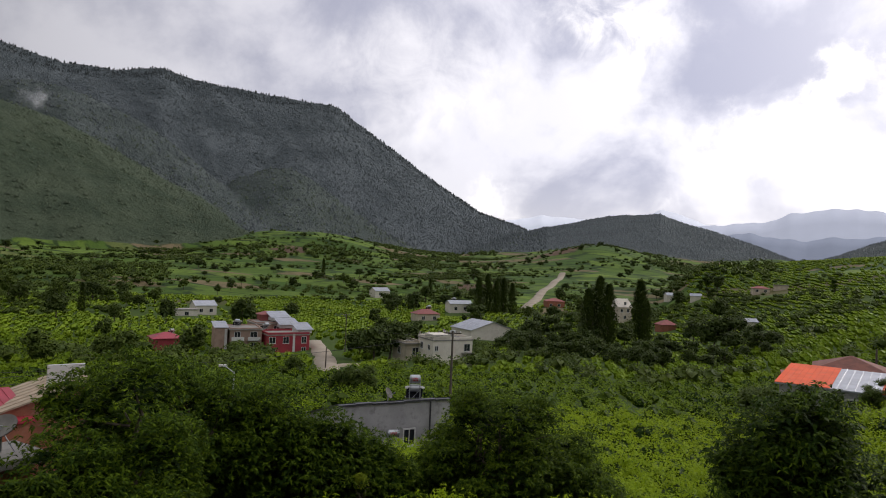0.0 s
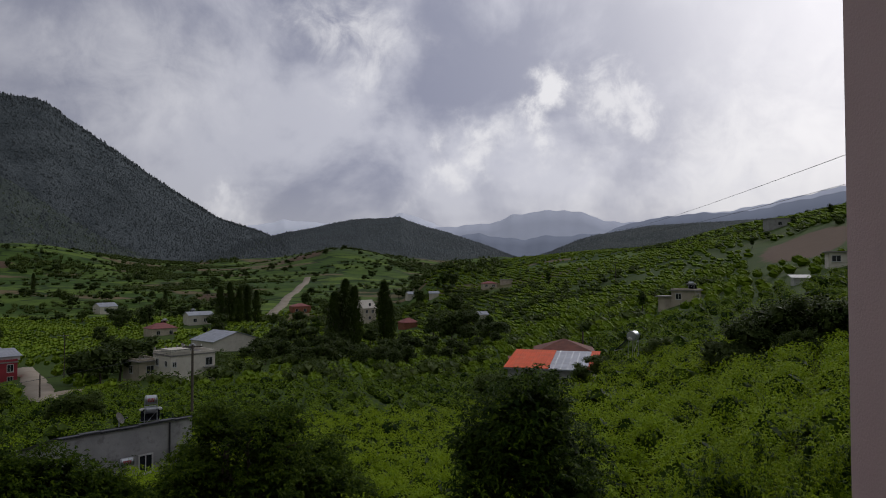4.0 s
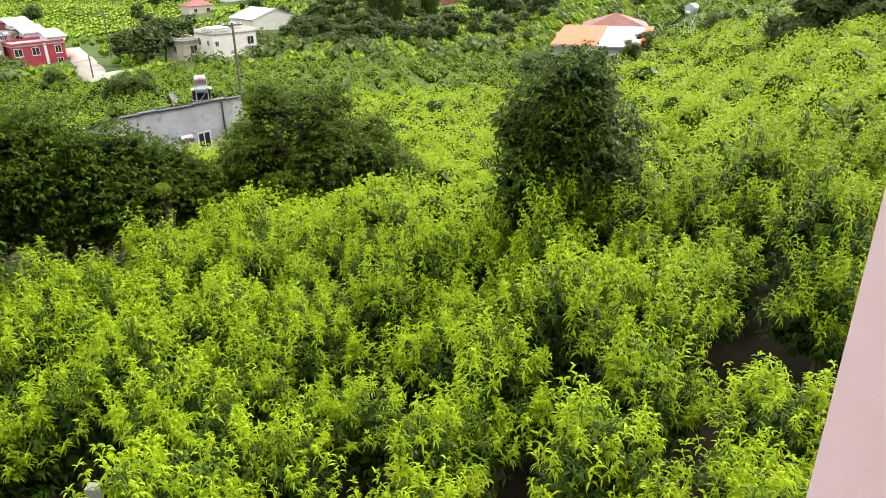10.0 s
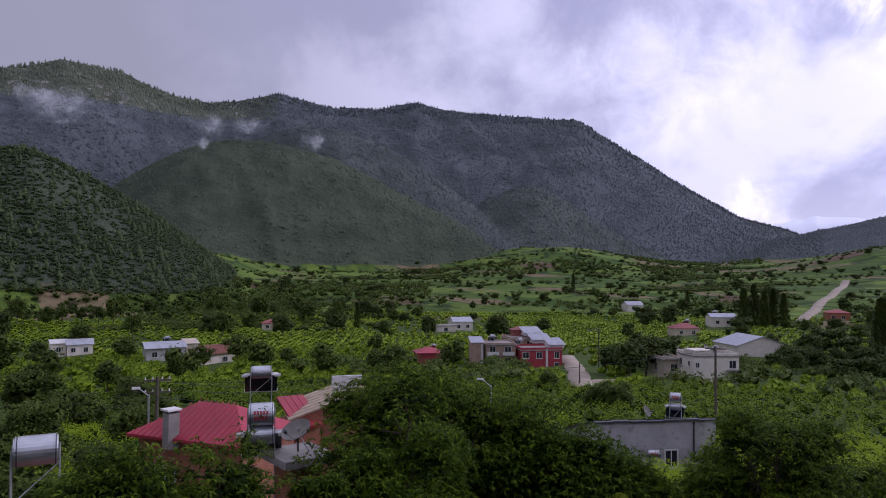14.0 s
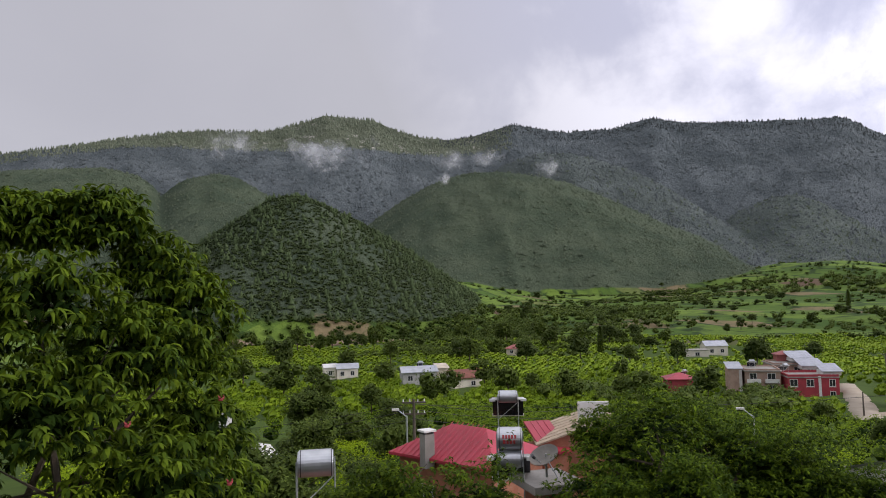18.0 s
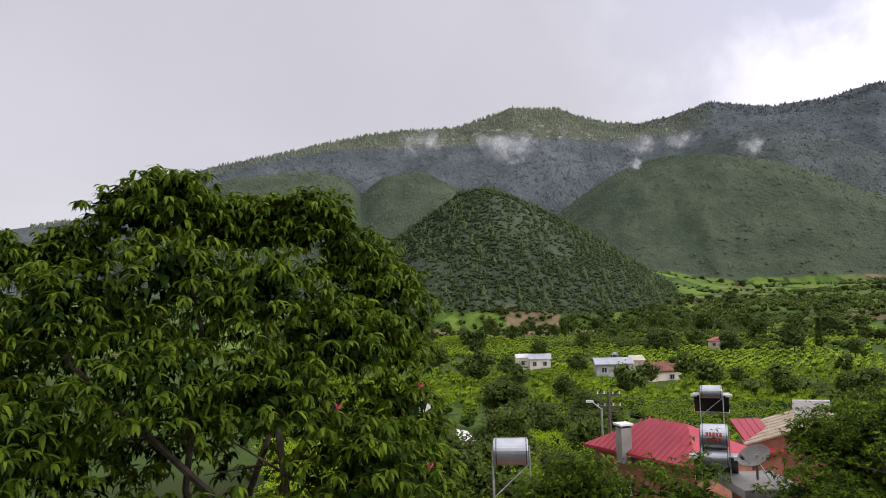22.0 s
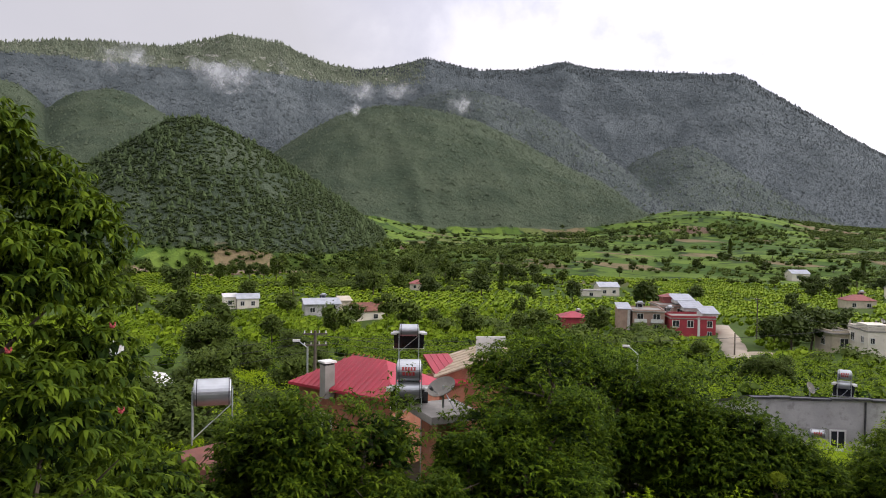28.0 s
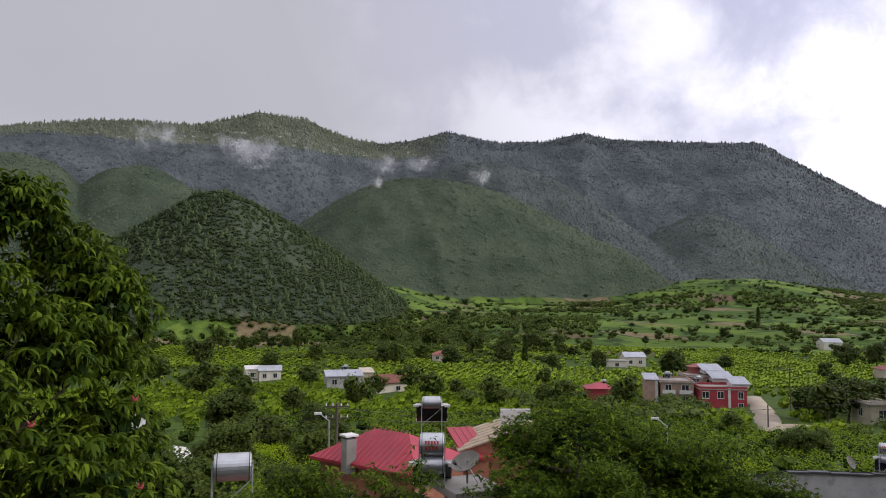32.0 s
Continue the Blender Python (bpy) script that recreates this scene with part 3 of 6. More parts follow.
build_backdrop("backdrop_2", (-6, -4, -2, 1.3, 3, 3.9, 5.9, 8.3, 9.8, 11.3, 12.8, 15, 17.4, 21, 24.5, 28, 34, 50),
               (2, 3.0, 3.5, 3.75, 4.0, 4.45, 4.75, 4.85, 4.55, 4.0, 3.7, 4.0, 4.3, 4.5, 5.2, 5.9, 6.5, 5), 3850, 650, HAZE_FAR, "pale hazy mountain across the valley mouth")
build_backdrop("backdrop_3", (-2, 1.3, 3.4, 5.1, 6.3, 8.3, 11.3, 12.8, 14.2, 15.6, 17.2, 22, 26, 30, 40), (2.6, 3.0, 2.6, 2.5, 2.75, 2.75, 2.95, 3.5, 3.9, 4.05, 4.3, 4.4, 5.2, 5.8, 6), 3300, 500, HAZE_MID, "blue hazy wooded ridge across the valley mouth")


# ---- the house we look out from ----
def build_own_house():
    wall = new("wall_balcony", None)
    tagged(wall, "pale pink plastered wall beside the balcony", "wall", kind="structure")
    bm = boxed(0.75, 1.0, -1.2, 1.40, 0, 9.6)
    bmesh.ops.bevel(bm, geom=[e for e in bm.edges if abs(e.verts[0].co.z - e.verts[1].co.z) > 1], offset=0.012, segments=2, affect="EDGES")
    part("plaster", bm, PINK_PLASTER, wall, "pale pink plaster")
    back = thing("wall_house", pose(0, 0, 0), "pink plastered house wall behind the balcony", "wall", kind="structure")
    part("plaster", boxed(-2.4, 6.0, -1.6, -1.2, -0.5, 9.6), PINK_PLASTER, back)
    part("plaster", boxed(1.0, 6.0, -1.2, 1.1, -0.5, 9.6), PINK_PLASTER, back)
    slab = thing("balcony_floor", pose(0, 0, 0), "grey concrete balcony slab of the house", "floor", kind="structure")
    part("slab", boxed(-2.4, 0.75, -1.2, 0.45, 5.28, 5.42, 0.01), CONCRETE, slab)
    roof = thing("ceiling", pose(0, 0, 0), "white painted slab over the balcony", "ceiling", kind="structure")
    part("slab", boxed(-2.4, 0.75, -1.2, 0.5, 8.3, 8.45, 0.01), PALE_TRIM, roof)


build_own_house()


# ---- plants ----
def leaves(points, out, n, length, width, seed, droop=(15, 50), start=(0, 40), jitter=0.3, follow=0.5, curved=False):
    """Rows of leaves: n from every point, hanging outward and down. out: the outward directions. curved: bent in three places, else folded once."""
    rng = np.random.default_rng(seed)
    p = np.repeat(points, n, axis=0)
    o = np.repeat(out, n, axis=0)
    N = len(p)
    turn = rng.uniform(0, 2 * np.pi, N)
    h = np.stack([np.cos(turn), np.sin(turn), np.zeros(N)], 1) * (1 - follow) + o * np.array([1, 1, 0]) * follow
    h /= np.linalg.norm(h, axis=1)[:, None] + 1e-6
    up = np.radians(rng.uniform(start[0], start[1], N))[:, None]
    down = up - np.radians(rng.uniform(droop[0], droop[1], N))[:, None]
    L = (length * rng.uniform(0.65, 1.2, N))[:, None]
    z = np.array([0, 0, 1.0])
    base = p + rng.normal(0, jitter, (N, 3)) * length * (n == 1)
    side = np.stack([-h[:, 1], h[:, 0], rng.uniform(-0.4, 0.4, N)], 1)
    side /= np.linalg.norm(side, axis=1)[:, None]
    w = (width * rng.uniform(0.7, 1.2, N))[:, None] * 0.5
    if curved:
        bend = (up + down) / 2
        a = base + L * 0.3 * (np.cos(up) * h + np.sin(up) * z)
        b = a + L * 0.35 * (np.cos(bend) * h + np.sin(bend) * z)
        tip = b + L * 0.4 * (np.cos(down) * h + np.sin(down) * z)
        v = np.stack([base, a - side * w, a + side * w, b - side * w * 0.85, b + side * w * 0.85, tip], 1).reshape(-1, 3)
        i = np.arange(N)[:, None] * 6
        f = np.concatenate([i + np.array([q]) for q in ((0, 1, 2), (1, 3, 2), (3, 4, 2), (3, 5, 4))], 1).reshape(-1, 3)
        return v, f
    mid = base + L * 0.5 * (np.cos(up) * h + np.sin(up) * z)
    tip = mid + L * 0.55 * (np.cos(down) * h + np.sin(down) * z)
    v = np.stack([base, mid - side * w, mid + side * w, tip], 1).reshape(-1, 3)
    i = np.arange(N)[:, None] * 4
    f = np.concatenate([i + np.array([[0, 1, 2]]), i + np.array([[1, 3, 2]])], 1).reshape(-1, 3)
    return v, f


def lobes(rng, centre, radius, count, size, low=-0.5):
    """Centres and radii of the masses that make up a crown."""
    i = np.arange(count) + 0.5
    h = 1 - 2 * i / count
    a = i * 2.39996 + rng.uniform(0, 6.28)
    w = np.sqrt(np.clip(1 - h * h, 0, 1))
    c = np.stack([w * np.cos(a), w * np.sin(a), h], 1) + rng.normal(0, 0.16, (count, 3))
    c[:, 2] = np.clip(c[:, 2], low, 1)
    c = np.array(centre) + c * np.array(radius) * rng.uniform(0.45, 0.86, (count, 1))
    return c, size * rng.uniform(0.6, 1.35, count)


def shell(rng, c, r, per, squash=0.8, inner=0.55):
    """Points spread through the outer part of each mass, with the outward direction."""
    n = len(c) * per
    u = rng.normal(0, 1, (n, 3))
    u /= np.linalg.norm(u, axis=1)[:, None]
    u[:, 2] = np.where(u[:, 2] < -0.6, -u[:, 2], u[:, 2])
    k = np.repeat(np.arange(len(c)), per)
    p = c[k] + u * (r[k] * rng.uniform(inner, 1.05, n))[:, None] * np.array([1, 1, squash])
    return p, u


def cores(rng, c, r, squash=0.85, fine=True):
    """Closed lumpy hearts of foliage, one in each mass; light does not pass through them."""
    g = (1 + 5 ** 0.5) / 2
    v = np.array([(-1, g, 0), (1, g, 0), (-1, -g, 0), (1, -g, 0), (0, -1, g), (0, 1, g), (0, -1, -g), (0, 1, -g), (g, 0, -1), (g, 0, 1), (-g, 0, -1), (-g, 0, 1)]) / math.sqrt(1 + g * g)
    d = ((v[:, None] - v[None]) ** 2).sum(2)
    near = (d > 0) & (d < 1.3)
    f = np.array([(i, j, k) for i in range(12) for j in range(i + 1, 12) for k in range(j + 1, 12) if near[i, j] and near[j, k] and near[i, k]])
    if fine:
        mids, out, pts = {}, [], [tuple(q) for q in v]
        for t in f:
            m = []
            for a, b in ((t[0], t[1]), (t[1], t[2]), (t[2], t[0])):
                key = (min(a, b), max(a, b))
                if key not in mids:
                    q = (v[a] + v[b])
                    mids[key] = len(pts)
                    pts.append(tuple(q / np.linalg.norm(q)))
                m.append(mids[key])
            out += [(t[0], m[0], m[2]), (t[1], m[1], m[0]), (t[2], m[2], m[1]), tuple(m)]
        v, f = np.array(pts), np.array(out)
    n = len(c)
    p = v[None] * (np.reshape(r, (n, 1, 1)) * rng.uniform(0.72, 1.12, (n, len(v), 1))) * np.array([1, 1, squash]) + c[:, None, :]
    return p.reshape(-1, 3), (f[None] + np.arange(n)[:, None, None] * len(v)).reshape(-1, 3)


def joined(*pairs):
    """Several sets of vertices and faces as one."""
    v, f, n = [], [], 0
    for a, b in pairs:
        v.append(a)
        f.append(b + n)
        n += len(a)
    return np.concatenate(v), np.concatenate(f)


def limbs(name, height, trunk_r, targets, parent_mesh_material, seed, fork=0.35, sides=7, plain=False):
    """A tapered trunk that forks into bent limbs towards the targets."""
    rng = random.Random(seed)
    bm = bmesh.new()
    head = Vector((0.05 * height * rng.uniform(-1, 1), 0.05 * height * rng.uniform(-1, 1), fork * height))
    tube(bm, (0, 0, -0.3), head * 0.55, trunk_r * 1.25, trunk_r, sides)
    tube(bm, head * 0.55, head, trunk_r, trunk_r * 0.85, sides)
    for t in targets:
        t = Vector(t)
        k1 = head.lerp(t, 0.4) + Vector((rng.uniform(-1, 1), rng.uniform(-1, 1), rng.uniform(0, 1.2))) * 0.08 * height
        k2 = head.lerp(t, 0.75) + Vector((rng.uniform(-1, 1), rng.uniform(-1, 1), rng.uniform(0, 1))) * 0.05 * height
        if plain:
            tube(bm, head, k1, trunk_r * 0.6, trunk_r * 0.4, 4, False)
            tube(bm, k1, t, trunk_r * 0.4, trunk_r * 0.1, 4, False)
            continue
        tube(bm, head, k1, trunk_r * 0.6, trunk_r * 0.42, 6)
        tube(bm, k1, k2, trunk_r * 0.42, trunk_r * 0.26, 5)
        tube(bm, k2, t, trunk_r * 0.26, trunk_r * 0.08, 5)
        for _ in range(2):
            s = k1.lerp(t, rng.uniform(0.2, 0.8))
            tube(bm, s, s + Vector((rng.uniform(-1, 1), rng.uniform(-1, 1), rng.uniform(-0.1, 0.9))) * 0.16 * height, trunk_r * 0.2, trunk_r * 0.05, 4)
    me = bpy.data.meshes.new(name)
    bm.to_mesh(me)
    bm.free()
    me.materials.append(parent_mesh_material)
    return me


def broad_tree(m, label, category, height, radius, leaf, leaf_mat, seed, count=12, per=110, n=7, width=0.45, base=0.25, size=0.5, droop=(20, 60), low=-0.5, group="", name="fruit_tree"):
    """A broadleaf tree: trunk, limbs, and a crown of separate leaves."""
    rng = np.random.default_rng(seed)
    mid = height * (base + (1 - base) / 2)
    half = height * (1 - base) / 2
    c, r = lobes(rng, (0, 0, mid), (radius * 0.95, radius * 0.95, half * 0.95), count, size * radius, low)
    p, u = shell(rng, c, r, per)
    grow = height / np.percentile(p[:, 2], 99.5)
    p[:, 2] = np.clip(p[:, 2] * grow, 0.15, None)
    c[:, 2] *= grow
    v, f = leaves(p, u, n, leaf, leaf * width, seed + 1, droop, (-15, 45), 0.1, 0.25)
    k = rng.integers(0, len(p), 70)
    reach = p[k][:, None, :] + u[k][:, None, :] * np.array([0.06, 0.16, 0.26, 0.36])[None, :, None] * radius * 0.55 + np.array([0, 0, 1.0]) * np.array([0.02, 0.06, 0.12, 0.18])[None, :, None] * radius * 0.6
    v3, f3 = leaves(reach.reshape(-1, 3), np.repeat(u[k], 4, axis=0), 4, leaf, leaf * width, seed + 4, droop)
    v, f = np.concatenate([v, v3]), np.concatenate([f, f3 + len(v)])
    q, s = shell(rng, c * np.array([0.9, 0.9, 0.95]), r * 0.8, 60, 0.9, 0.5)
    v, f = joined((v, f), leaves(q, s, 2, leaf * 1.3, leaf * 0.6, seed + 2, droop))
    # inner leaves whose darker colour carries the shade inside the crown
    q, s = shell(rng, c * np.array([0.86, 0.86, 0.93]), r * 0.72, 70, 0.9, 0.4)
    inside = raw_mesh("inner_leaves", *leaves(q, s, 4, leaf * 1.3, leaf * 0.6, seed + 6, droop), SHADED_LEAF)
    t = thing(name, m, label, category, group)
    share("trunk", limbs("trunk", height, 0.028 * height, [tuple(x) for x in c[:8]], BARK, seed), t, label="grey-brown bark")
    share("crown", raw_mesh("crown", v, f, leaf_mat), t)
    share("inner_leaves", inside, t, label="inner leaves darkened for shade in the crown")
    return t


def at(az, d, turn=0.0, lift=0.0):
    p = spot(az, d, lift)
    return Matrix.Translation(p) @ Matrix.Rotation(radians(turn), 4, "Z")


def grown(az, d, top_el):
    """The height of a tree at that bearing and distance whose top shows at that elevation."""
    return EYE + d * math.tan(radians(top_el)) - float(ground(az, d))


# the walnut beside the balcony
def build_walnut():
    d, az = 9.2, -95.5
    g = float(ground(az, d))
    rng = np.random.default_rng(11)
    side = Vector((math.cos(radians(az)), -math.sin(radians(az)), 0))
    fwd = Vector((math.sin(radians(az)), math.cos(radians(az)), 0))
    masses = ((-2.45, 0.0, 7.55, 0.5), (-1.7, 0.3, 7.6, 0.5), (-0.95, 0.1, 8.05, 0.62), (-0.5, -0.2, 8.2, 0.6), (0.15, 0.2, 7.95, 0.6), (0.7, 0.1, 7.9, 0.62), (1.15, -0.1, 8.0, 0.62),
              (1.8, 0.1, 7.45, 0.62), (2.1, -0.2, 6.9, 0.7), (2.15, 0.2, 6.2, 0.7), (2.2, -0.3, 5.4, 0.75), (2.4, 0.2, 4.5, 0.85), (2.8, -0.3, 3.5, 1.0), (2.9, 0.2, 2.4, 1.1),
              (-2.6, 0.3, 6.6, 0.9), (-2.9, -0.3, 5.4, 1.0), (-3.1, 0.1, 4.0, 1.1), (-3.2, -0.3, 2.6, 1.2), (-1.6, -0.6, 6.9, 0.85), (-0.5, -0.8, 7.2, 0.85), (0.6, -0.8, 7.0, 0.85), (1.4, -0.7, 6.4, 0.85),
              (-1.9, -1.1, 5.6, 0.95), (-0.7, -1.3, 6.1, 0.9), (0.5, -1.3, 5.9, 0.9), (1.6, -1.1, 5.0, 0.95), (-1.2, -1.5, 4.5, 1.0), (1.9, -1.3, 3.6, 1.0), (0.9, -1.6, 3.9, 0.9),
              (-2.2, -1.6, 3.2, 1.1), (-0.8, -1.9, 2.7, 1.1), (0.7, -1.9, 2.4, 1.1), (2.0, -1.4, 2.2, 1.1), (-1.6, 1.0, 3.2, 1.3), (0.2, 1.2, 3.0, 1.3), (1.6, 1.0, 2.6, 1.3), (-0.6, 1.2, 5.0, 1.2), (1.0, 1.2, 5.4, 1.1), (-0.4, -2.2, 1.3, 1.0), (-2.0, -2.0, 1.5, 1.0), (1.2, -2.1, 1.2, 1.0),
              (-2.6, 1.2, 6.0, 1.1), (-1.3, 1.4, 6.5, 1.1), (0.1, 1.4, 6.7, 1.1), (-3.2, 1.0, 4.9, 1.2), (-1.9, 1.3, 4.6, 1.2), (-1.0, -2.4, 3.6, 0.9), (0.3, -2.3, 3.6, 0.85), (-0.4, -2.5, 2.4, 1.0), (1.2, -2.2, 3.0, 0.85), (-2.0, -2.2, 2.6, 0.9), (-2.6, -2.4, 4.2, 0.9), (-1.3, -2.6, 4.6, 0.8), (0.2, -2.5, 4.7, 0.8), (-0.2, -2.7, 3.0, 0.9), (-3.4, -1.6, 4.6, 1.0), (-3.3, -1.9, 3.3, 1.0))
    c = np.array([tuple(side * a + fwd * b + Vector((0, 0, z - g))) for a, b, z, _ in masses])
    r = np.array([q[3] for q in masses])
    p, u = shell(rng, c, r, 190, 0.75, 0.5)
    v, f = leaves(p, u, 9, 0.165, 0.043, 12, (30, 70), (-35, 20), 0.05, 0.25, True)
    # the walnut's inner shade, put into dark-coloured leaves
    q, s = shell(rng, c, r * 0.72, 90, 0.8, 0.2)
    inside = raw_mesh("inner_leaves", *leaves(q, s, 4, 0.2, 0.08, 13, (25, 70), (-40, 20)), SHADED_LEAF)
    t = thing("walnut_tree", at(az, d), "tall green walnut tree with drooping leaflets beside the house", "tree")
    share("trunk", limbs("trunk", 7.8, 0.115, [tuple(x) for x in c[1:14:2]], BARK, 5, 0.34), t, label="brown bark with forking limbs")
    share("crown", raw_mesh("crown", v, f, WALNUT_LEAF), t)
    share("inner_leaves", inside, t, label="inner leaves darkened for shade in the crown")


build_walnut()


def build_near_trees():
    rows = (  # azimuth, distance, top elevation, radius, leaf material, seed, label
        (-46.5, 18.0, -7.5, 2.1, CHERRY_LEAF, 21, "leafy dark green cherry tree at the orchard edge"),
        (-40.6, 22.0, -8.3, 2.4, CHERRY_LEAF, 22, "leafy dark green cherry tree at the orchard edge"),
        (-36.0, 21.5, -10.2, 2.35, CHERRY_LEAF, 23, "broad green cherry tree beside the cement building"),
        (-31.2, 22.0, -12.2, 1.85, CHERRY_LEAF, 24, "low cherry tree in front of the grey building"),
        (-47.6, 15.0, -13.0, 1.7, CHERRY_LEAF, 25, "low dark cherry tree among bushes"),
        (-53.0, 14.0, -16.3, 1.0, CHERRY_LEAF, 39, "low dark cherry tree beside the brick outbuilding"),
        (-17.4, 23.5, -10.0, 2.3, PLUM_LEAF, 26, "loose open fruit tree at the field corner"),
        (-11.8, 25.0, -13.6, 1.85, PLUM_LEAF, 27, "low open fruit tree at the field corner"),
        (-21.8, 24.0, -13.6, 1.35, PLUM_LEAF, 34, "low open fruit tree at the field corner"),
        (4.6, 16.2, -8.2, 1.9, DARK_LEAF, 28, "round dark green tree standing alone in the orchard"),
        (-61.5, 12.5, -13.6, 1.6, PLUM_LEAF, 29, "bushy green plum tree below the red roof"),
        (-66.6, 12.0, -13.6, 1.25, PLUM_LEAF, 30, "light green shrub below the solar tank"),
        (-58.2, 12.8, -16.0, 1.0, PLUM_LEAF, 31, "bushy green plum tree below the red roof"),
        (-28.3, 20.4, -17.1, 0.15, YELLOW_LEAF, 35, "small yellowing shrub under the cherry trees"),
        (-83.0, 11.5, -14.5, 1.6, PLUM_LEAF, 36, "dense green shrub at the foot of the walnut tree"),
        (-90.5, 10.0, -17.0, 1.6, PLUM_LEAF, 37, "dense green shrub at the foot of the walnut tree"),
        (-69.6, 13.2, -15.2, 0.95, PLUM_LEAF, 38, "green shrub growing round the brick outbuilding"),
        (-76.5, 13.0, -14.0, 1.3, PLUM_LEAF, 32, "green shrub below the walnut tree"),
        (-26.5, 22.0, -14.7, 1.35, PLUM_LEAF, 33, "small bright shrub in front of the grey building"))
    for az, d, el, r, mat, seed, label in rows:
        h = grown(az, d, el)
        dark = mat is DARK_LEAF
        broad_tree(at(az, d), label, "tree", h, r, 0.1 if mat is YELLOW_LEAF else 0.2 if d > 16 else 0.17, mat, seed, 26 if dark else 17 if r > 1.6 else 14, 165, 8, 0.25 if dark else 0.26, 0.86 if mat is YELLOW_LEAF else 0.02, 0.46 if dark else 0.5, (20, 65), -0.9)


build_near_trees()


# ---- the peach orchard ----
def peach_mesh(seed):
    """One peach bush: upright young shoots over a mass of leaves round a heart coloured dark for shade."""
    rng = np.random.default_rng(seed)
    c, r = lobes(rng, (0, 0, 1.15), (0.84, 0.84, 0.95), 13, 0.34, -0.7)
    # young shoots: whorls of hanging leaves along each
    p, u = shell(rng, c, r, 11, 1.1, 0.85)
    # only high up, so their real pale green also carries the lit tops
    k = p[:, 2] > 1.05
    p, u = p[k], u[k]
    lean = u * 0.45 + np.array([0, 0, 0.8]) + rng.normal(0, 0.12, u.shape)
    lean /= np.linalg.norm(lean, axis=1)[:, None]
    reach = rng.uniform(0.18, 0.42, len(p))
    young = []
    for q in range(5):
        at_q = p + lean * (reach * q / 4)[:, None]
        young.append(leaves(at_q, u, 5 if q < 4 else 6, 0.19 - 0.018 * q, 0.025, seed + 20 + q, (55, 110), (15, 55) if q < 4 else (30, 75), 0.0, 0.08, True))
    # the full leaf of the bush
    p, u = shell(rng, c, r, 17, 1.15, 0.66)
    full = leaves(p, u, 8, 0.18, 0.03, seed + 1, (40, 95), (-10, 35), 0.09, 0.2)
    # inner leaves and heart, coloured dark for the shade within the bush
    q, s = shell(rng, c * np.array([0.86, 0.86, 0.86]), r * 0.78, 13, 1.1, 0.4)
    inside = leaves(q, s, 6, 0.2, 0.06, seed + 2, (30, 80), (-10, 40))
    return raw_mesh("crown", *full, PEACH_LEAF), raw_mesh("young_growth", *joined(*young), PEACH_YOUNG), raw_mesh("inner_leaves", *joined(inside, cores(rng, c * np.array([0.8, 0.8, 0.85]), r * 0.5)), SHADED_PEACH)


ROW = 29.0     # bearing of the rows


def orchard_spots(lo, hi, az0, az1, step, gap, seed, row=ROW):
    rng = np.random.default_rng(seed)
    c, s = math.cos(radians(row)), math.sin(radians(row))
    n = int(hi / step) + 2
    a, b = np.meshgrid(np.arange(-n, n) * step, np.arange(-n, n) * gap, indexing="ij")
    a = a + rng.normal(0, step * 0.14, a.shape)
    b = b + rng.normal(0, gap * 0.07, b.shape) - 0.5
    x, y = a * s + b * c, a * c - b * s
    x, y = x.ravel(), y.ravel()
    d, az = np.hypot(x, y), np.degrees(np.arctan2(x, y))
    ok = (d > lo) & (d <= hi) & (az > az0) & (az < az1)
    return x[ok], y[ok], d[ok], az[ok], rng


def orchard_edge(az):
    """How far the near field reaches before the cherry trees begin."""
    return np.interp(az, (-60, -48, -40, -36, -33, -28, -22, -16, -10, -6, 40), (8.5, 11.5, 15.3, 17.3, 18.2, 20.2, 20.6, 21.3, 22.6, 200, 200))


def build_orchard():
    crowns = [peach_mesh(100 + 7 * i) for i in range(6)]
    trunks = [limbs("trunk", 1.5, 0.045, [(0.5 * math.cos(a + i), 0.5 * math.sin(a + i), 1.3) for a in (0, 1.6, 3.1, 4.7)], BARK, 60 + i, 0.3, 6, True) for i in range(2)]
    x, y, d, az, rng = orchard_spots(5.3, 18, -56, 40, 1.5, 1.75, 3)
    lane = np.abs(x * math.cos(radians(ROW)) - y * math.sin(radians(ROW)) + 1.55)
    keep = (d < orchard_edge(az)) & ~((lane < 0.3) & (d < 11.5)) & ~((d < 9.3) & (az < -34.5)) & ~((np.abs((x - 1.6) * 0.78 - (y - 5.9) * 0.625) < 0.55) & (x > 1.2) & (d < 9.2)) & (np.hypot(x - 1.3, y - 16.1) > 1.4)
    for i in np.flatnonzero(keep):
        s = rng.uniform(0.84, 1.06)
        m = Matrix.Translation((x[i], y[i], heights(x[i], y[i]))) @ Matrix.Rotation(rng.uniform(0, 6.28), 4, "Z") @ Matrix.Diagonal((s, s, s * rng.uniform(1.02, 1.3), 1))
        t = thing("peach_tree", m, "bushy bright green peach tree in an orchard row", "tree", "orchard peach trees")
        share("trunk", trunks[i % 2], t)
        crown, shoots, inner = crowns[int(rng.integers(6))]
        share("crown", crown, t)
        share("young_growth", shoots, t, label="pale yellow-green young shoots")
        share("inner_leaves", inner, t, label="inner leaves darkened for shade in the bush")


build_orchard()


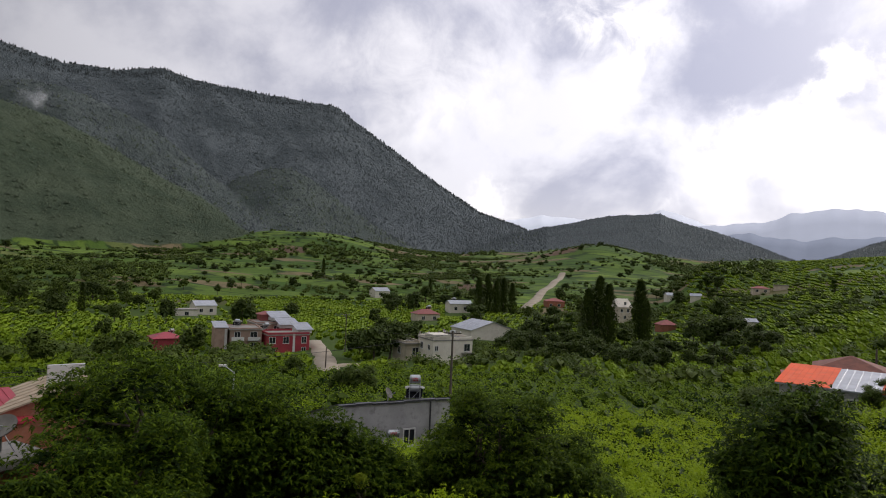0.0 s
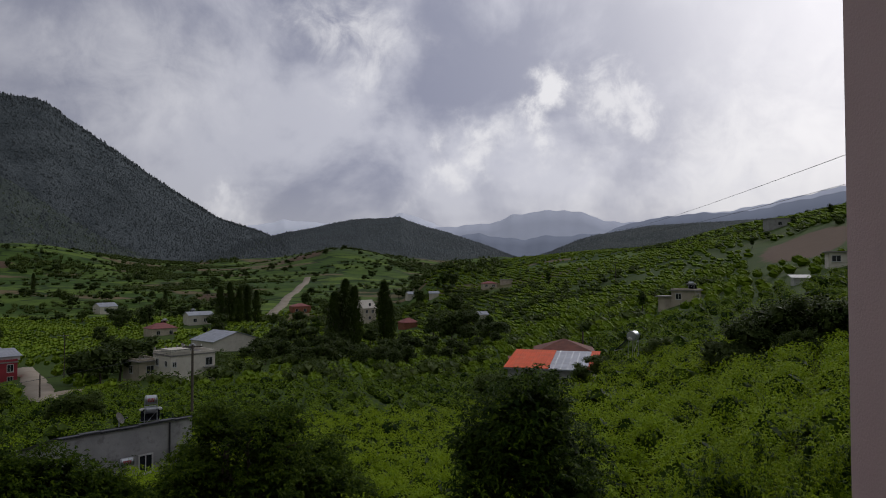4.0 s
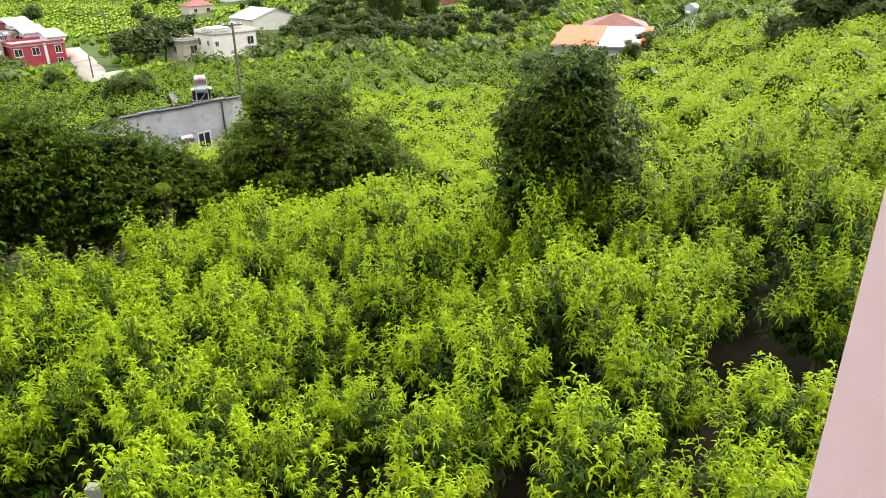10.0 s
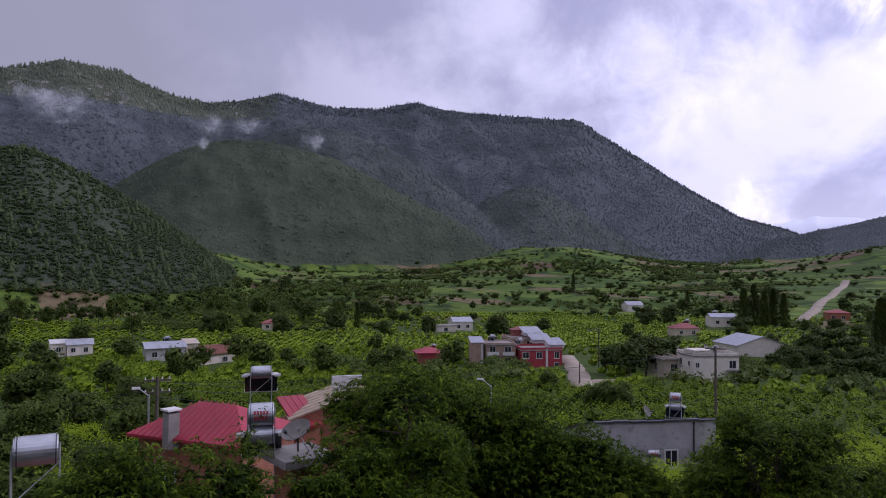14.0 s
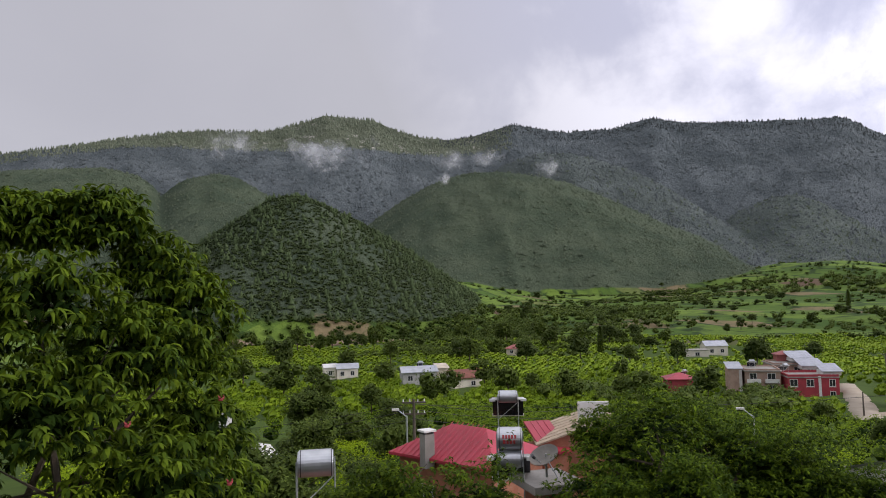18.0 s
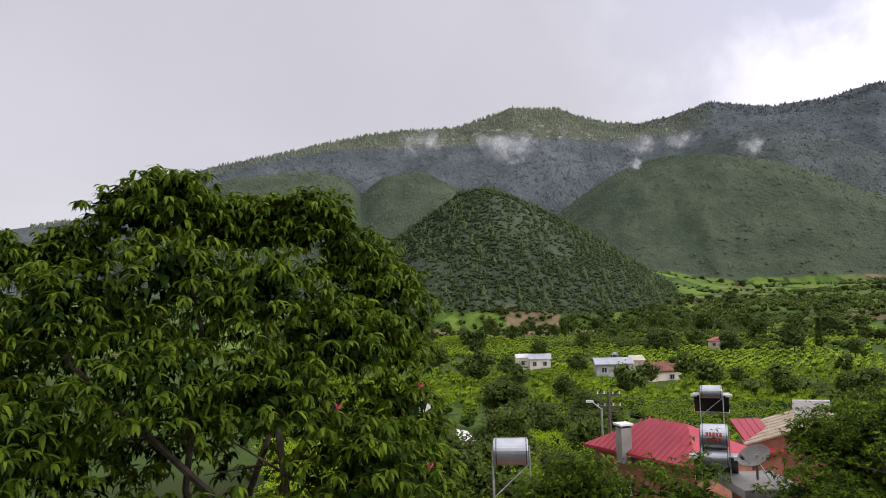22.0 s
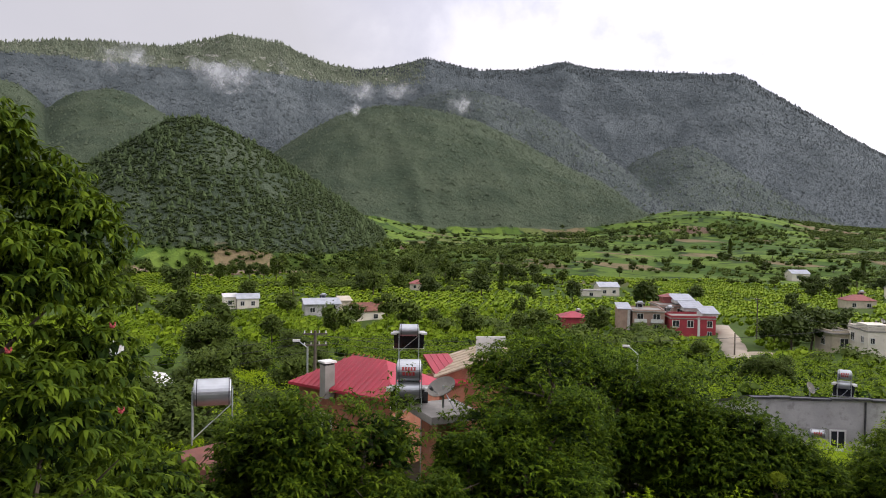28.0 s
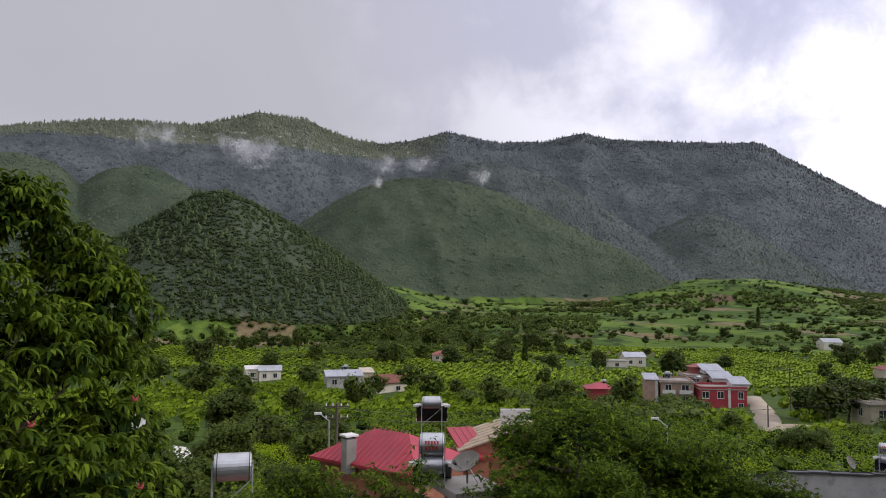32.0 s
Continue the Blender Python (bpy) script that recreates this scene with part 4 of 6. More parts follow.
def clump_field(name, x, y, d, rng, material, label, count, leaf, radius, height, category="orchard", squash=0.7, narrow=0.62, fine=False, rough=False, heart_material=None):
    """Many bushes in one mesh; each is a loose ball of leaf tufts."""
    n = len(x)
    z = surface_height(x, y) if rough else heights(x, y) + valley(np.degrees(np.arctan2(x, y)), d) * (d > 30)
    u = rng.normal(0, 1, (n, count, 3))
    u /= np.linalg.norm(u, axis=2)[:, :, None]
    u[:, :, 2] = np.abs(u[:, :, 2]) * 1.1 - 0.25
    rad = radius * rng.uniform(0.7, 1.25, (n, 1, 1))
    p = u * rad * rng.uniform(0.55, 1.05, (n, count, 1))
    tall = height * rng.uniform(0.75, 1.2, (n, 1))
    p[:, :, 2] = p[:, :, 2] * squash + tall
    foot = np.stack([x, y, z], 1)
    p += foot[:, None, :]
    v, f = leaves(p.reshape(-1, 3), u.reshape(-1, 3), 1, leaf, leaf * narrow, int(rng.integers(9999)), (30, 90), (0, 50), 0.15, 0.6)
    heart = foot + np.concatenate([np.zeros((n, 2)), 0.85 * tall], 1)
    n_leaf = len(f)
    v, f = joined((v, f), cores(rng, heart, (0.7 if heart_material else 0.84) * rad[:, 0, 0], 0.9 * squash, fine))
    me = raw_mesh(name, v, f, material)
    me.polygons.foreach_set("use_smooth", np.arange(len(f)) >= n_leaf)
    # a darker heart colour stands for the shade inside each bush
    if heart_material:
        me.materials.append(heart_material)
        me.polygons.foreach_set("material_index", (np.arange(len(f)) >= n_leaf).astype(np.int32))
    return tagged(new(name, me), label, category, kind="stuff")


ROADS = []
HOUSES = []     # centres and clear radii of the buildings


def far_orchard():
    x, y, d, az, rng = orchard_spots(18, 34, -46, 40, 1.6, 1.85, 14)
    k = (d < orchard_edge(az)) | ((d > 27) & (az > -26)) | (az > -7)
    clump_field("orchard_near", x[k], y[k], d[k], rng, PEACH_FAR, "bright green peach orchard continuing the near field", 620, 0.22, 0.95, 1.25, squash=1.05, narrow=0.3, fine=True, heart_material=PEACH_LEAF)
    x, y, d, az, rng = orchard_spots(22, 62, -92, 40, 1.9, 2.4, 4)
    k = road_clear(x, y, 3) & (d < 58 - 20 * np.exp(-((az + 27) / 6) ** 2)) & ((d > 34) | (az < -50))
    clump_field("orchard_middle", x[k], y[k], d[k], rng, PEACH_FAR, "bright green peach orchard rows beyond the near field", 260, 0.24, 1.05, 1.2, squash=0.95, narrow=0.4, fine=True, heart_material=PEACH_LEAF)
    for lo, hi, step, gap, count, leaf, seed, name, label in ((58, 110, 2.5, 3.9, 120, 0.28, 5, "orchard_slope", "bright green peach orchard rows on the slope below"),
                                                              (110, 205, 2.9, 4.5, 50, 0.34, 15, "orchard_village", "green peach orchard rows round the village houses"),
                                                              (205, 590, 3.3, 4.9, 6, 0.6, 6, "orchard_valley", "green peach orchards on the valley floor")):
        x, y, d, az, rng = orchard_spots(lo, hi, -92, 38, step, gap, seed, 78.0)
        grown_over = (d < 440) | (az > -3)
        x, y, d, az = x[grown_over], y[grown_over], d[grown_over], az[grown_over]
        field = np.sin(x * 0.041 + 1.3) + np.sin(y * 0.036 + x * 0.018)
        k = (rng.random(len(x)) < np.where(field > -0.8, 0.94, 0.35)) & road_clear(x, y, 3.5) & ~((az > 22) & (d > 160) & (d < 270))
        clump_field(name, x[k], y[k], d[k], rng, PEACH_SLOPE, label, count, leaf, 1.2 + 0.4 * (lo > 200), 1.0 - 0.2 * (lo > 200), squash=0.85 - 0.25 * (lo > 200), narrow=0.55, fine=lo < 200, heart_material=PEACH_LEAF if lo < 100 else None)


def road_clear(x, y, r):
    ok = np.ones(len(x), bool)
    for q in ROADS:
        for px, py in q:
            ok &= (x - px) ** 2 + (y - py) ** 2 > r * r
    for px, py, q in HOUSES:
        w, dd = np.hypot(px, py), np.hypot(x, y)
        ahead = (np.abs(x * py - y * px) / w < q) & (dd < w + q) & (dd > w - q - 6 - 0.06 * w) & (x * px + y * py > 0)
        ok &= ~ahead
    return ok


def build_road(name, stops, width, material, label, lift=0.15):
    """A strip that follows the ground. stops: bearings and distances along its middle."""
    pts = [Vector((d * math.sin(radians(a)), d * math.cos(radians(a)))) for a, d in stops]
    line = []
    for i in range(len(pts) - 1):
        n = max(3, int((pts[i + 1] - pts[i]).length / 2.5))
        p0, p3 = pts[max(i - 1, 0)], pts[min(i + 2, len(pts) - 1)]
        for j in range(n):
            t = j / n
            line.append(0.5 * (2 * pts[i] + (pts[i + 1] - p0) * t + (2 * p0 - 5 * pts[i] + 4 * pts[i + 1] - p3) * t * t + (3 * pts[i] - p0 - 3 * pts[i + 1] + p3) * t ** 3))
    line.append(pts[-1])
    ROADS.append([(q.x, q.y) for q in line])
    v, f = [], []
    rng = random.Random(len(line))
    for i, q in enumerate(line):
        t = (line[min(i + 1, len(line) - 1)] - line[max(i - 1, 0)]).normalized()
        s = Vector((-t.y, t.x))
        w = width * rng.uniform(0.42, 0.58)
        for e, drop in ((-1.25, -0.5), (-1, 0), (0, 0.08), (1, 0), (1.25, -0.5)):
            c = q + s * w * e
            dd, aa = c.length, math.degrees(math.atan2(c.x, c.y))
            v.append((c.x, c.y, float(ground(aa, dd)) + float(valley(aa, dd)) + lift + drop))
        if i:
            b = 5 * i
            f += [(b - 5 + j, b - 4 + j, b + 1 + j, b + j) for j in range(4)]
    tagged(new(name, raw_mesh(name, v, np.array(f), material)), label, "road", kind="structure")


build_road("road_village", ((-31.2, 106), (-31.3, 114), (-31.5, 125), (-31.8, 145), (-32.2, 165), (-32.5, 182)), 3.1, TRACK, "pale unpaved village road", 0.35)
build_road("road_lane", ((-31.0, 116), (-30.2, 118), (-29.2, 121), (-27.9, 126)), 1.8, TRACK, "pale unpaved lane to the white house", 0.3)
build_road("road_valley", ((-15.5, 425), (-14.9, 470), (-14.2, 540), (-13.4, 620), (-12.9, 690), (-12.6, 760)), 5.5, TRACK, "pale straight road across the valley", 0.4)
build_road("road_river", ((-80, 452), (-76, 440), (-71, 436), (-67, 437), (-63.5, 446)), 10, SOIL, "bare earth bank along the foot of the hill", 0.5)


def scatter(lo, hi, az0, az1, n, seed):
    rng = np.random.default_rng(seed)
    d = np.sqrt(rng.uniform(lo * lo, hi * hi, n))
    az = rng.uniform(az0, az1, n)
    return d * np.sin(np.radians(az)), d * np.cos(np.radians(az)), d, az, rng


def build_far_growth():
    # hedges and bushes over the valley
    x, y, d, az, rng = scatter(105, 520, -92, 34, 6500, 41)
    patch = np.sin(x * 0.021 + 2.0) + np.sin(y * 0.024 + x * 0.011) + 0.5 * np.sin(x * 0.06 - y * 0.05)
    k = (patch > 0.75) & road_clear(x, y, 7) & ~((az > 20) & (d < 300))
    k &= (az < 2) | (rng.random(len(x)) < 0.35)
    clump_field("valley_bushes", x[k], y[k], d[k], rng, BUSH_LEAF, "dark green hedges and bushes across the valley", 60, 0.8, 1.9, 1.7, "bushes")
    x, y, d, az, rng = scatter(420, 1300, -90, 2, 40000, 42)
    line = np.mod(d + 16 * np.sin(az * 0.23) + 6 * np.sin(az * 0.9), 24) < 4.2
    patch = np.sin(x * 0.017 + y * 0.009) + np.sin(x * 0.043 - y * 0.021)
    k = ((line & (patch > -0.5)) | (patch > 1.25)) & (forest_cover(az, d) < 0.5) & road_clear(x, y, 12)
    clump_field("terrace_bushes", x[k], y[k], d[k], rng, BUSH_LEAF, "lines of dark bushes on far terraced fields", 7, 2.0, 2.3, 1.4, "bushes")
    x, y, d, az, rng = scatter(430, 1250, -62, 3, 9000, 44)
    patch = np.sin(x * 0.012 + 1.0) + np.sin(y * 0.015 - x * 0.006) + 0.7 * np.sin(x * 0.05 + y * 0.04)
    k = (patch > 1.2) & (forest_cover(az, d) < 0.6) & road_clear(x, y, 14)
    clump_field("far_trees", x[k], y[k], d[k], rng, BUSH_LEAF, "clumps of small trees over the far fields", 16, 2.2, 2.6, 2.6, "trees", 1.0)
    x, y, d, az, rng = scatter(120, 560, -2, 36, 1500, 43)
    patch = np.sin(d * 0.09 + az * 0.3) + np.sin(x * 0.06)
    k = patch > 0.75
    clump_field("slope_bushes", x[k], y[k], d[k], rng, BUSH_LEAF, "scattered dark bushes on the orchard slope", 40, 0.7, 1.7, 1.3, "bushes")


def pines(name, x, y, z, rng, material, tall, label, wide=0.34, plain=False):
    """Far trees: one or two stacked ragged cones each."""
    n = len(x)
    h = tall * rng.uniform(0.6, 1.3, n)
    w = h * wide * rng.uniform(0.75, 1.25, n)
    turn = rng.uniform(0, 6.28, n)
    verts, faces = [], []
    base = np.stack([x, y, z], 1)
    tiers = ((0.05, 1.0, 1.0),) if plain else ((0.05, 0.62, 1.0), (0.42, 1.0, 0.66))
    for lo, hi, k in tiers:
        ring = []
        for s in range(5):
            a = turn + s * 1.2566 + k
            q = w * k * rng.uniform(0.6, 1.2, n)
            ring.append(base + np.stack([np.cos(a) * q, np.sin(a) * q, h * (lo + rng.uniform(-0.04, 0.06, n))], 1))
        ring.append(base + np.stack([rng.normal(0, 0.04, n) * h, rng.normal(0, 0.04, n) * h, h * hi], 1))
        verts.append(np.stack(ring, 1))
    v = np.stack(verts, 1).reshape(-1, 3)
    i = np.arange(len(tiers) * n)[:, None] * 6
    f = np.concatenate([i + np.array([[s, (s + 1) % 5, 5]]) for s in range(5)], 0)
    tagged(new(name, raw_mesh(name, v, f, material)), label, "forest", kind="stuff")


def surface_height(x, y):
    az, d = np.degrees(np.arctan2(x, y)), np.hypot(x, y)
    g = ground(az, d)
    F = forest_cover(az, d)
    steep = np.maximum(ground(az, d * 1.03) - g, 0) / (d * 0.03)
    return g + valley(az, d) * (1 - F) + relief(az, d) * F * np.clip(steep, 0, 0.6) * (0.35 + 0.65 * ss(700, 1300, d)) * 0.9


def build_forests():
    x, y, d, az, rng = scatter(430, 760, -93, -56, 15000, 51)
    patch = np.sin(x * 0.03 + y * 0.017) + np.sin(y * 0.041 - x * 0.013 + 1.0)
    k = (forest_cover(az, d) > 0.45) & (rng.random(len(x)) < np.where(patch > -0.7, 0.95, 0.45))
    x, y, d, az = x[k], y[k], d[k], az[k]
    clump_field("hill_scrub", x, y, d, rng, MAQUIS_LEAF, "dark green scrub and oak on the cone-shaped hill", 4, 1.3, 2.3, 0.6, "forest", 0.6, rough=True)
    k = rng.random(len(x)) < 0.10 + 0.28 * ss(0.3, 1.2, patch[:len(x)])
    pines("hill_pines", x[k], y[k], surface_height(x[k], y[k]) - 0.5, rng, HILL_PINE, 5.5, "young pines on the cone-shaped hill", 0.42)
    x, y, d, az, rng = scatter(425, 540, -92, -54, 1300, 55)
    k = (forest_cover(az, d) < 0.5) & road_clear(x, y, 5)
    clump_field("foot_scrub", x[k], y[k], d[k], rng, BUSH_LEAF, "mixed scrub and young trees at the foot of the hill", 22, 1.3, 1.9, 1.5, "bushes", 0.85, heart_material=SHADED_PEACH)
    # the dense woods of the mountain sides
    x, y, d, az, rng = scatter(780, 2500, -106, -14, 60000, 52)
    k = (forest_cover(az, d) > 0.5) & (d < 2100 + 520 * np.clip((az + 130) / 118, 0, 1) ** 2)
    x, y, d, az = x[k], y[k], d[k], az[k]
    z = surface_height(x, y)
    # tree colour follows the same haze tint as the ground
    green_wood = rng.random(len(x)) < green_share(az, d)
    # trees in the high band take the sunlit colour
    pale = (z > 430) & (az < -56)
    for name, k, mat, tall, wide, label in (("mountain_oaks", green_wood & (rng.random(len(x)) < 0.42), GREEN_SCRUB, 3.8, 0.65, "dense young woods on the lower mountain spurs"),
                                            ("mountain_pines", ~green_wood & ~pale & (rng.random(len(x)) < 0.42), HAZY_PINE, 5.2, 0.6, "dense pine forest on the mountain side, haze in its colour"),
                                            ("crest_pines", ~green_wood & pale & (rng.random(len(x)) < 0.8), SUNLIT_PINE, 7.5, 0.4, "open pine wood below the mountain crest, coloured as sunlit")):
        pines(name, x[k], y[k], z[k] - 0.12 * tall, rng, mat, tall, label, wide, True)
    # the crest itself, where single trees stand against the sky
    a = np.sort(rng.uniform(-108, -15, 5200))
    dd = (2100 + 600 * np.clip((a + 130) / 118, 0, 1) ** 2) * rng.uniform(0.95, 1.0, len(a))
    x, y = dd * np.sin(np.radians(a)), dd * np.cos(np.radians(a))
    pines("ridge_pines", x[a < -62], y[a < -62], surface_height(x, y)[a < -62] - 1.5, rng, SUNLIT_PINE, 9.5, "single pines along the high mountain crest, coloured as sunlit")
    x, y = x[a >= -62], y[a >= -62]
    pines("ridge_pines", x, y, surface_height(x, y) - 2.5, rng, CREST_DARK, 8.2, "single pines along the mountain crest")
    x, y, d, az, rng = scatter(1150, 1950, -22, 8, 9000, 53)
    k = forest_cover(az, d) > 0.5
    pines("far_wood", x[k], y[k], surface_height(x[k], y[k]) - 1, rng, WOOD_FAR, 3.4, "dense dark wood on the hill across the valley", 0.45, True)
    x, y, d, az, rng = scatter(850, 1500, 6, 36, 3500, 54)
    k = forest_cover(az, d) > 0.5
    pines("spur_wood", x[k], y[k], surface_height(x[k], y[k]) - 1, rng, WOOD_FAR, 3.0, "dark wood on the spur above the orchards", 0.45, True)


build_forests()


# ---- trees of the valley ----
def tree_kind(name, height, radius, leaf, material, seed, count, per, base, size, low=-0.6):
    rng = np.random.default_rng(seed)
    mid, half = height * (base + (1 - base) / 2), height * (1 - base) / 2
    c, r = lobes(rng, (0, 0, mid), (radius, radius, half), count, size, low)
    p, u = shell(rng, c, r, per)
    v, f = joined(leaves(p, u, 1, leaf, leaf * 0.6, seed + 3, (30, 90), (0, 50), 0.2, 0.6), cores(rng, c, r * 0.72, 0.85, False))
    return raw_mesh("crown", v, f, material), limbs("trunk", height, 0.022 * height, [tuple(q) for q in c[:5]], BARK, seed, 0.3, 6, True)


def poplar_kind(seed, height=19.0, radius=3.7):
    rng = np.random.default_rng(seed)
    n = 2600
    t = rng.uniform(0.06, 1, n)
    prof = 1.25 * radius * t ** 0.28 * (1.02 - t) ** 0.62
    a = rng.uniform(0, 6.283, n)
    lump = 1 + 0.28 * np.sin(a * 3 + t * 17) + 0.2 * np.sin(a * 5 - t * 31)
    q = prof * rng.uniform(0.55, 1.0, n) * lump
    p = np.stack([q * np.cos(a), q * np.sin(a), t * height], 1)
    u = np.stack([np.cos(a), np.sin(a), np.zeros(n)], 1)
    v, f = leaves(p, u, 1, 0.85, 0.5, seed, (-10, 40), (40, 80), 0.2, 0.7)
    return raw_mesh("crown", v, f, POPLAR_LEAF), limbs("trunk", height, 0.22, [(0.5, 0, 11), (-0.4, 0.4, 13), (0, 0, 17)], BARK, seed, 0.25, 6, True)


KINDS = {"round": [tree_kind("round", 7.5, 3.2, 0.75, BUSH_LEAF, 200 + i, 13, 50, 0.12, 1.5) for i in range(3)],
         "dark": [tree_kind("dark", 8.0, 3.6, 0.85, POPLAR_LEAF, 220 + i, 14, 48, 0.08, 1.6) for i in range(3)],
         "poplar": [poplar_kind(240 + i) for i in range(3)],
         "conifer": [tree_kind("conifer", 11, 2.0, 0.9, DARK_LEAF, 260 + i, 14, 70, 0.08, 1.2) for i in range(2)]}


KINDS["leafy round"] = [tree_kind("leafy", 7.5, 3.2, 0.5, BUSH_LEAF, 280 + i, 15, 210, 0.06, 1.5) for i in range(3)]
KINDS["leafy dark"] = [tree_kind("leafy", 8.0, 3.6, 0.5, POPLAR_LEAF, 290 + i, 15, 210, 0.04, 1.6) for i in range(2)]
WILD = ("valley trees", "riverside trees", "far field trees", "hedge trees")      # left out where a house or a road stands clear


def plant(kind, az, d, scale, label, category="tree", group="", pick=0, stretch=1.0):
    if d < 95 and kind in ("round", "dark"):
        kind = "leafy " + kind
    crown, trunk = KINDS[kind][pick % len(KINDS[kind])]
    p = spot(az, d)
    if group in WILD and (forest_cover(az, d) > 0.4 or not road_clear(np.array([p.x]), np.array([p.y]), 5.0)[0]):
        return
    m = at(az, d, 47 * pick) @ Matrix.Diagonal((scale, scale, scale * stretch, 1))
    t = thing("poplar_tree" if kind == "poplar" else "tree", m, label, category, group)
    share("trunk", trunk, t)
    share("crown", crown, t)


def build_valley_trees():
    for i, (az, d, s) in enumerate(((-10.5, 209, 0.86), (-9.6, 212, 1.06), (-8.9, 207, 0.95), (-6.5, 226, 1.04), (-6.0, 230, 0.72))):
        plant("poplar", az, d, s, "tall dark poplar standing among village houses", "poplar", "village poplars", i)
    for i, (az, d, s, st) in enumerate(((-19.3, 352, 0.95, 1), (-18.6, 356, 1.05, 1), (-17.9, 350, 0.9, 1), (-17.3, 358, 0.95, 1), (-16.6, 350, 0.85, 1), (-23.3, 470, 0.62, 1.1), (-49.5, 300, 0.5, 1.2), (-32.0, 620, 0.7, 1.1))):
        plant("poplar", az, d, s, "slender dark poplar in a valley grove", "poplar", "grove poplars", i, st)
    for i, (az, d, s) in enumerate(((-12.4, 205, 0.9), (-7.6, 214, 0.85), (-1.0, 215, 1.35), (0.4, 218, 1.15), (1.9, 205, 0.8), (-2.4, 240, 1.0), (-13.6, 220, 1.1), (-15.0, 214, 0.95), (-4.8, 205, 0.75), (-11.2, 190, 0.7),
                                    (-6.6, 150, 0.62), (-8.2, 148, 0.6), (-4.6, 152, 0.6), (-5.6, 145, 0.55), (-10.8, 160, 0.55), (-16.0, 170, 0.7), (-27.6, 128, 0.95), (-26.4, 140, 1.05), (-25.2, 152, 0.95), (-28.9, 135, 0.8))):
        plant("dark", az, d, s, "dense dark green tree among the village houses", group="village trees", pick=i)
    for i, (az, d, s) in enumerate(((-30.0, 72, 0.45), (-28.5, 72, 0.45), (-34.0, 95, 0.5), (-41.7, 140, 0.8), (-46.5, 125, 0.8), (-48, 130, 0.7), (-52, 120, 0.8), (-58.8, 160, 1.0), (-57.0, 140, 0.9), (-61.5, 150, 0.7), (-66.8, 175, 0.9),
                                    (-72.5, 190, 0.8), (-75, 150, 1.1), (-72, 120, 0.9), (-68, 110, 0.7), (-63, 120, 0.8), (-55, 150, 0.6), (-78, 200, 1.2), (-48, 190, 0.7), (3.8, 56, 0.42), (2.2, 60, 0.5), (12.4, 55, 0.24), (15.4, 58, 0.34), (5.2, 60, 0.3), (7.0, 59, 0.24), (9.4, 59, 0.28), (10.8, 60, 0.34), (-66, 70, 0.6), (-70, 60, 0.55), (-73, 75, 0.8), (-80.4, 38, 0.62), (-72.6, 44, 0.6), (-68.6, 34, 0.42), (-74.2, 30, 0.5), (-66.2, 48, 0.5), (-78.5, 32, 0.6), (-70.8, 26, 0.4), (-80.5, 45, 0.7), (-65.0, 60, 0.5))):
        plant("round", az, d, s, "leafy green tree between orchard plots", group="orchard edge trees", pick=i)
    for i, (az, d, s) in enumerate(((-1.6, site(-1.6, -1.5)[0], 0.95), (-2.1, site(-2.1, -1.7)[0], 0.75), (-0.9, site(-0.9, -1.4)[0], 0.6), (2.1, 205, 0.6), (-12.0, 250, 0.8), (6.9, 350, 0.6), (14.2, 150, 0.4), (25.0, 318, 0.45), (27.4, 322, 0.5), (28.6, 320, 0.4), (22.2, 262, 0.35))):
        plant("conifer", az, d, s, "dark conifer on the valley side", group="valley conifers", pick=i)
    for i, (az, d, s) in enumerate(((20.3, 41, 0.34), (22.2, 42, 0.44), (24.3, 43, 0.48), (26.5, 42.5, 0.46), (28.6, 42, 0.4), (30.5, 41, 0.4), (21.3, 39.5, 0.26), (25.2, 39.5, 0.3))):
        plant("dark", az, d, s, "dense dark green thicket on the orchard slope", group="slope thicket", pick=i)
    rng = random.Random(77)
    for i in range(120):
        az = rng.uniform(-84, 2)
        d = rng.uniform(210, 560)
        if -14 < az < -3 and d < 280 or (-36 < az < -30 and d < 260):
            continue
        plant(rng.choice(("round", "dark", "dark")), az, d, rng.uniform(0.6, 1.25), "dark green tree in the valley fields", group="valley trees", pick=i, stretch=rng.uniform(0.85, 1.3))
    for i in range(30):
        az = -17 + 20.5 * i / 29 + rng.uniform(-0.4, 0.4)
        plant("dark", az, rng.uniform(148, 176) + 30 * (i % 2), rng.uniform(0.45, 0.85), "dark green tree in the hedge behind the orchard", group="hedge trees", pick=i, stretch=rng.uniform(0.8, 1.1))
    for i in range(34):
        az = -88 + 44 * i / 33 + rng.uniform(-0.6, 0.6)
        plant(rng.choice(("dark", "round")), az, rng.uniform(330, 440), rng.uniform(0.8, 1.5), "dark green tree in a row along the river", group="riverside trees", pick=i, stretch=rng.uniform(0.8, 1.5))
    for i in range(110):
        az = rng.uniform(-60, -3)
        d = rng.uniform(560, 1050)
        plant("dark", az, d, rng.uniform(0.7, 1.35), "dark tree on the far terraced fields", group="far field trees", pick=i, stretch=rng.uniform(0.7, 1.0))


# ---- buildings ----
FACES = {"front": 0.0, "right": 90.0, "back": 180.0, "left": -90.0}


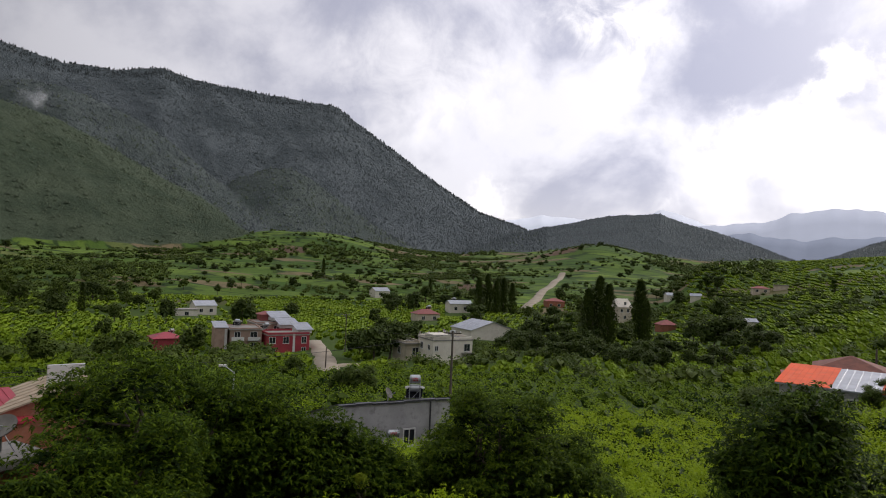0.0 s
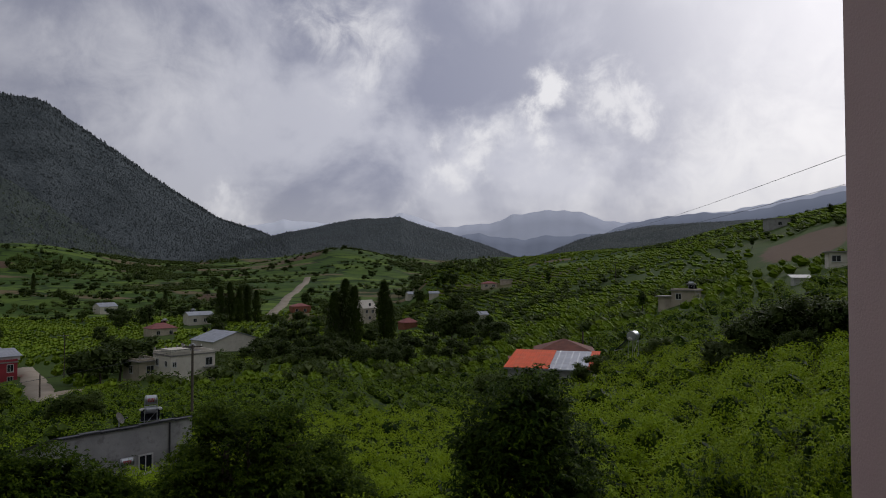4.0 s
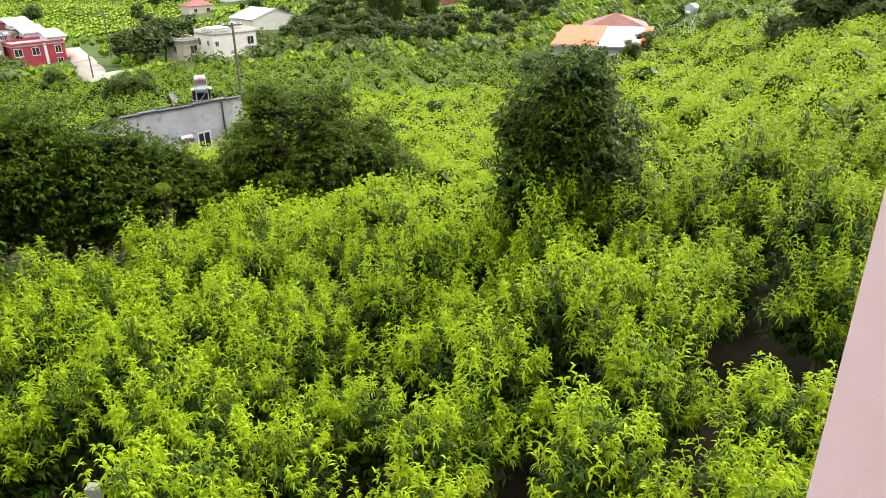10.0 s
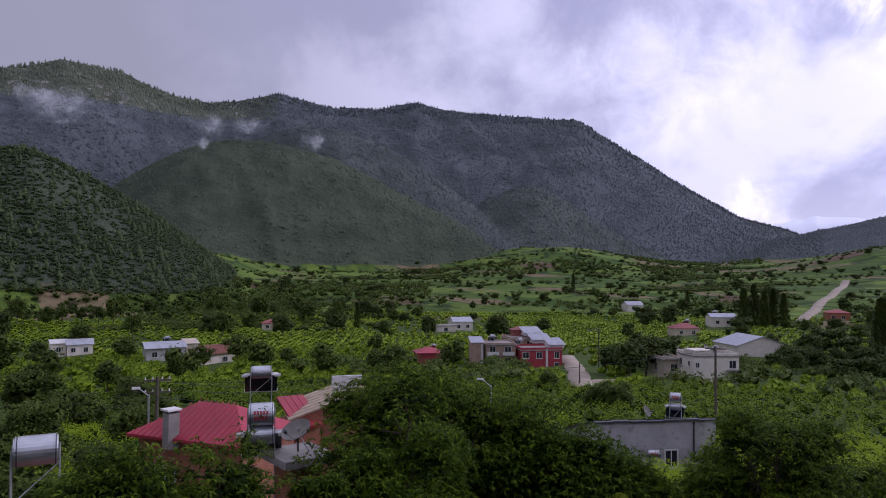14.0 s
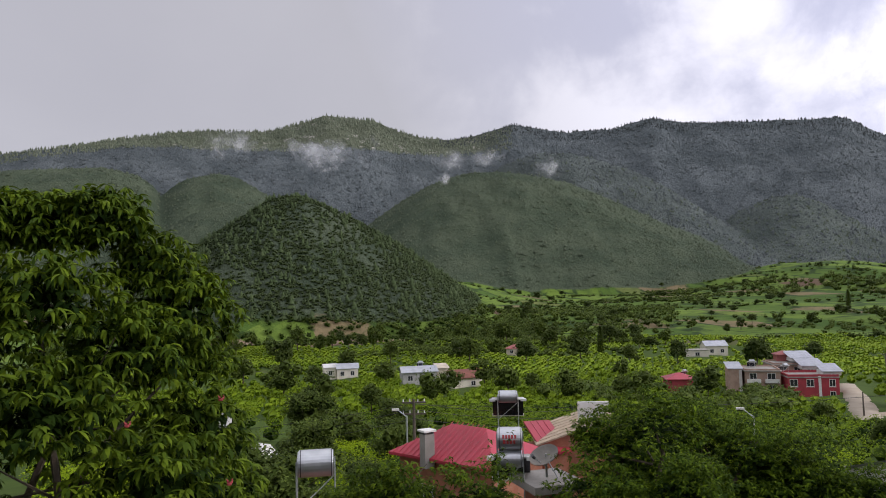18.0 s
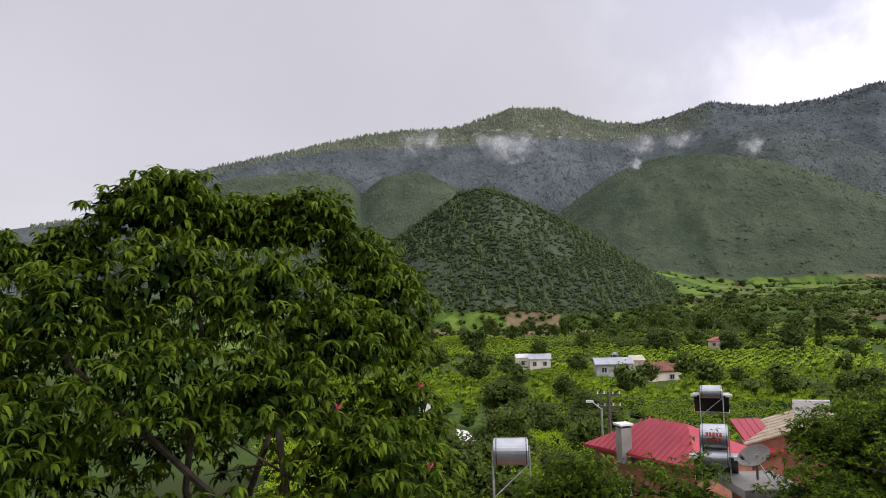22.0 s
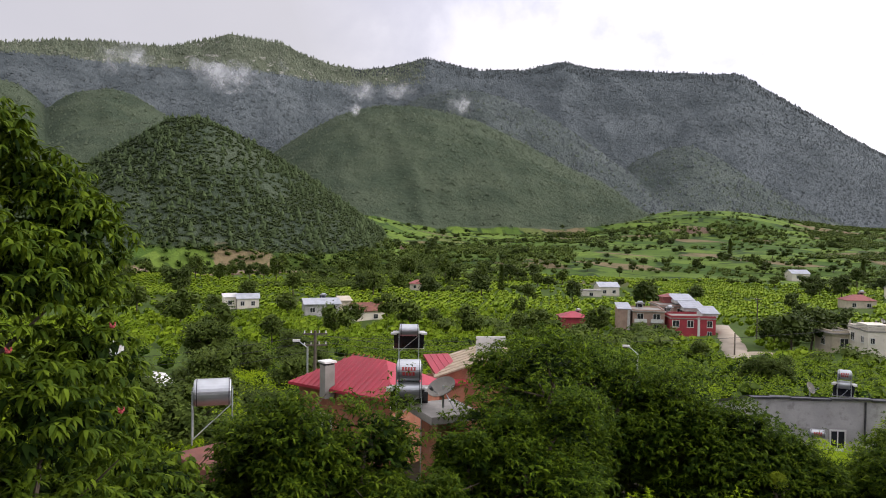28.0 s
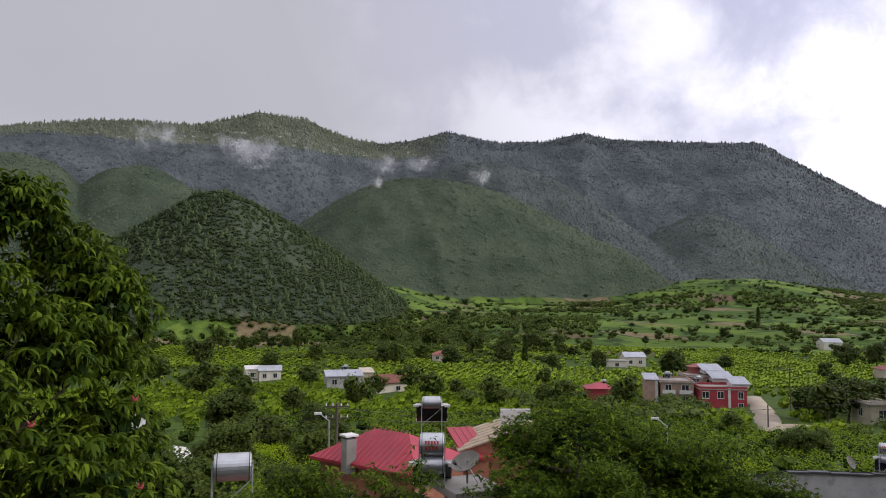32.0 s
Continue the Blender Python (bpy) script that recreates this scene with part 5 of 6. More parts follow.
def window(parent, face, w, l, x, z, ww, hh, frame_mat=None, door=False):
    """A window or door set in a wall: frame, sunk pane, sill. x runs along the wall from its middle, z is the lower edge."""
    off = (l if face in ("front", "back") else w) / 2
    m = Matrix.Rotation(radians(FACES[face]), 4, "Z") @ Matrix.Translation((x, -off, z))
    mat = frame_mat or PALE_TRIM
    t = 0.08
    bm = bmesh.new()
    box(bm, -ww / 2 - t, -ww / 2, -0.07, 0.02, 0 if door else -t, hh + t)
    box(bm, ww / 2, ww / 2 + t, -0.07, 0.02, 0 if door else -t, hh + t)
    box(bm, -ww / 2, ww / 2, -0.07, 0.02, hh, hh + t)
    if not door:
        box(bm, -ww / 2, ww / 2, -0.07, 0.02, -t, 0)
        box(bm, -0.03, 0.03, -0.05, 0.02, 0, hh)
    f = part("door" if door else "window", bm, mat, parent, "", m)
    part("panel" if door else "pane", boxed(-ww / 2, ww / 2, -0.03, 0.01, 0, hh), GLASS if not door else DARK_STEEL, f)
    if not door:
        part("sill", boxed(-ww / 2 - 0.15, ww / 2 + 0.15, -0.16, 0.0, -t - 0.06, -t), mat, f)


def roof_mesh(kind, w, l, h, over, rise, thick=0.12):
    x, y = w / 2 + over, l / 2 + over
    bm = bmesh.new()
    if kind == "flat":
        return boxed(-x, x, -y, y, h, h + 0.22, 0.02)
    if kind == "gable":       # ridge along x
        bm = prism([(-y, h - 0.05), (0, h + rise), (y, h - 0.05), (y, h - 0.05 + thick), (0, h + rise + thick), (-y, h - 0.05 + thick)], -x, x)
        bmesh.ops.rotate(bm, verts=bm.verts, matrix=Matrix.Rotation(radians(90), 3, "Z"))
        return bm
    if kind == "shed":        # falls towards the front
        bm = prism([(-y, h), (y, h + rise), (y, h + rise + thick), (-y, h + thick)], -x, x)
        bmesh.ops.rotate(bm, verts=bm.verts, matrix=Matrix.Rotation(radians(90), 3, "Z"))
        return bm
    # hip
    run = min(x, y) * 0.98
    low = [bm.verts.new(q) for q in ((-x, -y, h), (x, -y, h), (x, y, h), (-x, y, h))]
    eave = [bm.verts.new(q) for q in ((-x, -y, h + thick), (x, -y, h + thick), (x, y, h + thick), (-x, y, h + thick))]
    if x >= y:
        ra, rb = bm.verts.new((-x + run, 0, h + rise)), bm.verts.new((x - run, 0, h + rise))
        tops = ((eave[0], eave[1], rb, ra), (eave[1], eave[2], rb), (eave[2], eave[3], ra, rb), (eave[3], eave[0], ra))
    else:
        ra, rb = bm.verts.new((0, -y + run, h + rise)), bm.verts.new((0, y - run, h + rise))
        tops = ((eave[0], eave[1], ra), (eave[1], eave[2], rb, ra), (eave[2], eave[3], rb), (eave[3], eave[0], ra, rb))
    for f in tops:
        bm.faces.new(f)
    bm.faces.new(low[::-1])
    for i in range(4):
        j = (i + 1) % 4
        bm.faces.new((low[i], low[j], eave[j], eave[i]))
    return bm


def seams(parent, kind, w, l, h, over, rise, mat, step=0.45):
    """Raised seams on a sheet roof, each a rib of its own."""
    x, y = w / 2 + over, l / 2 + over
    run = min(x, y) * 0.98
    n = int(2 * x / step)
    for i in range(1, n):
        px = -x + i * 2 * x / n
        if kind == "hip":
            k = min(1.0, (x - abs(px)) / run)
            top = (px, -y + k * y, h + 0.14 + rise * k - 0.02)
            foot = (px, -y, h + 0.14)
        elif kind == "shed":
            foot, top = (px, -y, h + 0.13), (px, y, h + rise + 0.13)
        else:
            foot, top = (px, -y, h + 0.09), (px, 0, h + rise + 0.13)
        part("seam", tube(bmesh.new(), foot, top, 0.02, 0.02, 4), mat, parent)


def house(name, az, d, turn, w, l, h, roof, wall_mat, roof_mat, label, rise=1.5, over=0.35, windows=(), sink=1.2, category="house", parapet=0.0, seam=0.0, lift=0.0, gable_mat=None):
    """A house standing on the slope; its front looks back at us, turned by some degrees."""
    t = thing(name, at(az, d, -az + turn, lift), label, category)
    HOUSES.append((t.matrix_basis.translation.x, t.matrix_basis.translation.y, 0.5 * max(w, l) + 0.5))
    part("wall", boxed(-w / 2, w / 2, -l / 2, l / 2, -sink, h), wall_mat, t)
    rf = part("roof", roof_mesh(roof, w, l, h, over, rise), roof_mat, t)
    if roof == "gable":
        bm = prism([(-l / 2, h - 0.02), (0, h + rise * (l / 2) / (l / 2 + over)), (l / 2, h - 0.02)], -w / 2, w / 2)
        bmesh.ops.rotate(bm, verts=bm.verts, matrix=Matrix.Rotation(radians(90), 3, "Z"))
        part("gable", bm, gable_mat or wall_mat, t)
    if parapet:
        bm = bmesh.new()
        for a in ((-w / 2, w / 2, -l / 2, -l / 2 + 0.2), (-w / 2, w / 2, l / 2 - 0.2, l / 2), (-w / 2, -w / 2 + 0.2, -l / 2 + 0.2, l / 2 - 0.2), (w / 2 - 0.2, w / 2, -l / 2 + 0.2, l / 2 - 0.2)):
            box(bm, *a, h + 0.2, h + 0.2 + parapet)
        part("parapet", bm, wall_mat, t)
    if seam:
        seams(rf, roof, w, l, h, over, rise, roof_mat, seam)
    for q in windows:
        window(t, q[0], w, l, *q[1:5], door=len(q) > 5)
    return t


def solar_heater(m, label, size=1.0, stack=1, marks=False, panel=True, group="solar water heaters", squat=1.0, fat=1.0):
    """A rooftop water heater: steel stand, one or two lying drums, a slanting collector with white header tanks."""
    t = thing("solar_heater", m, label, "water heater", group)
    s = size
    m = m @ Matrix.Diagonal((squat, 1, 1, 1))
    t.matrix_basis = m
    top = 1.5 * s
    for x in (-0.62, 0.62):
        for y in (-0.28, 0.28):
            part("leg", tube(bmesh.new(), (x * s, y * s, 0), (x * s, y * 0.9 * s, top + (0.75 * s if stack > 1 else 0.1 * s)), 0.028 * s, sides=6), STEEL, t)
    part("brace", tube(bmesh.new(), (-0.62 * s, -0.28 * s, 0.15 * s), (0.62 * s, -0.28 * s, top * 0.8), 0.02 * s, sides=5), STEEL, t)
    for k in range(stack):
        z = top + 0.1 * s - k * 0.78 * s if stack > 1 else top
        z += 0.45 * s if stack > 1 else 0
        r = (0.37 * s if k == 0 else 0.30 * s) * fat
        bm = tube(bmesh.new(), (-0.58 * s, 0, z), (0.58 * s, 0, z), r, sides=28)
        edges = [e for e in bm.edges if len(e.link_faces) == 2 and any(len(f.verts) > 4 for f in e.link_faces)]
        bmesh.ops.bevel(bm, geom=edges, offset=0.04 * s, segments=3, affect="EDGES")
        drum = part("drum", bm, STEEL, t, "ribbed galvanised drum", smooth=False)
        for x in (-0.5, 0.5):
            part("band", tube(bmesh.new(), (x * s, 0, z), ((x + 0.03) * s, 0, z), r + 0.008, sides=28), DARK_STEEL, drum)
        if marks and k == 0:
            for i, (u, q, ww) in enumerate(((-0.3, 0.5, 0.10), (-0.16, 0.5, 0.10), (-0.02, 0.5, 0.10), (0.12, 0.5, 0.10), (0.27, 0.5, 0.1), (-0.26, 0.05, 0.12), (-0.1, 0.05, 0.1), (0.06, 0.05, 0.12), (0.22, 0.05, 0.1))):
                a = -0.2 + q
                y, zz = -math.cos(a) * (r + 0.004), math.sin(a) * (r + 0.004)
                part("mark", boxed(-ww / 2 * s, ww / 2 * s, -0.004, 0.004, -0.07 * s, 0.07 * s, m=Matrix.Translation((u * s, y, z + zz)) @ Matrix.Rotation(-a, 4, "X")), RED_PAINT, drum)
    if panel:
        tilt = Matrix.Translation((0, 0.75 * s, 0.75 * s)) @ Matrix.Rotation(radians(-42), 4, "X")
        pn = part("collector", boxed(-0.95 * s, 0.95 * s, -0.85 * s, 0.85 * s, -0.04, 0.04, m=tilt), COLLECTOR, t, "dark glazed collector panel")
        part("rim", boxed(-0.99 * s, 0.99 * s, 0.85 * s, 0.92 * s, -0.05, 0.06, m=tilt), PALE_TRIM, pn)
        part("rim", boxed(-0.99 * s, 0.99 * s, -0.92 * s, -0.85 * s, -0.05, 0.06, m=tilt), PALE_TRIM, pn)
    for x in (-0.95, 0.95) if panel else ():
        part("header", boxed((x - 0.18) * s, (x + 0.18) * s, -0.16 * s, 0.16 * s, top - 0.28 * s, top - 0.14 * s, 0.02), PALE_TRIM, t, "small white header tank")
    return t


def dish(m, label, r=0.6, tilt=28):
    t = thing("satellite_dish", m, label, "satellite dish", "satellite dishes")
    bm = bmesh.new()
    rings = []
    for thick in (0.0, 0.02):
        for k in range(6):
            q = k / 5
            rings.append([bm.verts.new((r * q * math.cos(a * math.pi / 14) + 1e-4 * k, -0.28 * r * q * q + 0.28 * r + thick, r * q * math.sin(a * math.pi / 14))) for a in range(28)])
    for s in (0, 6):
        for k in range(5):
            for a in range(28):
                b = (a + 1) % 28
                bm.faces.new((rings[s + k][a], rings[s + k][b], rings[s + k + 1][b], rings[s + k + 1][a]))
    bmesh.ops.transform(bm, verts=bm.verts, matrix=Matrix.Rotation(radians(-tilt), 4, "X"))
    part("reflector", bm, CREAM_DISH, t, "weathered cream reflector")
    part("arm", tube(bmesh.new(), (0, 0.1, -r * 0.85), (0, -r * 0.95, -r * 0.05), 0.015, sides=6), STEEL, t)
    part("receiver", tube(bmesh.new(), (0, -r * 0.9, -r * 0.08), (0, -r * 1.12, 0.05), 0.045, sides=10), DARK_STEEL, t)
    part("mast", tube(bmesh.new(), (0, 0.25 * r, -r * 1.5), (0, 0.25 * r, 0), 0.03, sides=8), STEEL, t)
    part("brace", tube(bmesh.new(), (0.3, 0.5 * r, -r * 1.5), (0, 0.25 * r, -0.1), 0.018, sides=6), STEEL, t)
    return t


def local(t, x, y, z, turn=0.0):
    """A pose on top of a building, from its own corner frame."""
    return t.matrix_basis @ Matrix.Translation((x, y, z)) @ Matrix.Rotation(radians(turn), 4, "Z")


def village():
    HOUSES.append((*spot(-76.6, 60).xy, 2.0))      # the parked car
    # the white house with the flat roof
    t = house("house", -21.9, 136, 27, 8.4, 6.8, 4.3, "flat", WHITE_WALL, CONCRETE, "white two-storey house with a flat concrete roof", over=0.12, parapet=0.45, lift=0.35,
              windows=(("left", -1.6, 2.4, 1.0, 1.2), ("left", 1.7, 2.5, 0.8, 0.9), ("left", -1.6, -0.2, 1.0, 1.1), ("front", 3.0, 2.3, 1.2, 1.3), ("front", 3.0, -0.2, 1.2, 1.1), ("front", -3.5, 2.5, 0.6, 0.8), ("front", -3.5, 0.0, 0.6, 0.8)))
    part("stair_head", boxed(-4.2, -0.6, -3.4, 0.4, 4.5, 5.5, 0.02), WHITE_WALL, t, "raised white stair head on the roof")
    part("balcony_slab", boxed(1.8, 4.4, -4.3, -3.4, 1.9, 2.05), CONCRETE, t)
    for x in (-4.0, -2.0, 0.2, 2.0, 4.0):
        part("column_stub", boxed(x - 0.12, x + 0.12, 3.0, 3.24, 4.9, 5.5), CONCRETE, t, "bare concrete column stub")
    house("house_wing", -24.95, 139, 27, 3.6, 6.0, 3.6, "flat", CREAM_WALL, CONCRETE, "low cream wing with a flat terrace roof", over=0.5, parapet=0.35, category="house",
          windows=(("front", 0.2, 1.5, 1.3, 1.3), ("left", 0.0, 1.5, 1.2, 1.3)))
    dish(local(t, -1.0, -1.5, 6.0, 20), "small satellite dish on the white house", 0.42)
    solar_heater(local(t, 2.2, 1.2, 4.5, 10), "solar water heater on the white house roof", 0.7)
    # twin houses, red and tan
    t = house("house", -34.9, 160, 16, 9.3, 8.0, 3.55, "flat", RED_WALL, CONCRETE, "bright red house with white-framed windows", over=0.15, parapet=0.45,
              windows=(("front", -3.6, 1.9, 1.3, 1.3), ("front", -0.6, 1.9, 1.2, 1.3), ("front", 3.4, 1.9, 1.0, 1.3), ("front", -3.6, 0.0, 1.3, 0.9), ("front", 3.4, 0.0, 0.9, 0.9), ("right", -2.4, 1.75, 1.0, 1.2), ("right", 1.2, 1.75, 1.0, 1.2)))
    part("corner_band", boxed(0.9, 1.4, -4.06, -3.9, -1.0, 3.9), PALE_TRIM, t, "white painted corner band")
    part("plinth", boxed(-4.7, 4.7, -4.08, -3.95, -1.0, -0.2), CONCRETE, t)
    solar_heater(local(t, -3.6, 1.5, 4.2, 20), "solar water heater on the red house roof", 0.9)
    house("house", -36.0, 172, 16, 8.8, 8.0, 5.4, "flat", TAN_WALL, CONCRETE, "pinkish two-storey house behind the red one", over=0.3, parapet=0.3,
              windows=(("front", -2.9, 3.8, 1.2, 1.2), ("front", 0.4, 3.8, 1.2, 1.2), ("front", 3.0, 3.8, 1.2, 1.2)))
    for az, d, w, l, lift, mat, label in ((-33.5, 160, 3.2, 4.5, 3.95, ZINC_SHEET, "zinc lean-to roof on the red house"), (-34.7, 168, 4.2, 4.5, 4.6, ZINC_SHEET, "zinc shelter roof behind the red house"),
                                          (-35.4, 174, 4.2, 5.0, 6.0, ZINC_SHEET, "zinc shelter roof on the pinkish house")):
        house("roof_shelter", az, d, 16, w, l, 0.7, "shed", PALE_TRIM, mat, label, lift=lift, sink=0.0, rise=1.1, category="shelter", seam=0.6)
    house("roof_room", -36.4, 176, 16, 3.2, 3.2, 1.5, "hip", ROSE_ROOF, ROSE_ROOF, "red-roofed room on top of the pinkish house", lift=5.7, sink=0.0, rise=0.9, category="roof room")
    t2 = house("house", -38.0, 160, 8, 6.6, 8.0, 4.6, "flat", TAN_WALL, CONCRETE, "tan two-storey house with white balcony bands", over=0.3, parapet=0.3,
               windows=(("front", -1.8, 2.9, 1.2, 1.3), ("front", 1.6, 2.9, 1.4, 1.3), ("front", -1.8, 0.1, 1.4, 1.8), ("front", 1.6, 0.1, 1.4, 1.8)))
    for x in (-1.8, 1.6):
        b = part("balcony", boxed(x - 1.3, x + 1.3, -4.9, -4.0, 2.3, 2.45), CONCRETE, t2)
        part("rail", boxed(x - 1.3, x + 1.3, -4.95, -4.88, 2.45, 3.2), PALE_TRIM, b, "white balcony front")
    tw = house("stair_tower", -39.8, 159, 8, 2.6, 5.0, 4.9, "shed", TAN_WALL, ZINC_SHEET, "tan stair tower with a zinc sheet cover", over=0.25, rise=0.9, category="tower", seam=0.5)
    part("band", boxed(0.7, 1.25, -2.58, -2.45, -1.0, 4.7), PALE_TRIM, tw, "white painted band")
    solar_heater(local(t2, -1.2, 1.5, 4.8), "solar water heater on the tan house roof", 0.9)
    t = house("shed", -43.7, 155, 12, 5.6, 5.0, 2.8, "hip", RED_WALL, RED_METAL, "small dark red shed with a red sheet roof", rise=1.2, category="shed")
    solar_heater(local(t, 1.4, 1.0, 3.2, 20), "small solar water heater on the red shed", 0.7)
    # farmhouses on the valley floor
    house("house", -71.3, 216, 8, 3.6, 4.0, 3.4, "gable", WHITE_WALL, PALE_TRIM, "small white farmhouse outbuilding", rise=0.9, windows=(("front", 0, 1.2, 1.0, 1.2),))
    house("house", -69.9, 215, 4, 6.2, 5.0, 3.0, "gable", WHITE_WALL, ZINC_SHEET, "white farmhouse with a grey sheet roof", rise=1.3, windows=(("front", -1.6, 1.0, 1.0, 1.2), ("front", 1.4, 1.0, 1.0, 1.2)))
    t = house("house", -64.2, 189, 10, 9.0, 6.0, 3.0, "gable", GREY_RENDER, ZINC_SHEET, "grey farmhouse under a long zinc roof", rise=1.3, over=0.5, seam=0.7, windows=(("front", -2.6, 0.9, 1.2, 1.2), ("front", 1.0, 0.9, 1.2, 1.2)))
    solar_heater(local(t, 1.0, 1.5, 3.9), "solar water heater behind the zinc roof", 0.9)
    house("house", -62.3, 193, 10, 3.0, 5.0, 3.6, "shed", CREAM_WALL, CREAM_WALL, "small cream farmhouse annex beside the zinc roof", rise=0.8)
    house("barn", -60.5, 168, 24, 7.0, 5.5, 2.6, "gable", WHITE_WALL, TILE_ROOF, "low barn with a faded tile roof and pale gable", rise=1.7, over=0.5, category="barn", windows=(("front", 1.2, 0.8, 1.0, 1.0),))
    house("house", -56.2, 309, 0, 8.5, 6.0, 2.7, "hip", CREAM_WALL, ROSE_ROOF, "small cream house with a pink-red roof", rise=1.7, windows=(("front", -2, 0.8, 1.2, 1.2), ("front", 2, 0.8, 1.2, 1.2)))
    t = house("house", -41.1, 303, 18, 8.5, 8.0, 3.6, "gable", WHITE_WALL, ZINC_SHEET, "white house with a pale sheet roof", rise=1.8, windows=(("front", -2, 1, 1.3, 1.3), ("front", 2, 1, 1.3, 1.3), ("right", 0, 1, 1.3, 1.3)))
    house("house", -42.4, 285, 12, 8.0, 6.0, 2.9, "flat", WHITE_WALL, CONCRETE, "low white house with a flat roof", windows=(("front", 0, 0.9, 1.4, 1.2),))
    house("house", -27.4, 468, 30, 11, 8.0, 4.0, "gable", WHITE_WALL, ZINC_SHEET, "white farmhouse with a pale roof in the fields", rise=2.2, windows=(("front", -2, 1.2, 1.5, 1.5), ("front", 2, 1.2, 1.5, 1.5)))
    t = house("house", -23.6, 292, 25, 10, 7.0, 3.2, "hip", CREAM_WALL, ROSE_ROOF, "house with a faded red hipped roof", rise=2.0, windows=(("front", -2.5, 1, 1.3, 1.3), ("front", 2.5, 1, 1.3, 1.3)))
    solar_heater(local(t, 2, 1, 4.4), "solar water heater on the red hipped roof", 1.2)
    t = house("house", -20.9, 362, 20, 12, 8, 4.6, "gable", WHITE_WALL, ZINC_SHEET, "white house with a grey-white sheet roof", rise=1.6, windows=(("front", -3, 1.5, 1.5, 1.5), ("front", 2, 1.5, 1.5, 1.5)))
    solar_heater(local(t, -2, 2, 5.4), "solar water heater on the white house", 1.2)
    house("barn", -18.9, 216, -58, 12.0, 15.0, 3.4, "gable", WHITE_WALL, ZINC_SHEET, "long white barn with a zinc gable roof", rise=2.4, over=0.4, category="barn", seam=1.0)
    house("house", -13.2, 436, 15, 11, 9, 4.6, "hip", BRICK_WALL, ROSE_ROOF, "brick house with a pink roof beside the road", rise=1.8, windows=(("front", -3, 1.5, 1.6, 1.6), ("front", 2, 1.5, 1.6, 1.6)))
    house("house", -8.0, 360, 35, 8.0, 8.0, 7.0, "gable", CREAM_WALL, WHITE_WALL, "tall narrow house with a white gable", rise=4.0, gable_mat=WHITE_WALL, windows=(("front", 0, 8.2, 1.2, 1.4), ("front", -1.8, 4.6, 1.3, 1.5), ("front", 1.8, 4.6, 1.3, 1.5), ("front", 0, 1.4, 1.3, 1.5)))
    house("house", -4.5, 306, 25, 7, 6, 2.4, "hip", BRICK_WALL, ROSE_ROOF, "low house with a red sheet roof among trees", rise=2.0)
    house("house", -4.2, site(-4.2, -2.35)[0], 20, 7.5, 6, 3.4, "gable", WHITE_WALL, ZINC_SHEET, "white house with a zinc roof across the fields", rise=1.6)
    house("house", -2.4, site(-2.4, -2.25)[0], 0, 5.5, 5, 2.4, "gable", WHITE_WALL, ZINC_SHEET, "white shed with a zinc roof across the fields", rise=1.2)
    house("shed", 1.5, site(1.5, -4.0)[0], 25, 3.6, 4.2, 1.9, "gable", WHITE_WALL, ZINC_SHEET, "white shed with a zinc roof in the orchard", rise=1.1, category="shed")
    house("house", 2.1, site(2.1, -1.45)[0], 10, 8, 6, 2.4, "hip", CREAM_WALL, ROSE_ROOF, "cream house with a faded roof on the slope", rise=1.3, windows=(("front", -2, 0.7, 1.3, 1.1), ("front", 2, 0.7, 1.3, 1.1)))
    house("house", 3.5, site(3.5, -1.05)[0], 0, 7, 5, 1.8, "flat", CREAM_WALL, CONCRETE, "low flat-roofed house on the slope")
    # the hillside
    t = house("house", 17.5, 139, -14, 4.2, 5.0, 2.3, "flat", CREAM_WALL, CONCRETE, "pale flat-roofed house on the orchard slope", over=0.3, windows=(("front", -0.8, 0.8, 0.9, 1.0), ("right", 0, 0.8, 0.9, 1.0)), parapet=0.2)
    house("porch", 16.1, 140, -14, 2.4, 4.0, 2.1, "flat", CREAM_WALL, CONCRETE, "open concrete porch beside the grey house", over=0.5, category="porch")
    solar_heater(local(t, 0.8, 0.5, 2.5), "solar water heater on the slope house", 0.8)
    house("shed", 25.4, 113, 10, 2.2, 2.4, 0.9, "shed", PALE_TRIM, PALE_TRIM, "small pale shed on the orchard slope", rise=0.4, category="shed")
    house("house", 28.0, 131, 8, 4.2, 4.5, 1.9, "flat", WHITE_WALL, CONCRETE, "small white house at the top of the slope", windows=(("front", -1.0, 0.5, 1.2, 0.9), ("front", 1.2, 0.5, 0.8, 0.9)))
    house("house", 23.9, 330, 20, 9, 7, 4.2, "flat", GREY_RENDER, CONCRETE, "grey house on the skyline of the slope", windows=(("front", 0, 1.5, 1.5, 1.5),))


village()


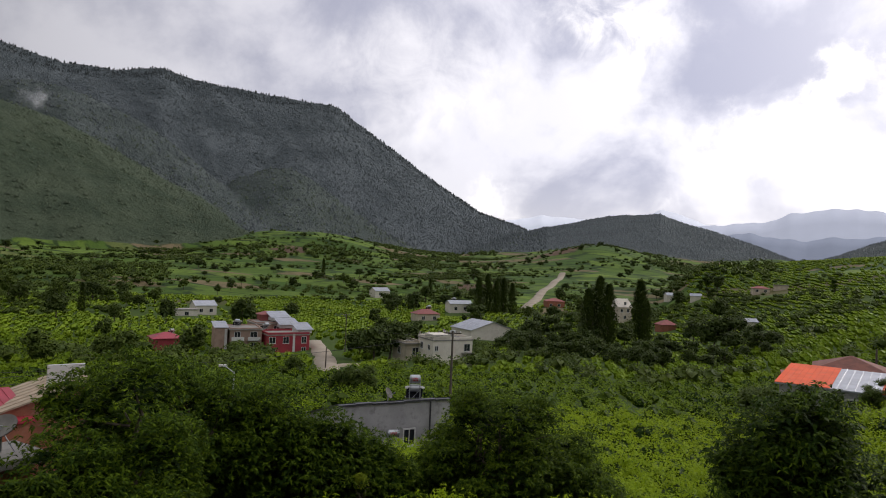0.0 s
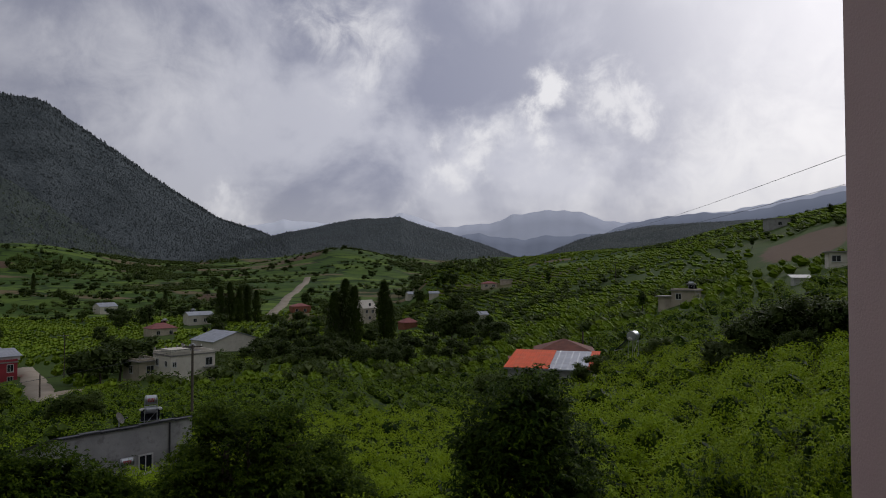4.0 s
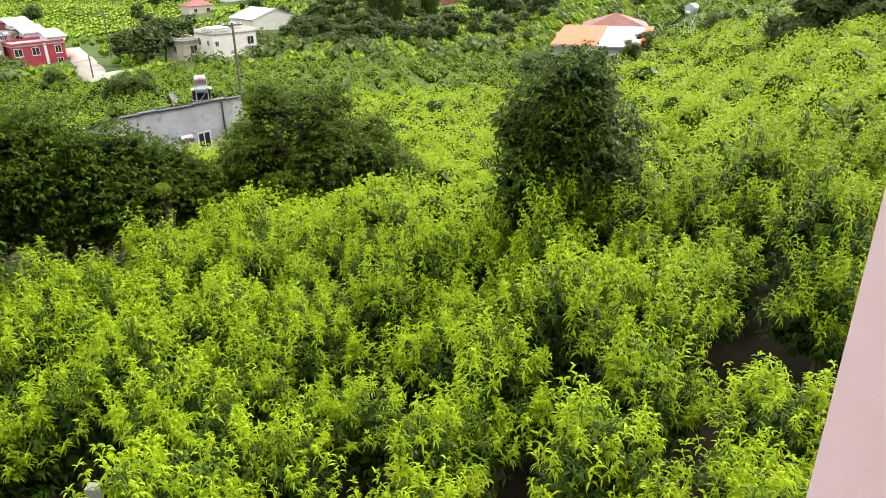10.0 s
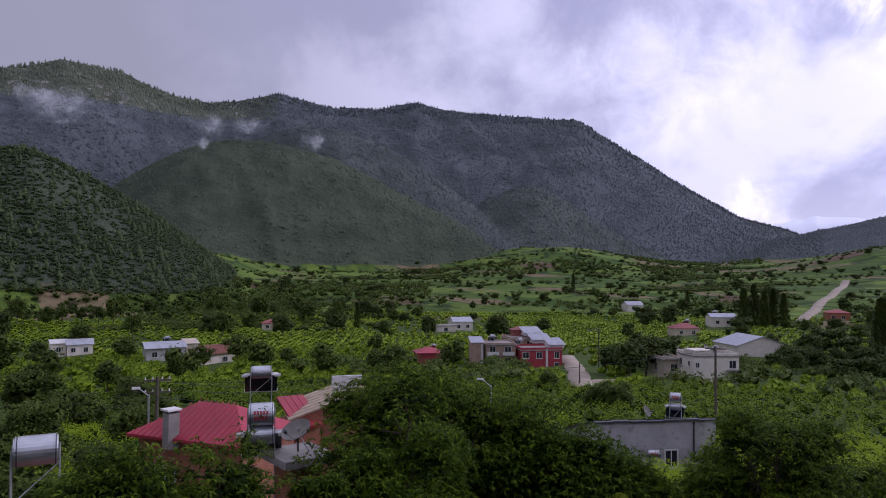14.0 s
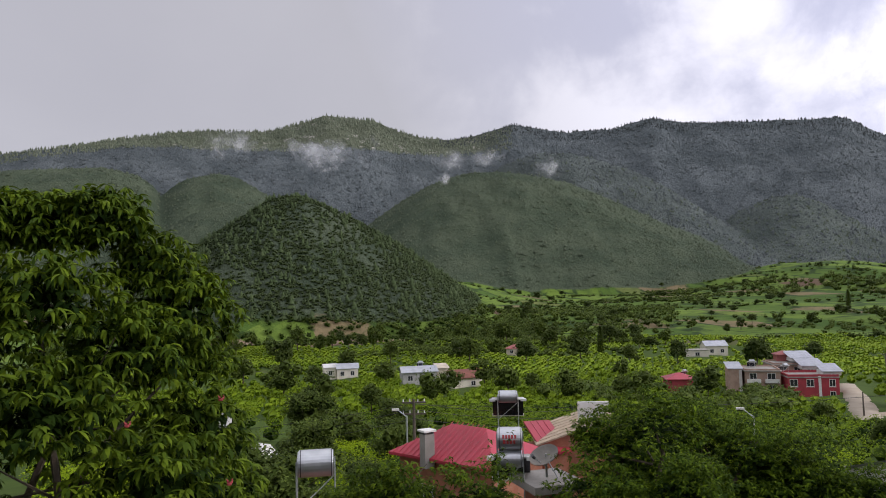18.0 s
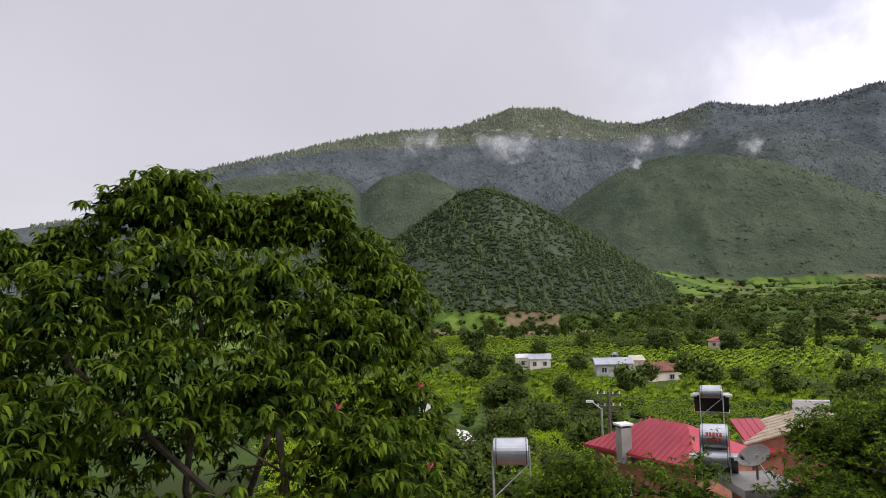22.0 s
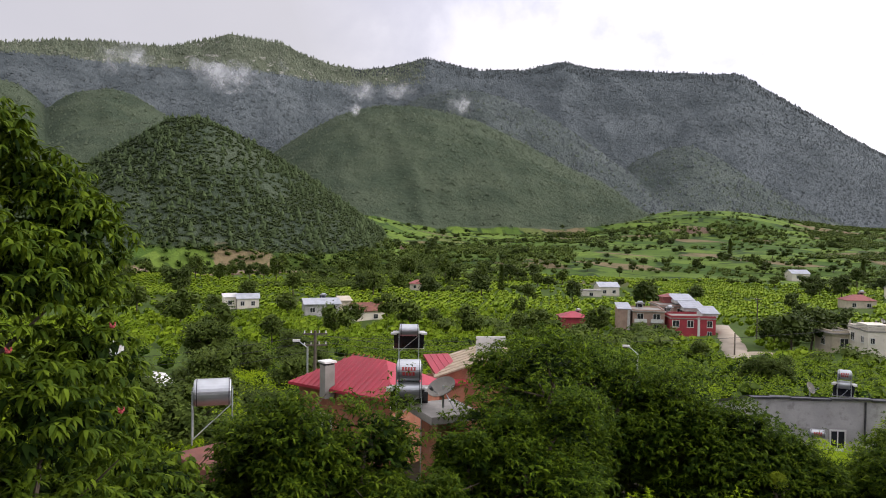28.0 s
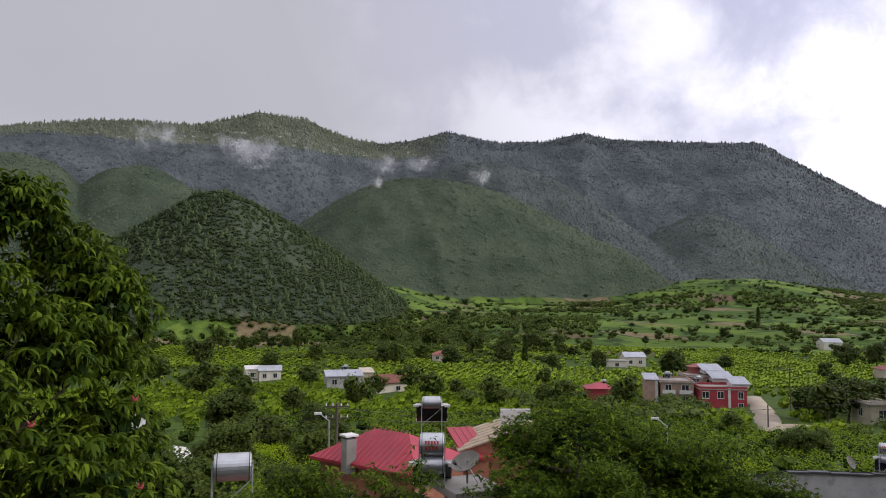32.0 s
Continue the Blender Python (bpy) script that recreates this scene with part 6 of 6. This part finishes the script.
def build_orange_house():
    """The orange and zinc sheet roof below the round tree, with the old tile roof behind it."""
    w, l, h, rise, over = 7.2, 6.6, 2.3, 0.75, 0.3
    t = house("house", 7.3, 63.5, -6, w, l, h, "shed", GREY_RENDER, ZINC_SHEET, "low cement house with a half orange, half zinc sheet roof", rise=rise, over=over, seam=0.6, windows=(("front", -2.2, 0.7, 0.9, 1.0), ("front", 1.6, 0.7, 0.9, 1.0)))
    x, y = w / 2 + over, l / 2 + over
    for x0, x1 in ((-x - 0.03, -0.1), (x - 0.75, x + 0.03)):
        bm = prism([(-y - 0.02, h + 0.14), (y, h + rise + 0.14), (y, h + rise + 0.17), (-y - 0.02, h + 0.17)], -x1, -x0)
        bmesh.ops.rotate(bm, verts=bm.verts, matrix=Matrix.Rotation(radians(90), 3, "Z"))
        cover = part("cover", bm, ORANGE_SHEET, t, "orange sheet covering")
        n = max(2, round((x1 - x0) / 0.42))
        for i in range(1, n):
            px = x0 + (x1 - x0) * i / n
            part("seam", tube(bmesh.new(), (px, -y, h + 0.17), (px, y, h + rise + 0.17), 0.025, sides=4), ORANGE_SHEET, cover)
    house("house", 8.1, 73, 2, 5.6, 5.6, 2.7, "hip", BRICK_WALL, TILE_ROOF, "old brick house with a brown clay tile roof", rise=1.25, over=0.3)
    a = house("shed", 5.4, 72, 8, 3.4, 3.4, 2.3, "shed", GREY_RENDER, ROSE_ROOF, "lean-to with a faded sheet roof", rise=0.6, category="shed")
    solar_heater(local(a, 1.0, 0.8, 2.75, -30), "solar water heater on the lean-to roof", 0.62)
    stand = solar_heater(at(13.5, 60, -13.5 + 72, 1.75), "large solar drum with a dark collector panel on a tall stand", 0.9, fat=1.2)
    for x in (-0.55, 0.55):
        for y in (-0.25, 0.25):
            part("leg", tube(bmesh.new(), (x, y, -1.9), (x, y, 0.02), 0.03, sides=6), STEEL, stand)
    part("brace", tube(bmesh.new(), (-0.55, -0.25, -1.5), (0.55, -0.25, 0.0), 0.02, sides=5), STEEL, stand)


build_orange_house()


def build_grey_building():
    """The long cement-rendered building below the cherry trees."""
    d, az = 45, -27.3
    t = house("outbuilding", az, d, 24, 7.4, 6.0, 1.4, "shed", GREY_RENDER, GREY_RENDER, "long grey cement building with a dark roof edge", over=0.0, sink=2, category="building", rise=0.02,
              windows=(("front", 0.9, 0.5, 0.7, 0.9),))
    w = 3.7
    part("front_wall", boxed(-w, w, -3.0, -2.8, 1.4, 3.05), GREY_RENDER, t)
    bm = prism([(2.78, 1.4), (2.78, 3.0), (-2.95, 1.4)], -w, w)
    bmesh.ops.rotate(bm, verts=bm.verts, matrix=Matrix.Rotation(radians(-90), 3, "Z"))
    part("gable", bm, GREY_RENDER, t)
    bm = prism([(2.8, 3.05), (-2.98, 1.35), (-2.98, 1.47), (2.8, 3.17)], -w - 0.1, w + 0.1)
    bmesh.ops.rotate(bm, verts=bm.verts, matrix=Matrix.Rotation(radians(-90), 3, "Z"))
    part("roof_sheet", bm, DARK_STEEL, t, "dark sagging sheet roof falling to the back")
    for i in range(7):
        x = -w + i * 1.05 + 0.53
        part("coping", boxed(x - 0.53, x + 0.53, -3.12, -2.75, 3.05 + 0.03 * math.sin(i * 1.7), 3.15 + 0.03 * math.sin(i * 1.7)), DARK_STEEL, t, "dark sheet coping")
    part("downpipe", tube(bmesh.new(), (2.3, -3.05, -0.3), (2.3, -3.05, 3.0), 0.05, sides=8), DARK_STEEL, t, "black downpipe")
    solar_heater(local(t, 1.75, -1.9, 2.75, -24), "twin-drum solar water heater on the grey building", 0.72, 2, True, squat=0.75)
    dish(local(t, -0.2, -2.3, 3.55, 40), "small satellite dish on the grey building", 0.34)
    solar_heater(local(t, -0.5, -3.7, 0.55, -10), "old solar drum standing against the grey wall", 0.6, 1, True, False)


build_grey_building()


def build_red_roof_house():
    t = house("house", -60.2, 32, -40, 5.4, 3.5, 3.2, "hip", BRICK_WALL, RED_METAL, "brick house with a crimson sheet-metal hipped roof", rise=1.25, over=0.35, seam=0.3, sink=1.5,
              windows=(("front", -1.2, 0.9, 1.0, 1.1),))
    ch = thing("chimney", at(-63.6, 31.0, 63 + 30, 3.68), "cement chimney with a pale capping slab", "chimney")
    part("shaft", boxed(-0.24, 0.24, -0.24, 0.24, -0.9, 0.55, 0.01), CONCRETE, ch)
    part("cap", boxed(-0.31, 0.31, -0.31, 0.31, 0.65, 0.73, 0.01), PALE_TRIM, ch)
    for x in (-0.2, 0.2):
        part("cap_post", boxed(x - 0.04, x + 0.04, -0.2, 0.2, 0.55, 0.65), DARK_STEEL, ch)
    # twin drums in front of the red roof
    base = at(-55.9, 20.0, 55.9 + 26) @ Matrix.Translation((-0.4, 0, 3.5)) @ Matrix.Rotation(radians(-26), 4, "Z")
    h = solar_heater(base, "twin-drum solar water heater with faded red marks", 0.72, 2, True, squat=0.8, fat=1.15)
    for x in (-0.45, 0.45):
        for y in (-0.2, 0.2):
            part("leg", tube(bmesh.new(), (x, y, -3.8), (x, y, 0.02), 0.024, sides=6), STEEL, h)
    for z in (-2.4, -1.0):
        part("brace", tube(bmesh.new(), (-0.45, -0.2, z), (0.45, -0.2, z + 0.9), 0.016, sides=5), STEEL, h)
    house("outbuilding", -54.1, 20.0, 26, 0.9, 1.1, 3.65, "flat", BRICK_WALL, CONCRETE, "small brick outbuilding with a concrete slab roof", over=0.32, category="building")
    dish(Matrix.Translation(bearing(-54.3, -12.5, 19.2) + eye) @ Matrix.Rotation(radians(54.3 - 40), 4, "Z"), "large weathered satellite dish above a brick wall", 0.4, 58)
    h = solar_heater(at(-57.0, 27.0, 57, 4.95), "solar water heater on the crimson roof", 0.62, 1)
    for x in (-0.38, 0.38):
        for y in (-0.17, 0.17):
            part("leg", tube(bmesh.new(), (x, y, -1.2), (x, y, 0.02), 0.022, sides=6), STEEL, h)
    # second house, partly roofed
    t2 = thing("house", at(-51.9, 37, 51.9 + 8), "brick house with bare roof boards and a white parapet", "house")
    HOUSES.append((t2.matrix_basis.translation.x, t2.matrix_basis.translation.y, 2.5))
    part("wall", prism([(-1.9, -1.5), (1.7, -1.5), (1.7, 4.75), (-1.9, 3.55)], -2.0, 2.0), BRICK_WALL, t2)
    for i in range(7):
        y = -2.1 + i * 0.62
        part("roof_board", prism([(-2.1, 3.5), (1.75, 4.78), (1.75, 4.86), (-2.1, 3.58)], y, y + 0.5), RAW_WOOD, t2)
    part("parapet", boxed(0.2, 1.75, -0.6, -0.4, 4.4, 5.35), PALE_TRIM, t2, "white boarded parapet")
    house("shed", -54.0, 36, 18, 1.1, 3.0, 3.1, "shed", BRICK_WALL, RED_METAL, "brick annex with a red sheet roof", rise=0.9, over=0.15, category="shed", seam=0.3)
    # left drum and its brick house
    b = house("outbuilding", -71.2, 16.0, 30, 1.7, 1.7, 3.3, "flat", BRICK_WALL, TILE_ROOF, "brick outbuilding under the grey drum", over=0.05, category="building")
    h = solar_heater(local(b, -0.35, 0.1, 3.85, -30), "plain grey steel water drum on a stand", 0.72, 1, False, False, squat=0.92, fat=1.1)
    house("roof_hatch", -69.9, 15.0, 28, 0.4, 0.4, 0.5, "flat", DARK_STEEL, PALE_TRIM, "dark roof hatch with a white lid", lift=3.0, sink=0, over=0.06, category="hatch")


build_red_roof_house()


# ---- poles, lamps and cables ----
def pole(az, d, height, label, arms=1, turn=0.0, group="power poles"):
    t = thing("power_pole", at(az, d, -az + turn), label, "pole", group)
    part("shaft", tube(bmesh.new(), (0, 0, -0.4), (0, 0, height), 0.13, 0.085, 10), WOOD, t)
    for i in range(arms):
        z = height - 0.25 - 0.7 * i
        arm = part("crossarm", boxed(-0.75, 0.75, -0.05, 0.05, z, z + 0.1, 0.01), WOOD, t)
        for x in (-0.65, -0.25, 0.25, 0.65):
            part("insulator", tube(bmesh.new(), (x, 0, z + 0.1), (x, 0, z + 0.26), 0.045, 0.03, 8), PALE_TRIM, arm)
    return t


def street_lamp(az, d, height, label, turn=0.0):
    t = thing("street_lamp", at(az, d, -az + turn), label, "street lamp", "street lamps")
    part("post", tube(bmesh.new(), (0, 0, -0.4), (0, 0, height - 0.35), 0.08, 0.055, 10), STEEL, t)
    part("arm", tube(bmesh.new(), (0, 0, height - 0.4), (-0.5, 0, height), 0.03, 0.025, 8), STEEL, t)
    bm = boxed(-0.85, -0.42, -0.1, 0.1, height - 0.05, height + 0.08, 0.04)
    hd = part("lamp_head", bm, PALE_TRIM, t, "pale oval lamp head")
    part("lens", boxed(-0.82, -0.5, -0.07, 0.07, height - 0.09, height - 0.05, 0.015), GLASS, hd)


def cable(a, b, sag, r, label):
    """A hanging wire between two points."""
    bm = bmesh.new()
    a, b = Vector(a), Vector(b)
    pts = [a.lerp(b, i / 24) - Vector((0, 0, 4 * sag * (i / 24) * (1 - i / 24))) for i in range(25)]
    along = (b - a).normalized()
    side = along.cross(Vector((0, 0, 1))).normalized()
    up = side.cross(along)
    rings = [[bm.verts.new(p + side * (r * math.cos(k * math.tau / 5)) + up * (r * math.sin(k * math.tau / 5))) for k in range(5)] for p in pts]
    for p, q in zip(rings, rings[1:]):
        for k in range(5):
            j = (k + 1) % 5
            bm.faces.new((p[k], p[j], q[j], q[k]))
    bm.faces.new(rings[0][::-1])
    bm.faces.new(rings[-1])
    tagged(part("cable", bm, WIRE, None), label, "cable", "overhead cables")


def build_lines():
    pole(-21.3, 60, grown(-21.3, 60, -5.65), "weathered wooden power pole behind the grey building", 1)
    pole(-64.6, 44, grown(-64.6, 44, -8.1), "wooden power pole behind the crimson roof", 2)
    pole(-31.5, 112, grown(-31.5, 112, -7.3), "leaning wooden pole beside the dirt road", 0)
    pole(-30.0, 150, grown(-30.0, 150, -4.6), "wooden power pole near the dirt road", 1)
    pole(9.6, 77, grown(9.6, 77, -4.9), "thin pole behind the orange roof", 0)
    pole(12.2, 260, 9.0, "wooden power pole on the slope", 1)
    street_lamp(-65.2, 41, grown(-65.2, 41, -8.9), "street lamp with a pale head above the crimson roof")
    street_lamp(-38.6, 42, grown(-38.6, 42, -8.8), "street lamp half hidden by cherry trees")
    left = [tuple(bearing(-86, e, 60) + eye) for e in (-9.4, -10.3, -11.2)]
    for i, (e, q) in enumerate(zip((-8.4, -8.9, -9.6), left)):
        cable(tuple(bearing(-64.6, e, 44) + eye), q, 0.5, 0.014, "thin black overhead cable above the orchard")
        cable(tuple(bearing(-64.6, e, 44) + eye), tuple(bearing(-48, e - 0.2, 60) + eye), 0.6, 0.014, "thin black overhead cable above the orchard")
    cable(tuple(bearing(12.2, 3.2, 260) + eye), tuple(bearing(36, 10.6, 30) + eye), 1.0, 0.016, "overhead cable running up to the house")
    cable(tuple(bearing(13.0, 2.9, 260) + eye), tuple(bearing(36, 7.9, 30) + eye), 1.0, 0.013, "overhead cable running up to the house")
    cable(tuple(bearing(-21.3, -5.9, 60) + eye), tuple(bearing(-64.6, -8.5, 44) + eye), 0.8, 0.013, "overhead cable between the village poles")
    cable(tuple(bearing(-21.3, -6.0, 60) + eye), tuple(bearing(-30.0, -4.8, 150) + eye), 1.2, 0.013, "overhead cable between the village poles")


build_lines()


build_valley_trees()
far_orchard()
build_far_growth()


# ---- mist, rock and small things ----
def mist_material():
    m = bpy.data.materials.new("mist")
    m.use_nodes = True
    k = Nodes(m.node_tree)
    tc = k.add("ShaderNodeTexCoord")
    xyz = k.add("ShaderNodeSeparateXYZ")
    k.put(xyz.inputs[0], tc.outputs["Generated"])
    edge = None
    for i in (0, 2):
        c = xyz.outputs[i]
        e = k.math("MULTIPLY", k.math("MULTIPLY", c, k.math("SUBTRACT", 1.0, c)), 4.0)
        edge = e if edge is None else k.math("MULTIPLY", edge, e)
    lump = k.noise(tc.outputs["Object"], 0.022, 6, 0.6, 0.6)
    dense = k.math("MULTIPLY", k.ramp(k.math("ADD", lump, k.math("MULTIPLY", edge, 0.3)), 0.66, 1.0), 0.62)
    dense = k.math("MULTIPLY", dense, k.ramp(edge, 0.0, 0.35))
    white = k.add("ShaderNodeBsdfDiffuse")
    k.put(white.inputs[0], (0.82, 0.83, 0.85))
    glow = k.add("ShaderNodeBsdfTranslucent")
    k.put(glow.inputs[0], (0.82, 0.83, 0.85))
    both = k.add("ShaderNodeMixShader")
    k.put(both.inputs[1], white.outputs[0])
    k.put(both.inputs[2], glow.outputs[0])
    clear = k.add("ShaderNodeBsdfTransparent")
    mx = k.add("ShaderNodeMixShader")
    k.put(mx.inputs[0], dense)
    k.put(mx.inputs[1], clear.outputs[0])
    k.put(mx.inputs[2], both.outputs[0])
    k.put(k.add("ShaderNodeOutputMaterial").inputs[0], mx.outputs[0])
    return m


MIST = mist_material()


def wisp(az, el, d, w, h, seed):
    """A shred of cloud on the mountain: three curled veils one behind the other."""
    rng = np.random.default_rng(seed)
    c = bearing(az, el, d) + eye
    t = thing("mist_wisp", Matrix.Translation(c) @ Matrix.Rotation(radians(-az), 4, "Z"), "torn white cloud wisp drifting on the forested slope", "cloud", "cloud wisps", "stuff")
    for q in range(3):
        n = 14
        x = np.linspace(-0.5, 0.5, n) * w * rng.uniform(0.7, 1.05)
        z = np.linspace(-0.5, 0.5, n) * h * rng.uniform(0.7, 1.05)
        X, Z = np.meshgrid(x, z, indexing="ij")
        Y = 9 * np.sin(X / w * 7 + q) + 7 * np.cos(Z / h * 5 + q) + q * 16
        v = np.stack([X + rng.uniform(-0.12, 0.12) * w, Y, Z + 0.12 * w * (X / w) * rng.uniform(0, 1.2)], -1).reshape(-1, 3)
        f = [(i * n + j, (i + 1) * n + j, (i + 1) * n + j + 1, i * n + j + 1) for i in range(n - 1) for j in range(n - 1)]
        share("veil", raw_mesh("veil", v, np.array(f), MIST), t)


for i, q in enumerate(((-70.6, 12.0, 1420, 210, 74), (-72.6, 12.4, 1420, 110, 44), (-78.2, 12.6, 1420, 130, 60), (-61.6, 9.8, 1330, 44, 44), (-52.8, 10.4, 1330, 80, 54), (-61.0, 11.3, 1380, 110, 60), (-58.0, 11.4, 1380, 100, 56))):
    wisp(*q, 300 + i)


def boulder(bm, c, r, rng):
    made = bmesh.ops.create_icosphere(bm, subdivisions=2, radius=r, matrix=Matrix.Translation(c))["verts"]
    for v in made:
        v.co += Vector((rng.uniform(-1, 1), rng.uniform(-1, 1), rng.uniform(-1, 1))) * r * 0.28


def build_rocks():
    rng = random.Random(9)
    for az, el, n, r, label in ((-80.9, 0.9, 7, 4.5, "pale limestone outcrop on the cone-shaped hill"),):
        d, z = site(az, el)
        t = thing("rock_outcrop", Matrix.Translation(bearing(az, 0, d) + Vector((0, 0, z))), label, "rock")
        for i in range(n):
            bm = bmesh.new()
            boulder(bm, (rng.uniform(-7, 7), rng.uniform(-5, 0), rng.uniform(-1, 3) + i * 1.2), r * rng.uniform(0.5, 1.1), rng)
            part("boulder", bm, ROCK, t)


build_rocks()


def build_car():
    """The pale pickup half hidden behind the walnut."""
    t = thing("car", at(-76.6, 60, 40), "small white pickup parked behind the walnut tree", "car")
    body = part("body", prism([(-2.0, 0.45), (2.0, 0.45), (2.05, 0.9), (0.9, 1.0), (0.3, 1.55), (-0.9, 1.6), (-1.05, 1.0), (-2.05, 0.95)], -0.8, 0.8), PALE_TRIM, t, "white bodywork")
    part("window", prism([(0.25, 1.05), (0.75, 1.05), (0.25, 1.5), (-0.8, 1.52), (-0.85, 1.05)], -0.815, 0.815), GLASS, body)
    for x in (-1.25, 1.25):
        for y in (-0.82, 0.66):
            w = part("wheel", tube(bmesh.new(), (x, y, 0.33), (x, y + 0.16, 0.33), 0.33, sides=20), DARK_STEEL, t)
            part("rim", tube(bmesh.new(), (x, y - 0.01, 0.33), (x, y + 0.17, 0.33), 0.19, sides=14), STEEL, w)


build_car()


def build_fence():
    """Wire netting on concrete posts at the orchard's near corner."""
    t = thing("wire_fence", pose(0, 0, 0), "old wire netting fence on concrete posts", "fence")
    a, b = Vector((-8.2, 5.6, heights(-8.2, 5.6))), Vector((-5.0, 6.25, heights(-5.0, 6.25)))
    for i in range(3):
        p = a.lerp(b, i / 2)
        part("post", boxed(-0.07, 0.07, -0.07, 0.07, -0.3, 1.55, 0.015, m=Matrix.Translation(p)), CONCRETE, t)
    for z in (0.15, 0.75, 1.4):
        part("strand", tube(bmesh.new(), a + Vector((0, 0, z)), b + Vector((0, 0, z)), 0.006, sides=4), DARK_STEEL, t)
    bm = bmesh.new()
    length = (b - a).length
    n = int(length / 0.09)
    for i in range(-14, n):
        for s in (1, -1):
            x0, x1 = i * 0.09, i * 0.09 + 1.26
            lo, hi = max(0, x0), min(length, x1)
            if hi <= lo:
                continue
            z0, z1 = 0.15 + (lo - x0), 0.15 + (hi - x0)
            if s < 0:
                z0, z1 = 1.56 - z0, 1.56 - z1
            u = (b - a).normalized()
            tube(bm, a + u * lo + Vector((0, 0, z0)), a + u * hi + Vector((0, 0, z1)), 0.003, sides=3, caps=False)
    part("netting", bm, DARK_STEEL, t, "rusty diamond wire netting")


build_fence()


def build_cloth():
    t = thing("notice_board", Matrix.Translation(bearing(-79.3, -9.3, 26) + eye) @ Matrix.Rotation(radians(79.3 + 15), 4, "Z"), "blank white board on a post behind the walnut", "board")
    part("board", boxed(-0.22, 0.22, -0.02, 0.02, -0.42, 0.42, 0.008), PALE_TRIM, t)
    g = float(ground(-79.3, 26)) - (EYE + 26 * math.sin(radians(-9.3)))
    part("post", tube(bmesh.new(), (0.0, 0.06, g - 0.3), (0.0, 0.06, -0.3), 0.04, sides=8), STEEL, t)


build_cloth()


def build_blossoms():
    """Red roses in the shrub under the walnut."""
    rng = random.Random(4)
    for az, el, d in ((-86.2, -8.8, 6.7), (-79.6, -7.4, 6.9), (-79.0, -13.6, 6.6)):
        t = thing("rose_bloom", Matrix.Translation(bearing(az, el, d) + eye), "red rose bloom among the walnut leaves", "flower", "rose blooms")
        for i in range(7):
            a = i * 0.9
            bm = bmesh.new()
            bmesh.ops.create_icosphere(bm, subdivisions=1, radius=0.012, matrix=Matrix.Translation((0.022 * math.cos(a), 0.022 * math.sin(a), 0.014 * (i % 3))) @ Matrix.Rotation(a, 4, "Z") @ Matrix.Diagonal((0.6, 1.3, 1.1, 1)))
            part("petal", bm, FLOWER, t)


build_blossoms()
